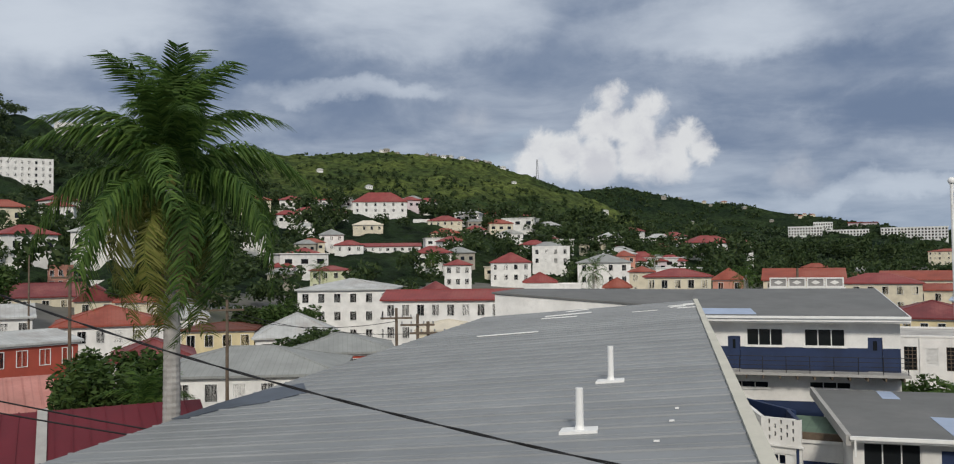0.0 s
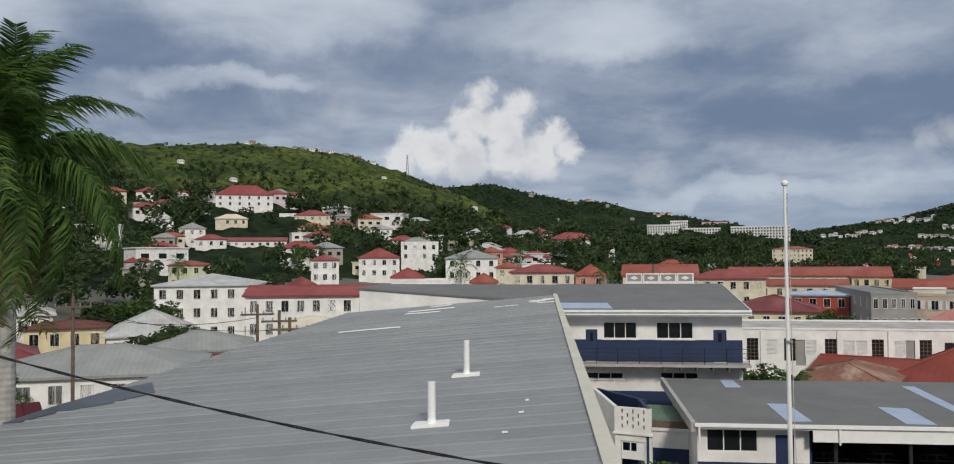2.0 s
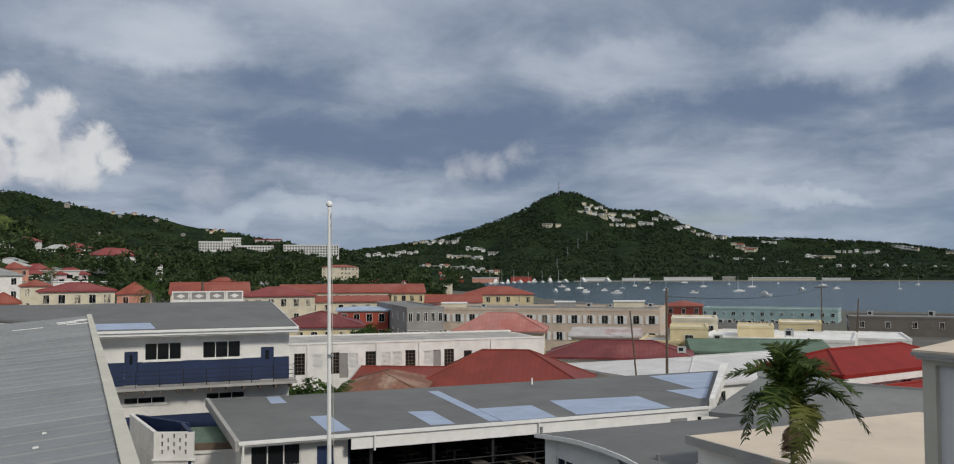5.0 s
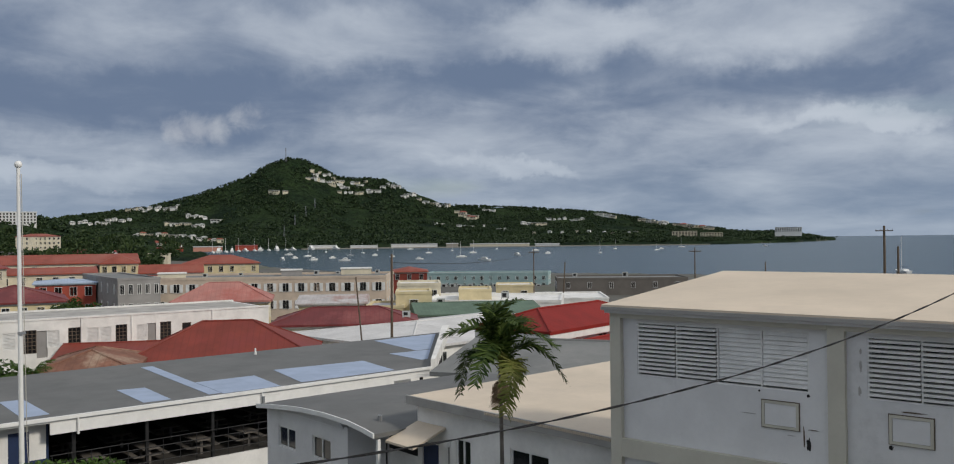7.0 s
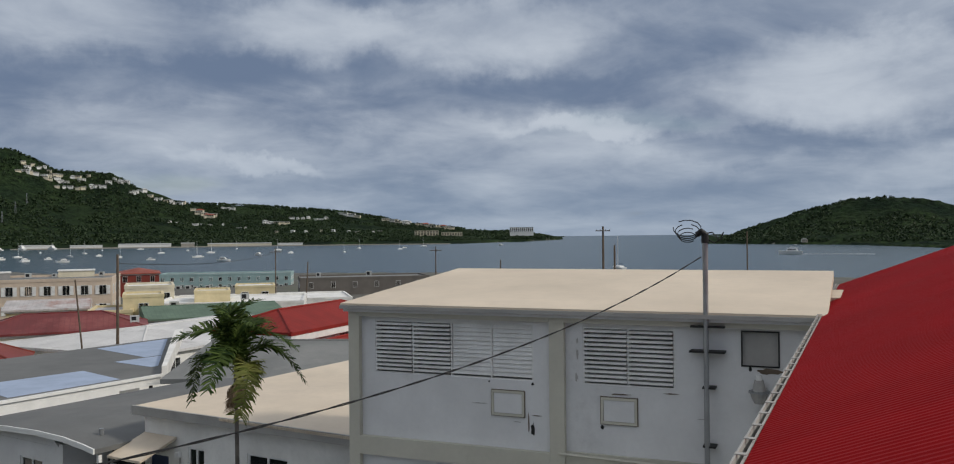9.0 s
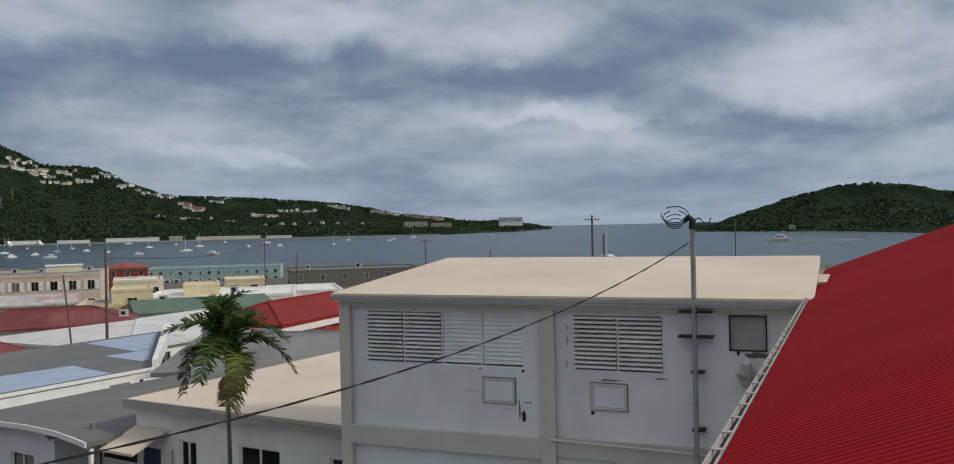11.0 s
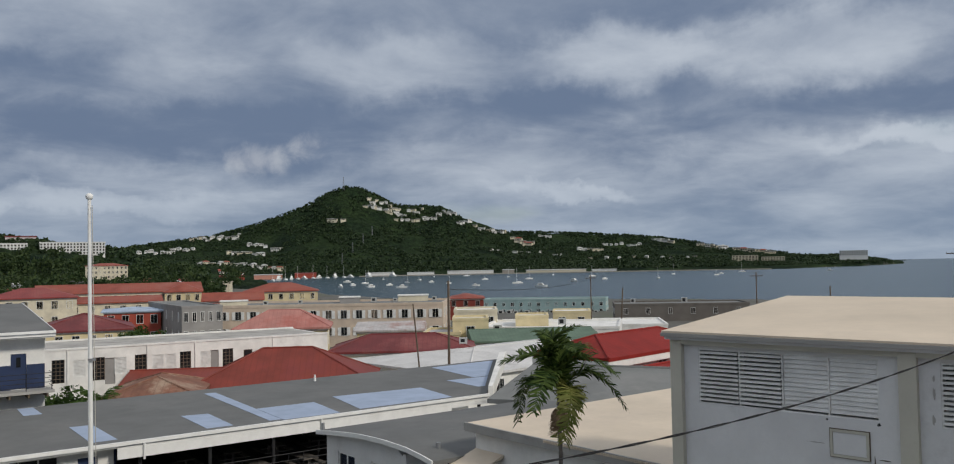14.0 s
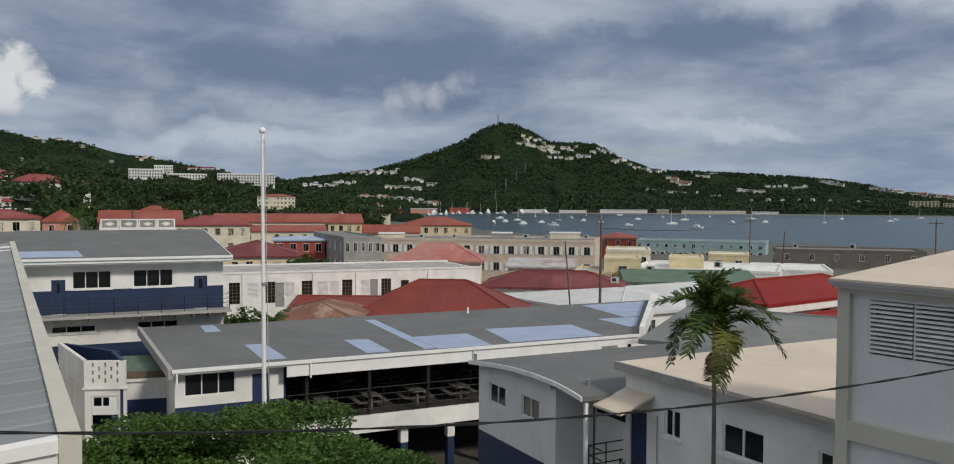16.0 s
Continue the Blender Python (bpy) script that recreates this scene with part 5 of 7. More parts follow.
for x0, x1, z0, z1 in ww:
    wf = part("window", pierced(x0, x1, z0, z1, 0.04, 0.12, [(x0 + 0.06, (x0 + x1) / 2 - 0.03, z0 + 0.06, z1 - 0.06), ((x0 + x1) / 2 + 0.03, x1 - 0.06, z0 + 0.06, z1 - 0.06)]), "frame", wing)
    part("pane", boxes((x0 + 0.04, x1 - 0.04, 0.075, 0.09, z0 + 0.04, z1 - 0.04)), "glass", wf)
    part("sill", boxes((x0 - 0.1, x1 + 0.1, -0.06, 0.04, z0 - 0.09, z0 - 0.004)), "frame", wf)
dr = part("door", boxes((wd[0], wd[1], 0.06, 0.11, wd[2], wd[3])), "navy", wing)
bm = bmesh.new()
solid(bm, [(0.0, -1.25, -6.12), (1.35, -1.25, -6.12), (1.35, -0.01, -5.72), (0.0, -0.01, -5.72)], [(0.0, -1.25, -6.05), (1.35, -1.25, -6.05), (1.35, -0.01, -5.65), (0.0, -0.01, -5.65)])
part("awning", bm, "roofcream", wing, "small sloping cream awning over the door")
part("landing", boxes((-0.1, 1.5, -1.4, -0.003, -8.5, -8.32)), "concrete", wing)
for x in (-0.05, 1.45):
    for y in (-1.35, -0.7):
        part("rail_post", tube(bmesh.new(), [(x, y, -8.32), (x, y, -7.3)], 0.025, 6), "black", wing)
part("awning_post", tube(bmesh.new(), [(0.03, -1.22, -8.32), (0.03, -1.22, -6.1)], 0.03, 6), "black", wing)
for z in (-7.3, -7.6, -7.9, -8.15):
    part("rail", tube(bmesh.new(), [(-0.05, -0.05, z), (-0.05, -1.35, z), (0.6, -1.35, z)], 0.02, 6), "black", wing)
    part("rail", tube(bmesh.new(), [(1.45, -1.35, z), (3.0, -1.35, z - 1.1)], 0.02, 6), "black", wing)
for k in range(8):
    part("step", boxes((1.52 + k * 0.27, 1.82 + k * 0.27, -1.4, -0.1, -8.68 - k * 0.18, -8.52 - k * 0.18)), "concrete", wing)
part("wall_lamp", boxes((1.42, 1.55, -0.16, -0.01, -6.2, -6.05)), "white paint", wing)
part("conduit", tube(bmesh.new(), [(1.5, -0.03, -6.2), (1.5, -0.03, -8.3)], 0.02, 5), "concrete", wing)

# ---- louvred concrete building with the cream roof ----
H = place(11.1, 14.2, 0, 160)
shed = thing("louvred_building", H, "pale grey concrete building with white louvres and a cream roof", "building")
hg = ground_at(15, 10) - 0.5
top = -1.53
lv = [(0.55, 3.88, -2.74, -1.69), (4.82, 6.46, -2.73, -1.69)]
hatch = [(7.57, 8.15, -2.25, -1.68)]
part("wall", pierced(0.0, 8.8, hg, top, 0.12, 0.34, lv + hatch), "wallgrey", shed)
panels("wall", "wallgrey", shed, (0.0, 0.22, 0.34, 5.5, hg, top), (8.58, 8.8, 0.34, 5.5, hg, top), (0.22, 8.58, 5.3, 5.5, hg, -1.15))
for x0, x1 in ((0.0, 0.24), (4.22, 4.5)):
    part("pilaster", boxes((x0, x1, 0.0, 0.117, hg, top)), "trimcream", shed)
part("floor_band", boxes((0.243, 4.217, 0.0, 0.117, -4.36, -4.0)), "trimcream", shed)
part("floor_band", boxes((4.503, 8.8, 0.06, 0.117, -4.3, -3.95)), "trimcream", shed)
part("top_band", boxes((0.243, 4.217, 0.0, 0.117, -1.62, top)), "trimcream", shed)
part("top_band", boxes((4.503, 8.8, 0.0, 0.117, -1.62, top)), "trimcream", shed)
part("eave_course", boxes((-0.06, 8.9, -0.1, 0.3, top + 0.004, -1.47)), "wallgrey", shed)
part("eave_slab", boxes((-0.1, 8.92, -0.18, 0.3, -1.467, -1.4)), "concrete", shed)
bm = bmesh.new()
solid(bm, [(-0.1, -0.14, -1.397), (8.9, -0.14, -1.397), (8.95, 5.6, -1.1), (-0.1, 5.6, -1.1)], [(-0.1, -0.14, -1.36), (8.9, -0.14, -1.36), (8.95, 5.6, -0.90), (-0.1, 5.6, -0.90)])
part("roof", bm, "roofcream", shed)
for (x0, x1, z0, z1), cols, open_ in ((lv[0], 4, (1, 1, 0, 0)), (lv[1], 2, (1, 1))):
    lf = part("louvre_frame", pierced(x0, x1, z0, z1, 0.13, 0.3, [(x0 + 0.03 + (x1 - x0 - 0.03) * k / cols, x0 + (x1 - x0 - 0.03) * (k + 1) / cols, z0 + 0.03, z1 - 0.03) for k in range(cols)]), "frame", shed)
    # near-black board paints the unlit room behind the blades
    part("louvre_back", boxes((x0, x1, 0.305, 0.335, z0, z1)), "room shade", lf)
    nb = 12
    for k in range(cols):
        a, b = x0 + 0.035 + (x1 - x0 - 0.03) * k / cols, x0 - 0.005 + (x1 - x0 - 0.03) * (k + 1) / cols
        for j in range(nb):
            z = z0 + 0.05 + (z1 - z0 - 0.08) * (j + 0.2) / nb
            bm = bmesh.new()
            if open_[k]:
                solid(bm, [(a, 0.09, z), (b, 0.09, z), (b, 0.2, z + 0.03), (a, 0.2, z + 0.03)], [(a, 0.09, z + 0.042), (b, 0.09, z + 0.042), (b, 0.2, z + 0.05), (a, 0.2, z + 0.05)])
            else:
                solid(bm, [(a, 0.15, z - 0.004), (b, 0.15, z - 0.004), (b, 0.18, z + 0.085), (a, 0.18, z + 0.085)], [(a, 0.142, z), (b, 0.142, z), (b, 0.172, z + 0.088), (a, 0.172, z + 0.088)])
            part("louvre_blade", bm, "frame", lf)
for x, z in ((3.05, -3.4), (5.15, -3.4)):
    pl = part("blanking_panel", boxes((x + 0.05, x + 0.6, 0.095, 0.118, z + 0.05, z + 0.42)), "wallgrey", shed, "patched opening with a chipped frame")
    part("panel_frame", pierced(x, x + 0.65, z, z + 0.47, 0.085, 0.1195, [(x + 0.045, x + 0.605, z + 0.045, z + 0.425)]), "trimcream", pl)
    part("chipped_edge", pierced(x - 0.014, x + 0.664, z - 0.012, z + 0.484, 0.1, 0.1185, [(x + 0.002, x + 0.648, z + 0.004, z + 0.468)]), "old wood", pl)
x0, x1, z0, z1 = hatch[0]
part("hatch", boxes((x0, x1, 0.17, 0.21, z0, z1)), "concrete", shed)
part("hatch_frame", pierced(x0 - 0.015, x1 + 0.015, z0 - 0.015, z1 + 0.015, 0.1, 0.13, [(x0 + 0.008, x1 - 0.008, z0 + 0.008, z1 - 0.008)]), "black", shed)

# service mast on the wall
mast = thing("service_mast", H @ Matrix.Translation((7.02, -0.12, 0)), "grey steel service mast with a weatherhead and coiled wires", "service mast")
part("pipe", tube(bmesh.new(), [(0, 0, -6.5), (0, 0, -0.2)], 0.045, 10), "steel", mast)
for z, a, b in ((-1.6, -0.26, 0.3), (-2.02, -0.28, 0.3), (-2.62, -0.07, 0.14), (-3.6, -0.07, 0.14)):
    part("bracket", boxes((a, b, -0.03, 0.22, z - 0.014, z + 0.014)), "black", mast)
bm = bmesh.new()
tube(bm, [(0, 0, -0.2), (0, 0, -0.05), (-0.05, -0.02, 0.0), (-0.13, -0.02, -0.06)], 0.065, 10, 0.05)
part("weatherhead", bm, "black", mast)
bm = bmesh.new()
for k in range(4):
    r = 0.14 + 0.03 * k
    tube(bm, [(-0.28 + r * math.cos(a * 0.5 + k), -0.02 - 0.02 * k, -0.1 + 0.6 * r * math.sin(a * 0.5 + k) + 0.05 * k) for a in range(12)], 0.009, 5)
tube(bm, [(-0.05, 0, -0.06), (0.12, 0, -0.02), (0.24, 0, -0.16), (0.3, 0, -0.02)], 0.012, 5)
tube(bm, [(-0.02, 0, -0.1), (0.15, 0, -0.2), (0.27, 0, -0.12)], 0.012, 5)
part("wire_coil", bm, "black", mast)

# ---- the red corrugated roof beside the lookout ----
R_ = place(4.46, 2.62, 0, 71.5)
redb = thing("house", R_, "house under a bright red corrugated metal roof with a pale gutter", "house")
PITCH = math.tan(radians(21))
rg = ground_at(10, 0) - 0.5
part("wall", boxes((-1.7, 18.4, -8.6, -0.35, rg, -1.6)), "white", redb)
n = 0
for i in range(-2, 18):
    x0 = i * 1.04
    bm = bmesh.new()
    prof = []
    for k in range(14):
        prof += [(x0 + k * 0.0743, 0.0), (x0 + k * 0.0743 + 0.022, 0.011), (x0 + k * 0.0743 + 0.05, 0.011)]
    prof.append((x0 + 1.04, 0.0))
    def rz(y, z):
        return -1.36 + (-y) * PITCH + z
    a = [bm.verts.new((x, 0.06, rz(0.06, z))) for x, z in prof]
    b = [bm.verts.new((x, -4.5, rz(-4.5, z))) for x, z in prof]
    a2 = [bm.verts.new((x, 0.06, rz(0.06, -0.03))) for x in (x0, x0 + 1.04)]
    for k in range(len(prof) - 1):
        bm.faces.new((a[k], b[k], b[k + 1], a[k + 1]))
    bm.faces.new((a2[0], *a, a2[1]))
    bmesh.ops.recalc_face_normals(bm, faces=bm.faces)
    part("roof_sheet", bm, "redmetal", redb)
bm = bmesh.new()
solid(bm, [(-2.08, -9.0, rz(0, -.2)), (18.7, -9.0, rz(0, -.2)), (18.7, 0.0, rz(0, -.2)), (-2.08, 0.0, rz(0, -.2))][::-1], [(-2.08, -4.5, rz(-4.5, -.03)), (18.7, -4.5, rz(-4.5, -.03)), (18.7, 0.0, rz(0, -.03)), (-2.08, 0.0, rz(0, -.03))][::-1])
part("roof_body", bm, "redmetal", redb)
panels("gutter", "concrete", redb, (-2.2, 18.8, 0.065, 0.08, -1.46, -1.37), (-2.2, 18.8, 0.08, 0.115, -1.46, -1.445), (-2.2, 18.8, 0.115, 0.128, -1.46, -1.35))
for i in range(-5, 44):
    part("gutter_strap", boxes((i * 0.42, i * 0.42 + 0.05, 0.055, 0.128, -1.348, -1.342)), "concrete", redb)

# ---- flagpole ----
fp = bearing(2.14, 31.5)
fz = ground_at(fp.x, fp.y)
flag = thing("flagpole", Matrix.Translation((fp.x, fp.y, fz)), "white painted flagpole with a ball top and halyard", "flagpole")
part("pole", tube(bmesh.new(), [(0.0, 0, -0.1), (-0.03, 0, 8), (-0.06, 0, 2.4 - fz)], 0.1, 12, 0.055), "white paint", flag)
bm = bmesh.new()
bmesh.ops.create_uvsphere(bm, u_segments=16, v_segments=10, radius=0.12)
o = part("ball", bm, "white paint", flag, smooth=True)
o.location = (-0.06, 0, 2.5 - fz)
part("halyard", tube(bmesh.new(), [(0.02, -0.1, 2.2 - fz), (0.12, -0.12, 7.5), (0.45, -0.12, 1.2)], 0.012, 5), "rope", flag)
part("cleat", boxes((-0.12, 0.12, -0.14, -0.09, 10.9, 10.98)), "steel", flag)


# ---- overhead wires and poles ----
def wire(name, label, pts, r=0.02, sag=0.0, n=24):
    a, b = Vector(pts[0]), Vector(pts[-1])
    ps = [a.lerp(b, k / n) - Vector((0, 0, sag * 4 * (k / n) * (1 - k / n))) for k in range(n + 1)]
    ob = new(name, finish(tube(bmesh.new(), ps, r, 5), name, "black"))
    return tagged(ob, label, "cable", "overhead wires")


mt = H @ Vector((6.95, -0.12, 0))
far_end = bearing(-70, 15)
service = thing("cable", Matrix.Translation((0, 0, 0)), "black twisted service cable sagging from the mast", "cable", "overhead wires")
for turn_ in (0.0, math.pi):
    ps = []
    for k in range(321):
        q = k / 320
        f = mt.lerp(far_end, q)
        a_ = turn_ + k * 0.55
        ps.append((f.x, f.y + 0.006 * math.cos(a_), -0.431 - 6.493 * q + 8.971 * q * q + 0.006 * math.sin(a_)))
    part("strand", tube(bmesh.new(), ps, 0.006, 5), "black", service)
wire("cable", "black overhead cable over the maroon roof", [bearing(-66, 26, -1.6), bearing(-44, 26, -4.75)], 0.022, 0.1)
wire("cable", "black overhead cable over the maroon roof", [bearing(-66, 26, -2.0), bearing(-44, 26, -4.95)], 0.022, 0.1)
wire("cable", "black overhead cable over the maroon roof", [bearing(-66, 24, -4.4), bearing(-48, 24, -4.6)], 0.018, 0.1)
wire("cable", "thin overhead cable above the town", [bearing(-51.9, 62, -0.7), bearing(-42.8, 60, -2.9)], 0.02, 0.5)
wire("cable", "thin overhead cable above the town", [bearing(-42.8, 60, -2.9), bearing(-29.9, 52, -4.1)], 0.02, 0.6)
wire("cable", "thin overhead cable above the town", [bearing(-42.8, 60, -3.3), bearing(-32.0, 60, -3.9)], 0.02, 0.6)
wire("cable", "thin overhead cable above the town", [bearing(-29.9, 52, -4.1), bearing(-24, 75, -5.0)], 0.02, 0.4)
wire("cable", "thin overhead cable above the harbour roofs", [bearing(23.9, 72, -2.0), bearing(33.45, 170, -3.2)], 0.03, 0.8)


def utility_pole(az, d, top, label="weathered wooden utility pole with a crossarm", lean=0.0, arm=True, mat="old wood", r=0.14):
    p = bearing(az, d)
    z = ground_at(p.x, p.y)
    t = thing("utility_pole", place(p.x, p.y, z, az + 90), label, "utility pole", "utility poles")
    h = top - z
    part("pole", tube(bmesh.new(), [(0, 0, -0.3), (lean * 0.5, 0, h / 2), (lean, 0, h)], r, 10, r * 0.7), mat, t)
    if arm:
        part("crossarm", boxes((lean - 1.1, lean + 1.1, -0.22, -0.12, h - 0.75, h - 0.62)), mat, t)
        for k in (-1, -0.4, 0.4, 1):
            part("insulator", tube(bmesh.new(), [(lean + k, -0.17, h - 0.62), (lean + k, -0.17, h - 0.45)], 0.045, 8), "steel", t)
    return t


for args in ((-51.9, 62, 0.1), (-42.8, 60, -2.2), (-29.9, 52, -3.4), (-30.6, 56, -3.2), (-32.0, 60, -3.0)):
    utility_pole(*args)
utility_pole(23.9, 72, -1.3, "tall leaning weathered wooden pole", 0.1, False)
utility_pole(22.4, 66, -2.9, "thin leaning wooden pole", -0.9, False, r=0.08)
utility_pole(33.45, 170, -2.4, "tall dark wooden pole by the harbour", 0.0, True)
utility_pole(35.3, 150, -4.5, "dark wooden pole by the harbour", 0.6, False)
utility_pole(43.96, 160, -2.3, "dark wooden pole with a crossarm", 0, True)
utility_pole(-6.2, 110, -1.0, "tall dark pole among the red roofs", 0, False, r=0.2)
utility_pole(-54.3, 120, 1.6, "weathered wooden pole on the slope", 0, False)
utility_pole(55.86, 130, -1.9, "dark wooden pole by the harbour", 0, False, r=0.2)
utility_pole(64.25, 120, -0.05, "slim dark pole by the harbour", 0, False, r=0.12)
utility_pole(48.3, 160, -4.9, "short dark pole by the harbour", 0, False, r=0.16)
utility_pole(55.12, 130, 0.95, "dark wooden pole by the harbour", 0, True, r=0.22)
utility_pole(69.6, 34, -2.0, "short dark pole behind the roof", 0, True, r=0.09)


# ---- trees ----
def leaf_cloud(bm, centre, rx, rz, n, size):
    for _ in range(n):
        d = Vector((random.gauss(0, 1), random.gauss(0, 1), random.gauss(0, 1))).normalized()
        k = random.random() ** 0.4
        p = Vector(centre) + Vector((d.x * rx * k, d.y * rx * k, d.z * rz * k))
        a = Vector((random.gauss(0, 1), random.gauss(0, 1), random.gauss(0, 0.5))).normalized()
        b = a.cross(Vector((random.gauss(0, 1), random.gauss(0, 1), random.gauss(0, 1)))).normalized()
        s = size * random.uniform(0.6, 1.3)
        v = [bm.verts.new(p + q) for q in (-a * s, b * s * 0.45, a * s, -b * s * 0.45)]
        bm.faces.new(v)


def tree_meshes(h, r, leaves, size, mat, seed, flat=0.6, clumps=26, lump=1.0):
    random.seed(seed)
    bt = bmesh.new()
    tube(bt, [(0, 0, -0.4), (0.1, 0, h * 0.25), (0.0, 0.1, h * 0.5)], 0.05 * h * 0.5, 8, 0.02 * h)
    bc = bmesh.new()
    for k in range(clumps):
        a, q = random.uniform(0, math.tau), random.random() ** 0.5
        p = Vector((math.cos(a) * r * q * 0.85, math.sin(a) * r * q * 0.85, h * 0.62 + random.uniform(-0.28, 0.34) * h * flat * (1.1 - q * 0.6)))
        if k < 9:
            tube(bt, [(0, 0.05, h * random.uniform(0.3, 0.48)), p * 0.6 + Vector((0, 0, h * 0.18)), p], 0.012 * h, 5, 0.004 * h)
        leaf_cloud(bc, p, r * random.uniform(0.24, 0.42) * lump, h * flat * random.uniform(0.13, 0.22) * lump, leaves // clumps, size)
    return finish(bt, "trunk", "bark"), finish(bc, "crown", mat)


TREES = [tree_meshes(8, 4.2, 5200, 0.26, "leaf", 3), tree_meshes(7, 3.6, 4600, 0.26, "leaf dark", 4), tree_meshes(9, 4.0, 5200, 0.28, "leaf", 5, 0.8)]


def tree(x, y, kind=0, scale=1.0, label="leafy green broadleaf tree", z=None, meshes=None):
    t = thing("tree", Matrix.Translation((x, y, (ground_at(x, y) if z is None else z) - 0.2)) @ pose(0, 0, 0, 0, 0, random.uniform(0, 360)) @ Matrix.Scale(scale, 4), label, "tree", "trees")
    a, b = meshes or TREES[kind]
    part("trunk", a, "", t)
    part("crown", b, "", t)
    return t


random.seed(11)
big = tree_meshes(9.3, 6.0, 90000, 0.085, "leaf light", 8, 0.5, 90, 0.55)
p = bearing(0.6, 27.0)
tree(p.x, p.y, meshes=big, label="spreading feathery-leaved tree in the courtyard")
p = bearing(-49.5, 47)
tree(p.x, p.y, meshes=tree_meshes(11.0, 3.4, 14000, 0.2, "leaf", 9, 0.75), label="dense dark green tree beside the roofs", z=-13.6)
for az, d, k, s in ((-37.5, 100, 1, 1.15), (-35.5, 62, 0, 0.7), (-41.5, 130, 1, 1.2), (-39, 125, 2, 1.1), (-34.2, 112, 0, 0.7), (4.6, 124, 2, 0.8), (6.0, 130, 1, 0.8), (0.4, 62, 2, 0.75), (-1.0, 63, 0, 0.7),
                    (-8.0, 160, 1, 1.1), (-10.2, 150, 0, 1.2), (1.0, 175, 1, 0.9), (15.6, 236, 1, 1.2), (-12.0, 240, 1, 1.2), (-5.0, 300, 2, 1.4), (-48, 150, 0, 1.3), (-44, 170, 1, 1.4), (-57, 140, 2, 1.3)):
    p = bearing(az, d)
    tree(p.x, p.y, k, s)


# woods on the slopes, past counting
def woods(n, az0, az1, d0, d1, seed, keep, size=(2.2, 4.2)):
    rng = np.random.RandomState(seed)
    base = bmesh.new()
    random.seed(seed)
    for k in range(9):
        a, q = random.uniform(0, math.tau), random.random() ** 0.5
        leaf_cloud(base, (math.cos(a) * q * 0.8, math.sin(a) * q * 0.8, 0.9 + random.uniform(-0.5, 0.5)), 0.42, 0.36, 26, 0.17)
    base.verts.ensure_lookup_table()
    vs = np.array([v.co[:] for v in base.verts])
    fs = np.array([[v.index for v in f.verts] for f in base.faces])
    base.verts.index_update()
    fs = np.array([[v.index for v in f.verts] for f in base.faces])
    base.free()
    V, Fc = [], []
    m = 0
    while m < n:
        az = rng.uniform(az0, az1)
        d = math.sqrt(rng.uniform(d0 ** 2, d1 ** 2))
        p = bearing(az, d)
        z = terrain(p.x, p.y)[0]
        m += 1
        if not keep(az, d, float(z)) or any(a - 0.2 < az < b + 0.2 and e - 45 < d < e + 16 for a, b, e in STANDS):
            continue
        s = rng.uniform(*size) * (1 + d / 900)
        a = rng.uniform(0, math.tau)
        rot = np.array([[math.cos(a), -math.sin(a), 0], [math.sin(a), math.cos(a), 0], [0, 0, rng.uniform(0.9, 1.5)]])
        Fc.append(fs + len(V) * len(vs))
        V.append(vs @ rot.T * s + np.array([p.x, p.y, float(z) + s * 0.1]))
    me = bpy.data.meshes.new("woods")
    me.from_pydata(np.concatenate(V).tolist(), [], np.concatenate(Fc).tolist())
    me.materials.append(M["leaf woods"])
    return tagged(new("woods", me), "dark green tropical woods between the hillside houses", "trees", kind="stuff")


woods(900, -62, -8, 150, 640, 21, lambda az, d, z: z > -11.5)
woods(420, -30, 10, 330, 900, 22, lambda az, d, z: True, (2.5, 5))


woods(700, -62, -14, 640, 1380, 23, lambda az, d, z: True, (1.3, 2.4))


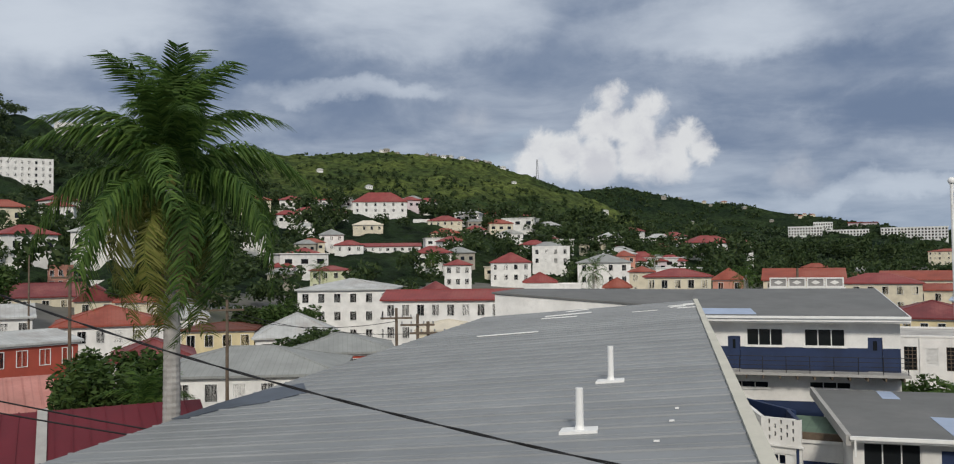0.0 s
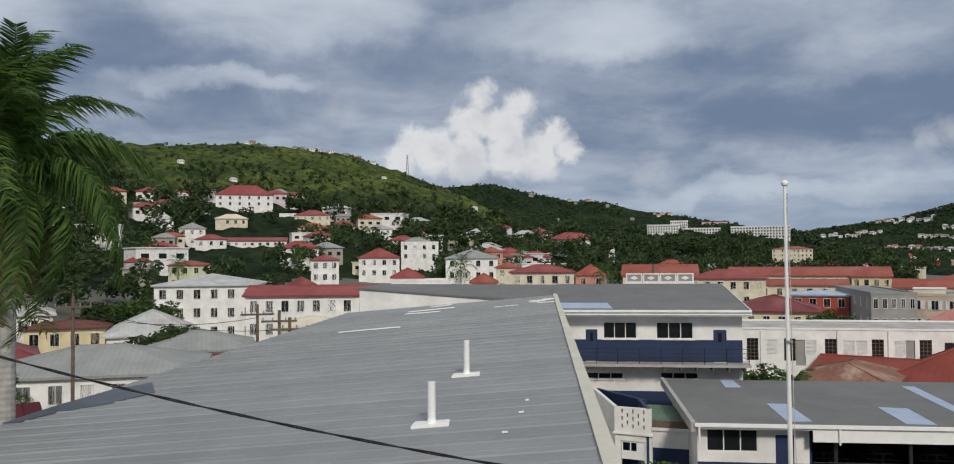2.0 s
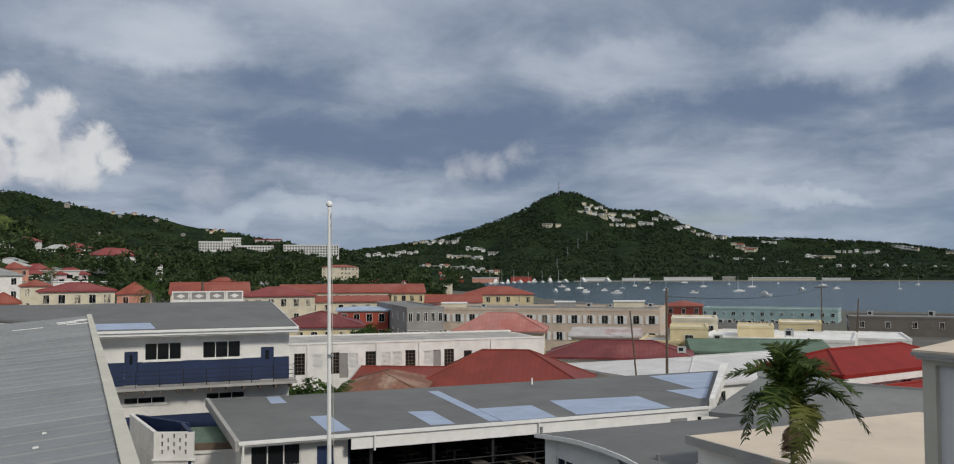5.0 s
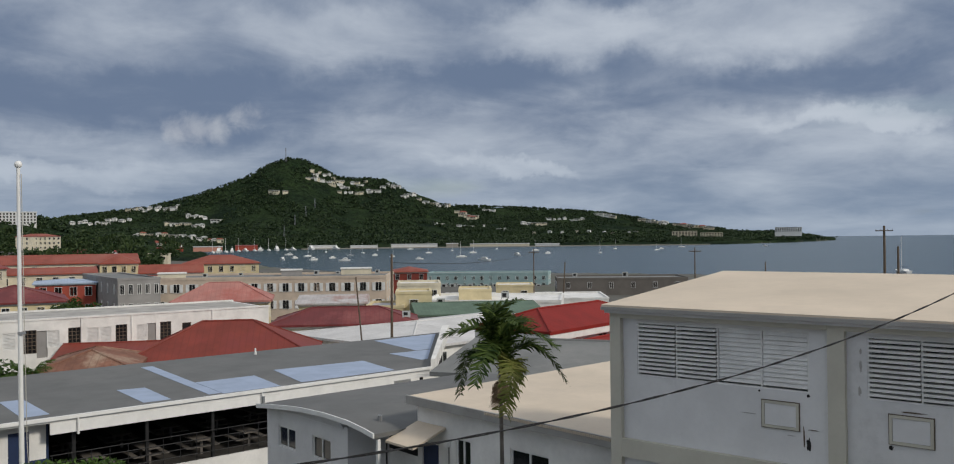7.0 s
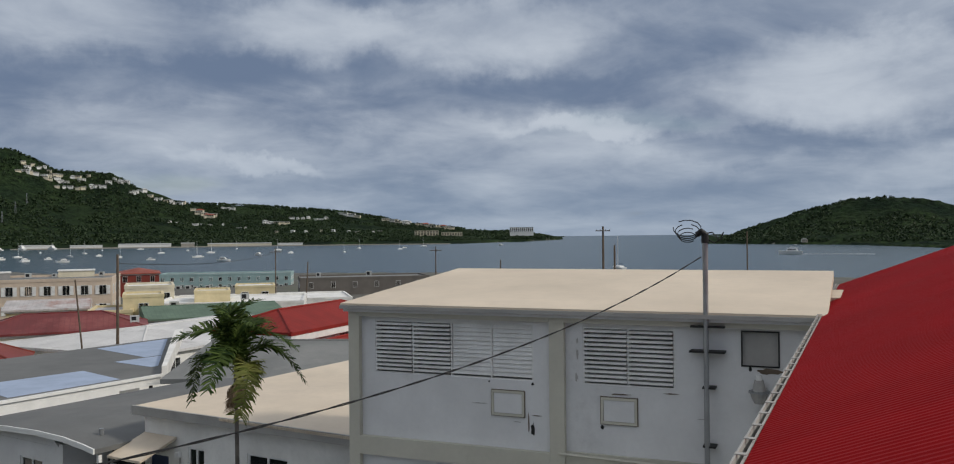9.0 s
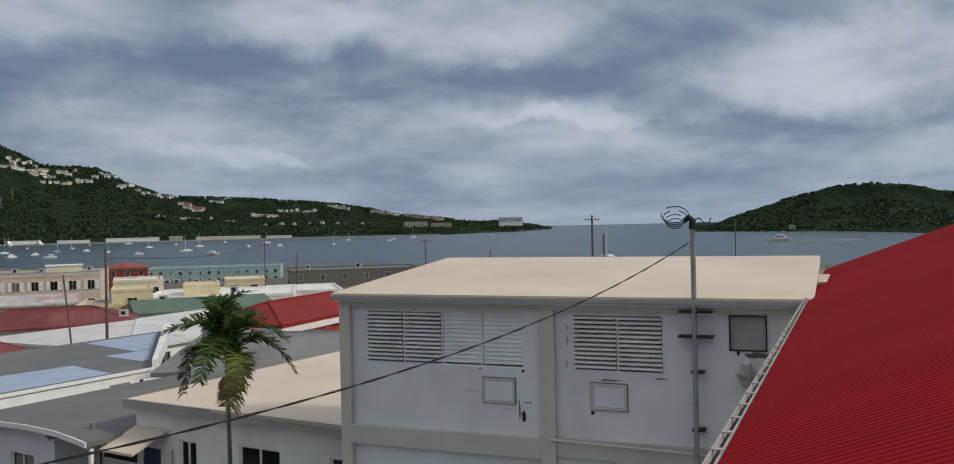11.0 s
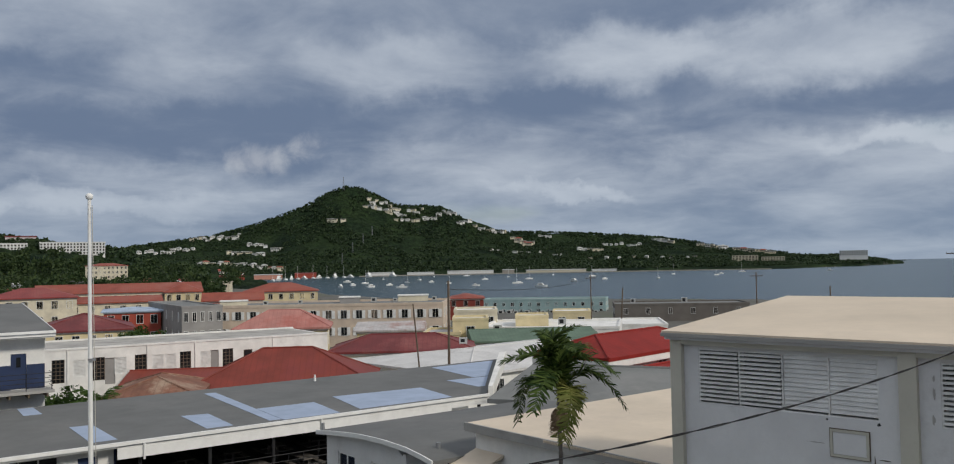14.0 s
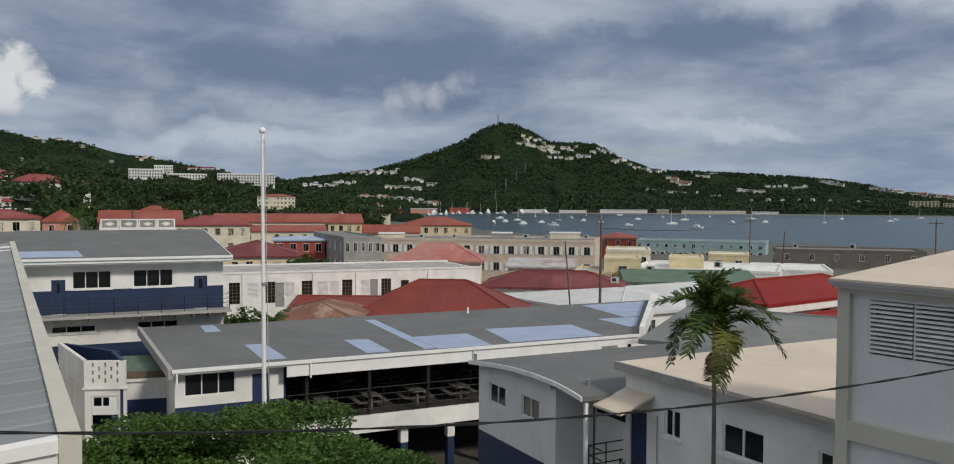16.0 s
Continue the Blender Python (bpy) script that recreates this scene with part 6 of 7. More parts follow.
# single crowns on the far hills, past counting
def far_woods(n, az0, az1, d0, d1, seed, lo, size, leaf_="leaf far"):
    rng_ = np.random.RandomState(seed)
    az, d = rng_.uniform(az0, az1, n), np.sqrt(rng_.uniform(d0 ** 2, d1 ** 2, n))
    x, y = d * np.sin(np.radians(az)), d * np.cos(np.radians(az))
    z = terrain(x, y)[0]
    ok = (z > lo) & (vnoise(x / 60.0, y / 60.0, seed) > 0.3)
    x, y, z = x[ok], y[ok], z[ok]
    m, blades = len(x), 13
    s_ = rng_.uniform(size[0], size[1], m)
    # each crown is a tuft of tilted diamond sprays
    dirs = rng_.normal(size=(m, blades, 3))
    dirs /= np.linalg.norm(dirs, axis=2, keepdims=True)
    c = np.stack([x, y, z + s_ * 0.5], -1)[:, None, :] + dirs * s_[:, None, None] * np.array([0.62, 0.62, 0.5])
    a = rng_.normal(size=(m, blades, 3))
    a /= np.linalg.norm(a, axis=2, keepdims=True)
    b = np.cross(a, dirs)
    b /= np.linalg.norm(b, axis=2, keepdims=True) + 1e-6
    r = (s_[:, None] * rng_.uniform(0.35, 0.6, (m, blades)))[..., None]
    v = np.stack([c - a * r, c + b * r * 0.7, c + a * r, c - b * r * 0.7], 2).reshape(-1, 3)
    me_ = bpy.data.meshes.new("woods")
    nq = m * blades
    me_.vertices.add(nq * 4)
    me_.vertices.foreach_set("co", v.ravel())
    me_.loops.add(nq * 4)
    me_.loops.foreach_set("vertex_index", np.arange(nq * 4))
    me_.polygons.add(nq)
    me_.polygons.foreach_set("loop_start", np.arange(0, nq * 4, 4))
    me_.update(calc_edges=True)
    me_.materials.append(M[leaf_])
    tagged(new("woods", me_), "dark green tree cover on the far hillside", "trees", kind="stuff")


far_woods(16000, 2, 52, 1620, 2400, 31, SEA + 4, (3.0, 5.5))
far_woods(4000, 62, 84, 1150, 1560, 32, SEA + 3, (2.2, 4.0))
far_woods(2600, -60, -8, 500, 1540, 33, 2.0, (2.2, 4.2), "leaf woods")
far_woods(3500, -20, 6, 1700, 2750, 34, 10.0, (4.0, 7.0), "leaf woods")
far_woods(3500, -15, 7, 600, 1160, 35, -12.0, (2.6, 4.6))


# ---- palms ----
def frond(length, droop, width, leaflets, blade=1.3, hang_=(0.45, 1.0), lift=0.42):
    """One feathered frond along +x, arching and drooping."""
    bm = bmesh.new()
    n = 16
    spine = []
    for i in range(n + 1):
        s = i / n
        spine.append(Vector((length * (s - 0.10 * droop * s * s * s), 0, length * (lift * s - (lift + 0.5 * droop) * s * s * s * 0.95))))
    tube(bm, spine, 0.006 * length + 0.006, 4, 0.006)
    for i in range(leaflets):
        s = 0.12 + 0.88 * i / leaflets
        k = min(n - 1, int(s * n))
        p = spine[k].lerp(spine[k + 1], s * n - k)
        tdir = (spine[k + 1] - spine[k]).normalized()
        L = width * (0.35 + 0.65 * math.sin(math.pi * min(1, s * 0.84 + 0.12))) * random.uniform(0.85, 1.1)
        for side in (-1, 1):
            out = (Vector((0, side, 0)) * random.uniform(0.6, 0.95) + tdir * random.uniform(0.4, 0.8) + Vector((0, 0, random.uniform(-0.35, 0.5)))).normalized()
            fall = Vector((0, 0, -1)) * L * random.uniform(*hang_)
            m1, m2, tip = p + out * L * 0.4 + fall * 0.06, p + out * L * 0.72 + fall * 0.38, p + out * L * 0.85 + fall
            w = tdir * 0.02 * blade * (0.5 + length / 6)
            v = [bm.verts.new(q) for q in (p - w * 0.6, p + w * 0.6, m1 + w * 1.1, m2 + w * 0.9, tip, m2 - w * 0.9, m1 - w * 1.1)]
            bm.faces.new((v[0], v[1], v[2], v[6]))
            bm.faces.new((v[6], v[2], v[3], v[5]))
            bm.faces.new((v[5], v[3], v[4]))
    return bm


def palm(az, d, crown_z, length, trunk_r, count, label, seed, shaft=True, ring=0.2, up=0.5, width=0.75, dry=4, leaflets=46, base_z=None, blade=1.3, curve=1.1, low=62, bark="palm trunk", skirt=0.75, fall=(0.45, 1.0), lift=0.42, green="frond"):
    random.seed(seed)
    p = bearing(az, d)
    z0 = min(ground_at(p.x, p.y), crown_z - 3.0) if base_z is None else base_z
    h = crown_z - z0
    t = thing("palm_tree", place(p.x, p.y, z0, az + 90), label, "palm tree", "palms")
    bm = bmesh.new()
    n = max(4, int(h / ring) * 2)
    rows = []
    for i in range(n + 1):
        s = i / n
        r = trunk_r * (1.15 - 0.35 * s + 0.12 * math.sin(s * 3.0)) * (1.03 if i % 2 else 0.98)
        rows.append([bm.verts.new((math.cos(k * math.tau / 12) * r + 0.12 * math.sin(s * 2.2), math.sin(k * math.tau / 12) * r, s * h - 0.2 * (1 - s))) for k in range(12)])
    for a, b in zip(rows, rows[1:]):
        for k in range(12):
            bm.faces.new((a[k], a[(k + 1) % 12], b[(k + 1) % 12], b[k]))
    part("trunk", bm, bark, t)
    cx = 0.12 * math.sin(2.2)
    if shaft:
        part("crownshaft", tube(bmesh.new(), [(cx, 0, h - 0.6), (cx, 0, h + 0.3), (cx, 0, h + 0.9)], trunk_r * 0.85, 10, trunk_r * 0.4), "frond old", t)
    kinds = [finish(frond(length * random.uniform(0.9, 1.08), dr, width, leaflets, blade, fall, lift), "frond", green) for dr in (0.3, 0.7, 1.1, 1.5)]
    olds = [finish(frond(length * 0.95, dr, width, leaflets, blade, fall, lift), "frond", "frond old") for dr in (1.2, 1.7)]
    for i in range(count):
        s = i / max(1, count - 1)
        ang = i * 137.5 + random.uniform(-14, 14)
        tilt = up - (s ** curve) * (up + low)
        k = min(3, int(s * 3.2 + random.uniform(0, 0.8)))
        me_ = kinds[k] if s < 0.82 or random.random() < 0.55 else olds[i % 2]
        f = part("frond", me_, "", t)
        f.matrix_local = pose(cx, 0, h + 0.25 - 0.35 * s, 0, 0, ang) @ pose(0, 0, 0, random.uniform(-25, 25), -tilt, 0)
    dm = finish(frond(length * skirt, 1.6, width * 0.6, leaflets // 2), "dry_frond", "dry frond")
    for i in range(dry):
        f = part("dry_frond", dm, "", t)
        f.matrix_local = pose(cx, 0, h - 0.2, 0, 0, i * 360 / max(1, dry) + 50) @ pose(0, 0, 0, 0, random.uniform(62, 80), 0)
    return t


palm(-46.0, 32, 2.75, 4.8, 0.27, 30, "tall royal palm with a pale ringed trunk and drooping fronds", 5, up=86, width=1.0, leaflets=92, dry=7, blade=1.45, curve=1.1, low=60, fall=(0.6, 1.3), lift=0.42)
palm(30.75, 20.5, -3.05, 1.55, 0.05, 12, "slender palm with arching fronds and a dry skirt", 7, up=76, width=0.52, dry=3, ring=0.15, leaflets=84, blade=1.5, low=4, curve=0.9, bark="slim trunk", skirt=0.38, fall=(0.05, 0.3), lift=0.8, green="frond deep")
palm(-47.6, 40, -6.4, 2.4, 0.14, 18, "young coconut palm with yellow-green fronds", 9, up=70, width=0.6, shaft=False, dry=1)
palm(2.2, 55, -8.4, 1.9, 0.1, 16, "small palm beside the terrace roof", 10, up=60, width=0.5, shaft=False, dry=0)
for az, d, cz in ((-19.0, 150, -1.9), (-29.8, 250, 0.9), (-27.5, 330, 8.0), (-9.4, 165, -3.4), (-37.2, 200, -1.4), (-15.0, 260, 1.0)):
    palm(az, d, cz, 3.4, 0.2, 18, "palm standing among the town roofs", int(d), up=60, width=0.7, shaft=False, dry=2, leaflets=26, ring=1.0)


# ---- the long white block with tall glazed openings ----
LB = place(-1.1, 78.0, 0, 84)
block = thing("long_white_building", LB, "long weathered white building with tall block windows and shutters", "building")
bgz = ground_at(10, 80) - 0.5
TALL = [(x, x + 0.95, -9.0, -7.1) for x in (0.55, 3.6, 6.9, 10.6, 14.3)]
SHUT = [(x, x + 0.95, -8.6, -7.2) for x in (2.1, 5.3, 8.3, 9.35, 12.3)]
DOORS = [(4.55, 5.35, -9.4, -7.2), (13.2, 13.95, -9.4, -7.15)]
SMALL = [(16.2, 17.0, -8.2, -7.3), (18.0, 18.6, -7.9, -7.2), (20.9, 21.6, -8.0, -7.3)]
part("wall", pierced(-0.3, 24.3, bgz, -6.35, 0, 0.3, TALL + SHUT + DOORS + SMALL), "white", block)
panels("wall", "white", block, (-0.3, 0.0, 0.3, 10, bgz, -6.35), (24.0, 24.3, 0.3, 10, bgz, -6.35), (0.0, 24.0, 9.7, 10, bgz, -6.35))
panels("parapet", "white", block, (-0.36, 24.36, -0.06, 0.3, -6.346, -6.2), (-0.36, 0.0, 0.3, 10.06, -6.346, -6.2), (0.0, 24.36, 9.7, 10.06, -6.346, -6.2))
part("roof", boxes((0.004, 24.0, 0.304, 9.69, -6.5, -6.34)), "stained sheet", block, "flat roof of stained and flaking sheet")
for x0, x1, z0, z1 in TALL:
    n, m = 3, 6
    holes = [(x0 + 0.04 + (x1 - x0 - 0.04) * i / n, x0 + (x1 - x0 - 0.04) * (i + 1) / n, z0 + 0.04 + (z1 - z0 - 0.04) * j / m, z0 + (z1 - z0 - 0.04) * (j + 1) / m) for i in range(n) for j in range(m)]
    g = part("block_window", pierced(x0, x1, z0, z1, 0.06, 0.16, holes), "old wood", block)
    part("pane", boxes((x0 + 0.02, x1 - 0.02, 0.1, 0.12, z0 + 0.02, z1 - 0.02)), "glass", g)
for x0, x1, z0, z1 in SHUT:
    g = part("shutter", pierced(x0, x1, z0, z1, 0.02, 0.1, [(x0 + 0.07, x1 - 0.07, z0 + 0.07, z1 - 0.07)]), "frame", block)
    for j in range(11):
        z = z0 + 0.08 + (z1 - z0 - 0.16) * j / 11
        part("slat", boxes((x0 + 0.07, x1 - 0.07, 0.045, 0.06, z, z + 0.09)), "frame", g)
for x0, x1, z0, z1 in DOORS:
    part("door", boxes((x0, x1, 0.1, 0.15, z0, z1)), "greywall", block)
for x0, x1, z0, z1 in SMALL:
    g = part("window", pierced(x0, x1, z0, z1, 0.05, 0.14, [(x0 + 0.06, x1 - 0.06, z0 + 0.06, z1 - 0.06)]), "old wood", block)
    part("pane", boxes((x0 + 0.05, x1 - 0.05, 0.09, 0.1, z0 + 0.05, z1 - 0.05)), "glass", g)
for x in (1.7, 7.9, 11.9, 18.9):
    part("downpipe", tube(bmesh.new(), [(x, -0.06, -6.4), (x, -0.06, bgz)], 0.05, 6), "white", block)

# rooftop water tank and parapet screen behind the navy block
t = thing("roof_screen", place(*bearing(-5.7, 67.5).xy, -2.0, 82), "white parapet screen with diamond reliefs", "screen")
for i in range(4):
    x = -2.6 + i * 1.28
    part("screen_panel", pierced(x, x + 1.24, 0, 0.72, 0, 0.15, [(x + 0.1, x + 1.14, 0.1, 0.62)]), "white", t)
    part("panel_back", boxes((x + 0.11, x + 1.13, 0.07, 0.12, 0.101, 0.619)), "greywall", t)
    part("diamond", prism(bmesh.new(), [(x + 0.3, 0.36), (x + 0.62, 0.2), (x + 0.94, 0.36), (x + 0.62, 0.52)], 0.04, 0.065), "white", t)
part("kerb", boxes((-2.7, 2.6, 0.0, 0.2, -1.2, -0.004)), "white", t)

# security lamp on the louvred wall
sl = thing("wall_lamp", H @ Matrix.Translation((7.85, 0.1, -2.75)), "grey security lamp with a cloudy bowl", "lamp")
part("housing", tube(bmesh.new(), [(0, -0.16, 0.1), (0, -0.16, 0.22), (0, -0.16, 0.3)], 0.11, 12, 0.07), "concrete", sl)
part("bowl", tube(bmesh.new(), [(0, -0.16, 0.1), (0, -0.16, 0.0), (0, -0.16, -0.08)], 0.15, 14, 0.08), "concrete", sl)
part("bowl_rim", tube(bmesh.new(), [(0, -0.16, 0.095), (0, -0.16, 0.125)], 0.17, 14), "steel", sl)
part("photocell", tube(bmesh.new(), [(0, -0.16, 0.3), (0, -0.16, 0.38)], 0.05, 10), "white paint", sl)
part("arm", boxes((-0.03, 0.03, -0.16, 0.015, 0.13, 0.19)), "steel", sl)
# cable clipped to the floor band
tagged(new("conduit", finish(tube(bmesh.new(), [H @ Vector((4.4, -0.02, -3.98)), H @ Vector((6.4, -0.02, -4.02)), H @ Vector((8.8, -0.02, -4.08))], 0.025, 6), "conduit", "trimcream")), "cream conduit clipped along the wall", "conduit")
# short pole with clamps behind the shed, wall end beside the red roof
t = thing("wall_stub", H @ Matrix.Translation((8.95, 3.0, 0)), "cream rendered wall end beside the red roof", "wall")
part("pier", boxes((-0.1, 0.3, 0, 2.4, -3.0, -1.3)), "roofcream", t)

# ---- hillside houses in rows and clusters ----
PROTO = []
for wall_, cover_, w_, d_, h_, ro_ in (("white", "palegrey", 13, 9, 6, "hip"), ("white", "red", 12, 9, 6, "hip"), ("cream", "creamroof", 15, 9, 5, "flat"), ("white", "white", 17, 10, 7, "flat"), ("stone", "greyr", 12, 9, 6, "hip"), ("cream", "orange", 14, 10, 6, "hip"), ("pinkw", "red", 11, 8, 5, "hip")):
    t = thing("house", pose(0, -400, -60), {"white": "white", "cream": "cream", "stone": "grey stone", "pinkw": "pale pink"}[wall_] + " house set among trees on the hillside", "house", "houses on the hills")
    part("wall", boxes((-w_ / 2, w_ / 2, -d_ / 2, d_ / 2, -4, h_)), wall_, t)
    if ro_ == "flat":
        part("roof", boxes((-w_ / 2 - 0.4, w_ / 2 + 0.4, -d_ / 2 - 0.4, d_ / 2 + 0.4, h_ + 0.004, h_ + 0.35)), cover_, t)
    else:
        o = part("roof", hip_roof(w_, d_, 2.4, 0.6), cover_, t)
        o.location = (0, 0, h_ + 0.23)
    for i in range(3):
        part("window", boxes((-w_ / 2 + (i + 0.28) * w_ / 3, -w_ / 2 + (i + 0.72) * w_ / 3, -d_ / 2 - 0.05, -d_ / 2 - 0.004, h_ - 3.2, h_ - 1.6)), "glass", t)
    PROTO.append(t)
USED = [False] * len(PROTO)


def settle(az, d, k, scale=1.0, lift=0.0, turn=0.0):
    p = bearing(az, d)
    z = ground_at(p.x, p.y) + lift
    m = place(p.x, p.y, z, az + 90 + turn) @ Matrix.Scale(scale, 4)
    if not USED[k]:
        USED[k] = True
        PROTO[k].matrix_world = m
        return
    c = copy_thing(PROTO[k], m)
    c.matrix_world = m


rng = random.Random(41)
for n, a0, a1, d0, d1, kinds, s0, s1, lift in (
        (76, -40, -13, 220, 500, (0, 1, 1, 2, 3, 5, 6, 4), 0.6, 1.0, 0.5),   # slope over the town
        (9, -57, -41, 180, 480, (0, 1, 2, 3, 5), 0.8, 1.1, 2.0),
        (12, -38, -14, 560, 900, (0, 4, 5, 1), 0.6, 0.85, 0.5),                # upper slope
        (8, -38, -17, 1000, 1440, (0, 4), 0.6, 0.8, 0.0),
        (12, -37, -24, 1490, 1512, (0, 4), 0.5, 0.9, -1.0),                 # main crest
        (10, -17, -4, 2660, 2715, (0, 5, 4), 0.7, 1.2, 0.0),                  # second crest
        (8, -17, -5, 2250, 2600, (0, 4), 0.7, 1.0, 1.0),
        (18, -14, 9, 330, 560, (1, 5, 6, 1, 5, 2), 0.9, 1.5, 0.0),            # red roofs on the flat
        (14, -12, 9, 560, 700, (1, 5, 0, 2), 0.9, 1.3, 0.0),
        (4, 66, 70, 1160, 1190, (0, 4), 0.4, 0.55, 0.5)):
    made, tries = 0, 0
    while made < n and tries < n * 30:
        tries += 1
        az, d = rng.uniform(a0, a1), rng.uniform(d0, d1)
        if any(a - 0.5 < az < b + 0.5 and e - 60 < d < e + 18 for a, b, e in STANDS):
            continue
        made += 1
        settle(az, d, rng.choice(kinds), rng.uniform(s0, s1), lift, rng.uniform(-30, 30))


villas_bm = bmesh.new()


def villa(m_, k):
    """A small villa: walls, an overhanging roof and a dark window strip."""
    w_, d_, h_ = ((7, 5, 5), (6, 5, 5), (8, 5, 5), (10, 5, 4), (6, 5, 6), (8, 5, 6), (6, 4, 5))[k]
    wall_ = 1 if k in (2, 5) else 0
    old = len(villas_bm.verts)
    f0 = set(villas_bm.faces)
    box(villas_bm, -w_, w_, -d_, d_, -8, h_)
    f1 = set(villas_bm.faces)
    if k in (2, 3):
        box(villas_bm, -w_ - 0.8, w_ + 0.8, -d_ - 1.2, d_ + 0.6, h_ + 0.02, h_ + 0.7)
    else:
        solid(villas_bm, [(-w_ - 0.8, -d_ - 0.8, h_ + 0.02), (w_ + 0.8, -d_ - 0.8, h_ + 0.02), (w_ + 0.8, d_ + 0.8, h_ + 0.02), (-w_ - 0.8, d_ + 0.8, h_ + 0.02)], [(-w_ * 0.5, -0.4, h_ + 2.8), (w_ * 0.5, -0.4, h_ + 2.8), (w_ * 0.5, 0.4, h_ + 2.8), (-w_ * 0.5, 0.4, h_ + 2.8)])
    f2 = set(villas_bm.faces)
    for j in range(3):
        x = -w_ * 0.85 + j * w_ * 0.6
        box(villas_bm, x, x + w_ * 0.42, -d_ - 0.1, -d_ - 0.02, h_ - 2.8, h_ - 0.9)
    f3 = set(villas_bm.faces)
    for fs_, mi in ((f1 - f0, wall_), (f2 - f1, 3 if k in (1, 5, 6) else 0 if k == 3 else 2), (f3 - f2, 4)):
        for f in fs_:
            f.material_index = mi
    villas_bm.verts.ensure_lookup_table()
    for v in villas_bm.verts[old:]:
        v.co = m_ @ v.co


# villas in rows along the contours of the hill across the harbour: bearings, distances, number, size
for a0, d0, a1, d1, n, size_, kinds in (
        (18.6, 2308, 20.2, 2336, 6, 0.75, (3, 2, 0)), (18.3, 2266, 20.8, 2326, 8, 0.8, (3, 2, 3)), (19.7, 2280, 22.3, 2320, 9, 0.75, (3, 0, 2)), (20.4, 2266, 23.3, 2280, 8, 0.7, (3, 2, 0)),
        (23.2, 2300, 24.5, 2330, 4, 0.8, (3, 0)), (16.0, 2184, 17.1, 2168, 3, 0.95, (3, 2)), (24.6, 2296, 25.5, 2335, 4, 0.75, (3, 0)), (25.6, 2305, 27.9, 2330, 8, 0.75, (3, 0, 2)),
        (28.3, 2270, 29.7, 2190, 7, 1.1, (2, 5, 2)), (29.9, 2304, 31.0, 2304, 4, 0.7, (3, 0)), (32.6, 2124, 34.3, 2132, 5, 0.8, (0, 2)), (34.4, 2220, 37.0, 2226, 7, 0.7, (3, 0, 4)),
        (37.6, 2312, 39.0, 2302, 6, 0.8, (3, 2)), (40.6, 2290, 42.4, 2300, 7, 1.0, (2, 3, 4)), (42.8, 2290, 45.2, 2280, 8, 1.1, (2, 5, 2)), (7.2, 2345, 10.5, 2274, 12, 0.75, (0, 3, 2)),
        (4.1, 2266, 6.3, 2190, 7, 0.85, (0, 3, 4)), (6.0, 2266, 7.6, 2214, 6, 0.7, (0, 3)), (9.6, 2112, 12.0, 2018, 8, 0.8, (0, 2, 3)), (10.7, 2178, 12.0, 2130, 5, 0.75, (0, 3)),
        (12.5, 2074, 12.7, 2070, 2, 1.0, (3, 3)), (7.6, 2004, 10.5, 1866, 10, 0.75, (0, 2, 5, 3)), (8.6, 1760, 10.4, 1660, 8, 0.9, (5, 6, 1)), (26.5, 2080, 32.0, 2050, 8, 0.55, (3, 0, 4)), (33.0, 1960, 41.0, 1990, 9, 0.6, (0, 4, 2)), (10.4, 1900, 13.0, 1720, 8, 0.7, (0, 3, 5))):
    for k in range(n):
        q = (k + rng.uniform(0.1, 0.9)) / n
        az, d = a0 + (a1 - a0) * q, d0 + (d1 - d0) * q + rng.uniform(-14, 14)
        p = bearing(az, d)
        m_ = place(p.x, p.y, ground_at(p.x, p.y) + 2.5, az + 90 + rng.uniform(-25, 25)) @ Matrix.Scale(size_ * rng.uniform(0.75, 1.2), 4)
        villa(m_, rng.choice(kinds))
vme = bpy.data.meshes.new("villas")
villas_bm.to_mesh(vme)
villas_bm.free()
for key in ("white", "cream", "palegrey", "orange", "glass"):
    vme.materials.append(M[key])
tagged(new("villas", vme), "white and cream villas in rows on the far hillside", "houses", kind="stuff")


# ---- hotel on its hill ----
def slab(az0, az1, d, top, storeys, bays, label, depth=14, wall_="white paint"):
    w = 2 * d * math.tan(radians(az1 - az0) / 2)
    c = bearing((az0 + az1) / 2, d)
    t = thing("hotel_block", place(c.x, c.y, top, (az0 + az1) / 2 + 90), label, "hotel", "hotel blocks on the hill")
    part("wall", pierced(-w / 2, w / 2, -storeys * 3.3 - 10, 0, 0, 0.5, [(-w / 2 + (i + 0.22) * w / bays, -w / 2 + (i + 0.78) * w / bays, -(r + 1) * 3.3 + 0.55, -r * 3.3 - 0.75) for i in range(bays) for r in range(storeys)]), wall_, t)
    # dark colour paints the shade of rooms behind the openings
    part("inner_wall", boxes((-w / 2, w / 2, 1.6, depth, -storeys * 3.3 - 10, -0.1)), "shaded interior", t)
    part("roof", boxes((-w / 2 - 0.5, w / 2 + 0.5, -0.4, depth + 0.4, 0.004, 0.8)), wall_, t)
    for r in range(storeys):
        part("balcony", boxes((-w / 2, w / 2, -0.5, -0.004, -(r + 1) * 3.3 + 0.1, -(r + 1) * 3.3 + 0.5)), wall_, t)
    return t


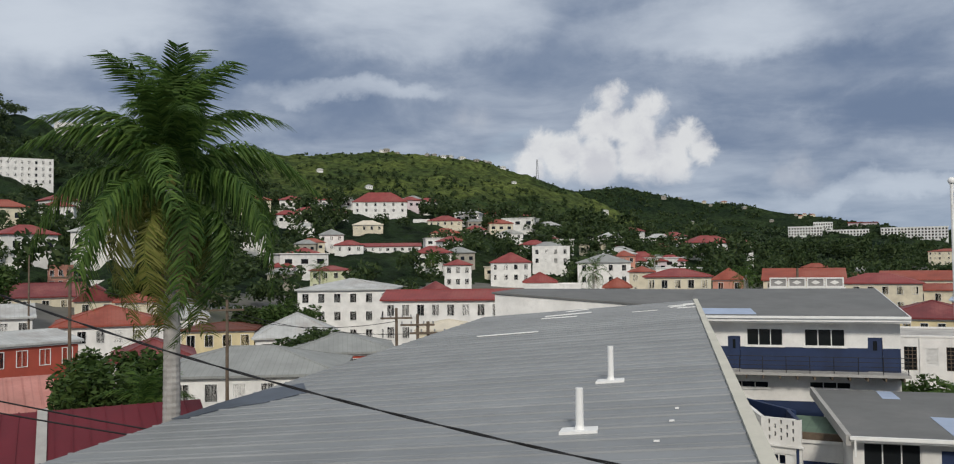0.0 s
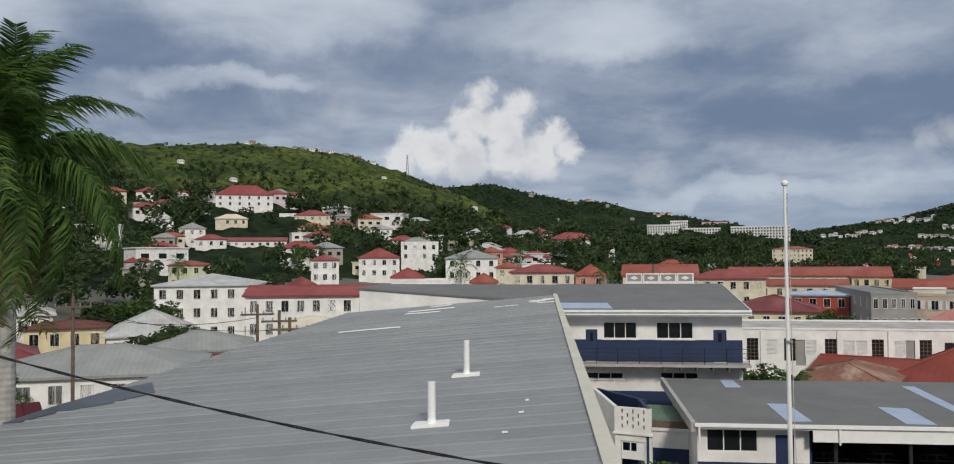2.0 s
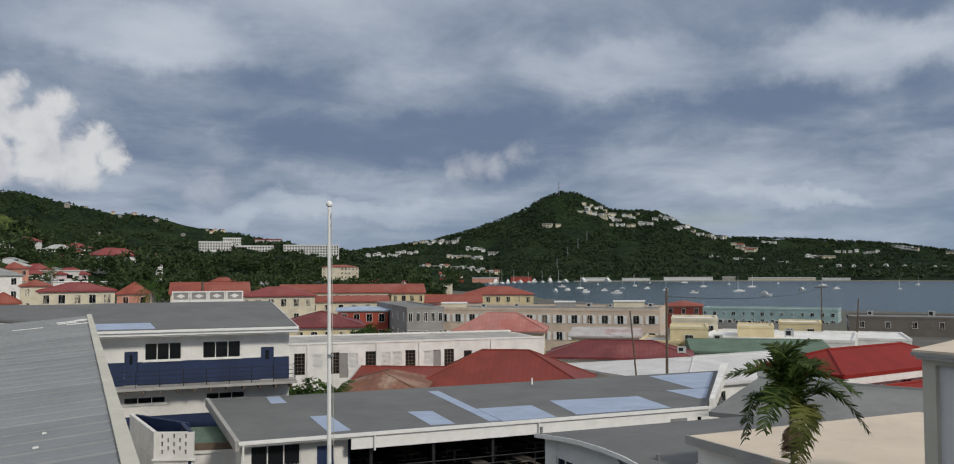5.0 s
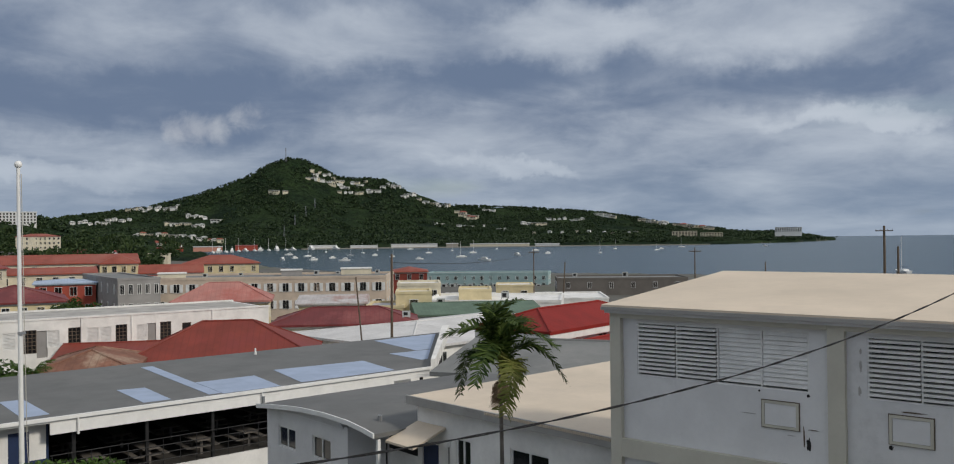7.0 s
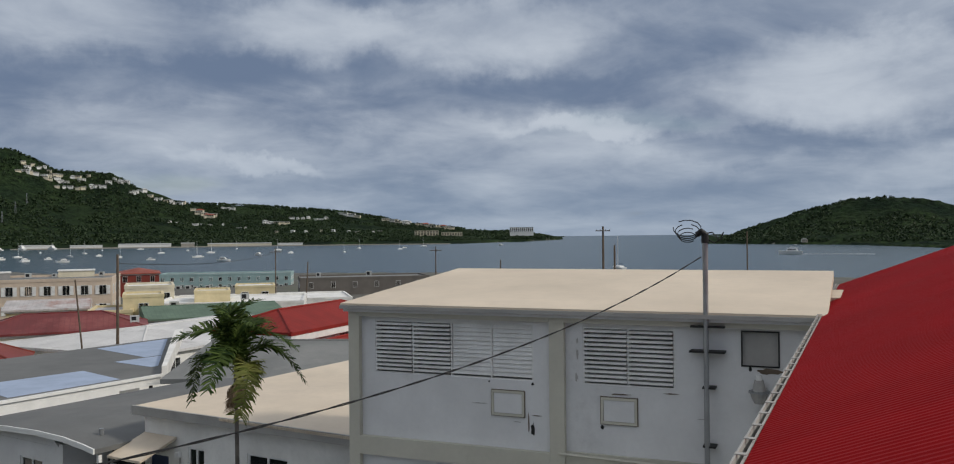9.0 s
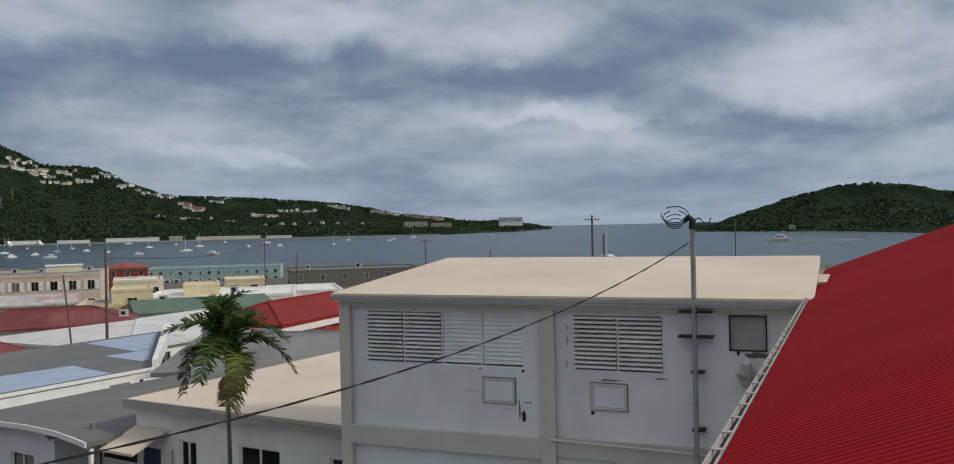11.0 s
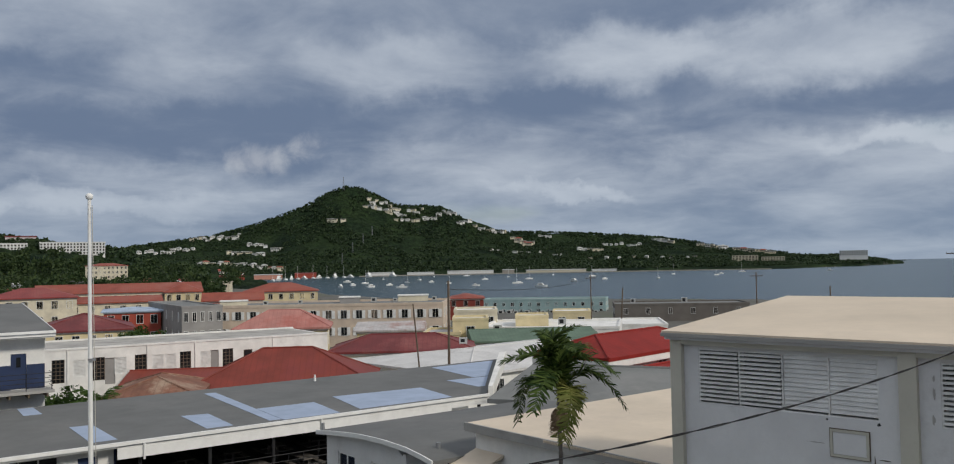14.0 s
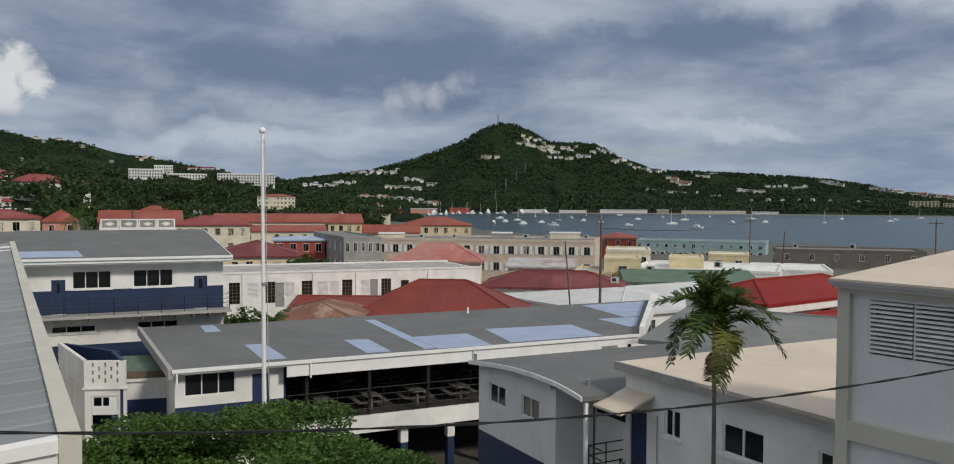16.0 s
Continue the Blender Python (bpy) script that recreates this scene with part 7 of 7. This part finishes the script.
slab(-6.6, -4.6, 1060, 37.0, 3, 12, "long white hotel block with rows of balconies")
slab(-5.1, -4.0, 1085, 42.5, 2, 8, "short white hotel block above the others")
slab(-4.3, -1.95, 1060, 32.3, 3, 13, "long white hotel block with a dark roofline")
slab(-1.3, 2.3, 1060, 33.4, 4, 20, "largest white hotel block with rows of balconies")
slab(49.0, 50.6, 2050, 14.5, 3, 12, "pale hotel on the point across the harbour", 24)
slab(42.6, 44.2, 1950, 8.0, 4, 8, "cream apartment block by the water", 24, "cream")
slab(44.4, 45.8, 1950, 4.0, 3, 8, "cream apartment block by the water", 24, "cream")
t = thing("water_tank_house", place(*bearing(-2.3, 1120).xy, 40.0, 90), "pink and white house by the hotel", "house")
part("wall", boxes((-16, 16, 0, 14, -14, 2.5)), "pinkw", t)
part("roof", boxes((-17, 17, -1, 15, 2.504, 3.4)), "red", t)

# ---- masts and pylons on the hills ----
for az, d, h, lab in ((17.05, 2340, 34, "lattice radio mast on the peak"), (-52.0, 598, 14, "white antenna on the hilltop house"), (-22.6, 1500, 36, "lattice pylon on the ridge"), (18.9, 2080, 24, "pale cable-car pylon on the slope"), (18.3, 1980, 24, "pale cable-car pylon on the slope"), (17.6, 1880, 24, "pale cable-car pylon on the slope"), (16.9, 1760, 24, "pale cable-car pylon on the slope")):
    p = bearing(az, d)
    z = ground_at(p.x, p.y)
    t = thing("mast", place(p.x, p.y, z, az + 90), lab, "mast", "masts on the hills")
    w0, w1 = h * 0.06, h * 0.018
    for sx in (-1, 1):
        for sy in (-1, 1):
            part("leg", tube(bmesh.new(), [(sx * w0, sy * w0, -3), (sx * w1, sy * w1, h)], h * 0.012, 4), "steel", t)
    for k in range(8):
        s = k / 8
        w = w0 + (w1 - w0) * s
        part("brace", tube(bmesh.new(), [(-w, -w, h * s), (w, -w, h * (s + 0.12))], h * 0.007, 4), "steel", t)

# ---- boats ----
def hull(L, W, D):
    bm = bmesh.new()
    st = ((-0.5, 0.8, 0.0), (-0.2, 1.0, 0.0), (0.15, 0.95, 0.05), (0.38, 0.55, 0.15), (0.5, 0.03, 0.3))
    lo, hi = [], []
    rings = []
    for s, w, r in st:
        rings.append([bm.verts.new(v) for v in ((s * L, -w * W / 2, D * (1 + r)), (s * L * 0.97, -w * W * 0.36, -0.3), (s * L * 0.97, w * W * 0.36, -0.3), (s * L, w * W / 2, D * (1 + r)))])
    for a, b in zip(rings, rings[1:]):
        for i in range(4):
            bm.faces.new((a[i], b[i], b[(i + 1) % 4], a[(i + 1) % 4]))
    bm.faces.new(rings[0])
    bm.faces.new(rings[-1][::-1])
    bmesh.ops.recalc_face_normals(bm, faces=bm.faces)
    return finish(bm, "hull", "white paint")


def cabin(L, W, h0, h1):
    bm = bmesh.new()
    solid(bm, [(-L * .3, -W * .35, h0), (L * .2, -W * .3, h0), (L * .2, W * .3, h0), (-L * .3, W * .35, h0)], [(-L * .27, -W * .3, h1), (L * .1, -W * .24, h1), (L * .1, W * .24, h1), (-L * .27, W * .3, h1)])
    return finish(bm, "cabin", "white paint")


def sailboat():
    t = thing("sailing_boat", pose(0, 900, SEA), "white sailing boat at anchor with a bare mast", "boat", "boats in the harbour")
    part("hull", hull(12, 3.6, 1.2), "", t)
    part("cabin", cabin(12, 3.6, 1.2, 1.9), "", t)
    part("mast", tube(bmesh.new(), [(0.8, 0, 1.2), (0.8, 0, 16)], 0.16, 6, 0.1), "white paint", t)
    part("boom", tube(bmesh.new(), [(0.8, 0, 2.8), (-4.4, 0, 2.9)], 0.12, 6), "navy", t)
    return t


def motorboat():
    t = thing("motor_boat", pose(0, 950, SEA), "white motor boat with a low cabin", "boat", "boats in the harbour")
    part("hull", hull(11, 3.8, 1.4), "", t)
    part("cabin", cabin(11, 3.8, 1.4, 2.9), "", t)
    part("windows", boxes((-2.6, 1.2, -1.28, 1.28, 1.9, 2.3)), "glass", t)
    part("flybridge", boxes((-2.4, 0.6, -1.1, 1.1, 2.95, 3.3)), "white paint", t)
    return t


def yacht():
    t = thing("motor_yacht", pose(0, 1500, SEA), "large white motor yacht moored at the marina", "boat", "yachts at the marina")
    part("hull", hull(46, 9, 3.6), "", t)
    part("main_deck", cabin(46, 9, 3.6, 6.4), "", t)
    part("upper_deck", cabin(32, 7.5, 6.45, 9.0), "", t)
    part("windows", boxes((-12, 5, -3.0, 3.0, 4.6, 5.6)), "glass", t)
    part("mast", tube(bmesh.new(), [(-3, 0, 9), (-4, 0, 14)], 0.4, 6, 0.2), "white paint", t)
    return t


rng = random.Random(77)
protos = {"s": sailboat(), "m": motorboat(), "y": yacht()}
seen = set()


def moor(kind, az, d, turn, scale=1.0):
    p = bearing(az, d)
    m = pose(p.x, p.y, SEA, 0, 0, turn) @ Matrix.Scale(scale, 4)
    if kind not in seen:
        seen.add(kind)
        protos[kind].matrix_world = m
    else:
        copy_thing(protos[kind], m).matrix_world = m


for az, d in ((21.2, 900), (22.0, 1050), (24.0, 820), (26.4, 1000), (28.0, 1150), (28.6, 780), (29.4, 980), (31.0, 1250), (33.6, 1100), (37.9, 900), (38.9, 1150), (41.6, 1050), (23.0, 1300), (19.6, 1150), (43.2, 1300), (18.4, 900), (25.2, 1350)):
    moor("s", az, d, rng.uniform(0, 360), rng.uniform(0.65, 0.95))
moor("s", 56.2, 420, 60, 1.0)
for az, d in ((16.8, 760), (17.6, 820), (18.8, 740), (20.0, 800), (20.8, 700), (22.8, 900), (25.8, 720), (30.2, 650), (32.4, 820), (34.4, 900), (17.2, 1000), (48.4, 1300), (41.9, 1150)):
    moor("m", az, d, rng.uniform(0, 360), rng.uniform(0.6, 0.95))
moor("m", 67.0, 700, 110, 1.6)
for az, d, turn in ((13.6, 1330, 75), (14.4, 1400, 95), (15.4, 1440, 60), (16.4, 1460, 80), (17.4, 1470, 100), (18.6, 1500, 85), (12.8, 1300, 70), (20.2, 1520, 90)):
    moor("y", az, d, turn, rng.uniform(0.5, 0.8))
for az, d in ((14.0, 1380), (15.0, 1420), (15.9, 1430), (13.2, 1310), (12.4, 1250), (17.0, 1450)):
    moor("s", az, d, 90, 1.3)
# wake behind the running boat
bm = bmesh.new()
solid(bm, [(-60, -3, 0.02), (0, -0.6, 0.02), (0, 0.6, 0.02), (-60, 3, 0.02)], [(-60, -3, 0.1), (0, -0.6, 0.25), (0, 0.6, 0.25), (-60, 3, 0.1)])
o = new("wake", finish(bm, "wake", "white paint"))
p = bearing(67.0, 700)
o.matrix_world = pose(p.x - 4, p.y + 8, SEA, 0, 0, 110) @ Matrix.Translation((-8, 0, 0))
tagged(o, "white foaming wake of the motor boat", "wake")

# ---- far quay: low sheds and the breakwater ----
for az0, az1, d, top, wall_ in ((18.5, 20.3, 1560, -10.0, "white"), (21.2, 23.0, 1570, -11.0, "white"), (23.9, 27.0, 1570, -9.5, "white"), (29.2, 33.2, 1575, -10.5, "cream"), (27.6, 28.4, 1570, -9, "stone"), (33.6, 35.2, 1580, -11.5, "white"), (11.2, 13.0, 1450, -8.5, "salmon"), (8.5, 10.6, 1350, -8.0, "redwall"), (13.8, 15.2, 1500, -7.5, "redwall")):
    w = 2 * d * math.tan(radians(az1 - az0) / 2)
    c = bearing((az0 + az1) / 2, d)
    t = thing("quay_shed", place(c.x, c.y, top - 4, (az0 + az1) / 2 + 90), "long low pale shed on the far quay", "shed", "sheds on the far quay")
    part("wall", boxes((-w / 2, w / 2, 0, 16, -8, 1.6)), wall_, t)
    o = part("roof", hip_roof(w, 16, 1.2, 0.6, gable="x"), "palegrey" if wall_ != "redwall" else "red", t)
    o.location = (0, 8, 1.84)
for az0, az1, d in ((18, 45, 1540),):
    bm = bmesh.new()
    lo, hi = [], []
    n = 40
    for i in range(n + 1):
        lo.append(bearing(az0 + (az1 - az0) * i / n, d, SEA - 2))
        hi.append(bearing(az0 + (az1 - az0) * i / n, d, SEA + 1.6))
    for i in range(n + 1):
        lo.append(bearing(az1 + (az0 - az1) * i / n, d + 10, SEA - 2))
        hi.append(bearing(az1 + (az0 - az1) * i / n, d + 10, SEA + 1.6))
    solid(bm, lo, hi)
    tagged(new("pier", finish(bm, "pier", "stone")), "long low stone quay across the harbour", "pier", kind="structure")

# ---- near maroon roof and the salmon roof beyond it ----
def panel_house(label, az, d, w, depth, eave, ridge, turn, mat, sheets, wall_):
    c = bearing(az, d + depth / 2)
    g = ground_at(c.x, c.y) - 0.5
    t = thing("house", place(c.x, c.y, 0, az + 90 + turn), label, "house")
    part("wall", boxes((-w / 2 + .4, w / 2 - .4, -depth / 2 + .4, depth / 2 - .4, g, eave - 0.2)), wall_, t)
    part("gable_core", prism(bmesh.new(), [(-depth / 2, eave - 0.21), (depth / 2, eave - 0.21), (0, ridge - 0.06)], -w / 2 + .3, w / 2 - .3), mat, t).matrix_local = pose(0, 0, 0, 0, 0, 90)
    for i in range(sheets):
        x0, x1 = -w / 2 + w * i / sheets, -w / 2 + w * (i + 1) / sheets
        for s in (-1, 1):
            bm = bmesh.new()
            lo = [(x0, s * depth / 2, eave - .04), (x1, s * depth / 2, eave - .04), (x1, 0, ridge - .04), (x0, 0, ridge - .04)]
            solid(bm, lo, [(x, y, z + 0.05) for x, y, z in lo])
            part("roof_sheet", bm, mat, t)
    for i in range(1, sheets):
        x0 = -w / 2 + w * i / sheets
        for s in (-1, 1):
            bm = bmesh.new()
            lo = [(x0 - .02, s * depth / 2, eave + .01), (x0 + .02, s * depth / 2, eave + .01), (x0 + .02, 0, ridge + .01), (x0 - .02, 0, ridge + .01)]
            solid(bm, lo, [(x, y, z + 0.04) for x, y, z in lo])
            part("seam", bm, mat, t)
    return t


mr = panel_house("house under a dark maroon standing-seam roof", -57, 28, 17, 20, -8.6, -5.5, 4, "maroonmetal", 28, "white")
bm = bmesh.new()
solid(bm, [(-0.15, -10, -8.53), (0.2, -10, -8.53), (0.2, 0, -5.43), (-0.15, 0, -5.43)], [(-0.15, -10, -8.49), (0.2, -10, -8.49), (0.2, 0, -5.39), (-0.15, 0, -5.39)])
o = part("capping_strip", bm, "concrete", mr, "pale weathered capping strip")
o.location = (2.6, 0, 0)
panel_house("house under a faded salmon metal roof", -58.5, 55, 12, 10, -8.6, -6.6, 0, "pinkroof", 14, "white")


# ---- rooftop plant on the harbour side ----
def air_unit(az, d, z, s=1.0):
    p = bearing(az, d, z)
    t = thing("air_conditioner", place(p.x, p.y, p.z, az + 90), "grey boxed air conditioner with a dark fan grille", "air conditioner", "air conditioners on the roofs")
    part("casing", pierced(-0.6 * s, 0.6 * s, 0.1, 1.0 * s, -0.4 * s, 0.4 * s, [(-0.42 * s, 0.2 * s, 0.25, 0.85 * s)]), "palegrey", t)
    part("grille", boxes((-0.42 * s, 0.2 * s, -0.3 * s, -0.25 * s, 0.25, 0.85 * s)), "black", t)
    part("foot", boxes((-0.55 * s, -0.45 * s, -0.35 * s, 0.35 * s, 0, 0.1)), "steel", t)
    part("foot", boxes((0.45 * s, 0.55 * s, -0.35 * s, 0.35 * s, 0, 0.1)), "steel", t)


rng = random.Random(5)
for k in range(13):
    air_unit(26.8 + k * 0.58 + rng.uniform(-0.1, 0.1), 292, -17.4, rng.uniform(1.1, 1.7))
for az, d, z, s in ((12.0, 166, -6.9, 0.8), (14.2, 168, -6.9, 0.7), (19.0, 170, -7.0, 0.9), (20.4, 170, -7.0, 0.7), (23.0, 171, -7.0, 0.8), (27.2, 120, -9.5, 1.0), (31.5, 128, -9.2, 1.0), (36.2, 236, -11.2, 1.1), (39.5, 236, -11.2, 1.3), (24.9, 90, -8.3, 0.7)):
    air_unit(az, d, z, s)

# rooftop penthouse and chimney blocks on the taupe building
for az, d, w, dep, z0, z1, m in ((10.0, 170, 5, 4, -7.0, -6.2, "cream"), (17.4, 172, 4, 4, -7.0, -6.1, "greywall"), (21.6, 172, 6, 4, -7.0, -6.0, "cream")):
    p = bearing(az, d)
    t = thing("rooftop_room", place(p.x, p.y, z0 - 4, az + 90), "small flat-topped rooftop room with a parapet", "rooftop room", "rooftop rooms")
    part("wall", boxes((-w / 2, w / 2, 0, dep, 0, z1 - z0 + 4)), m, t)
    part("coping", boxes((-w / 2 - 0.15, w / 2 + 0.15, -0.15, dep + 0.15, z1 - z0 + 4.004, z1 - z0 + 4.2)), "white", t)

# ---- chips, runs and cracks on the louvred wall ----
rng = random.Random(9)
def mark(x, z, w, h, m):
    """A ragged thin flake lying on the wall."""
    bm = bmesh.new()
    n = 14
    ring = []
    for k in range(n):
        a = math.tau * k / n
        r = rng.uniform(0.55, 1.0)
        ring.append((x + math.cos(a) * w / 2 * r, z + math.sin(a) * h / 2 * r))
    prism(bm, ring, 0.1125, 0.1185)
    part("stain", bm, m, shed)


for x, z, w, h, m in ((3.86, -3.62, 0.1, 0.3, "black"), (3.78, -3.5, 0.03, 0.5, "old wood"), (3.95, -3.36, 0.22, 0.025, "old wood"), (3.55, -3.5, 0.18, 0.02, "concrete"), (2.8, -3.2, 0.35, 0.02, "concrete"), (3.86, -2.78, 0.07, 0.07, "black"), (3.0, -2.78, 0.05, 0.05, "black"),
                      (5.17, -3.47, 0.09, 0.09, "black"), (6.4, -2.8, 0.3, 0.025, "old wood"), (4.72, -1.95, 0.05, 0.12, "concrete"), (4.72, -2.2, 0.05, 0.25, "concrete"), (4.7, -2.6, 0.06, 0.2, "concrete"), (8.0, -2.33, 0.5, 0.12, "old wood"), (7.7, -2.3, 0.06, 0.12, "black"), (6.9, -3.2, 0.2, 0.02, "concrete"),
                      (5.5, -2.87, 0.5, 0.03, "old wood"), (8.25, -2.9, 0.12, 0.3, "concrete")):
    mark(x, z, w, h, m)
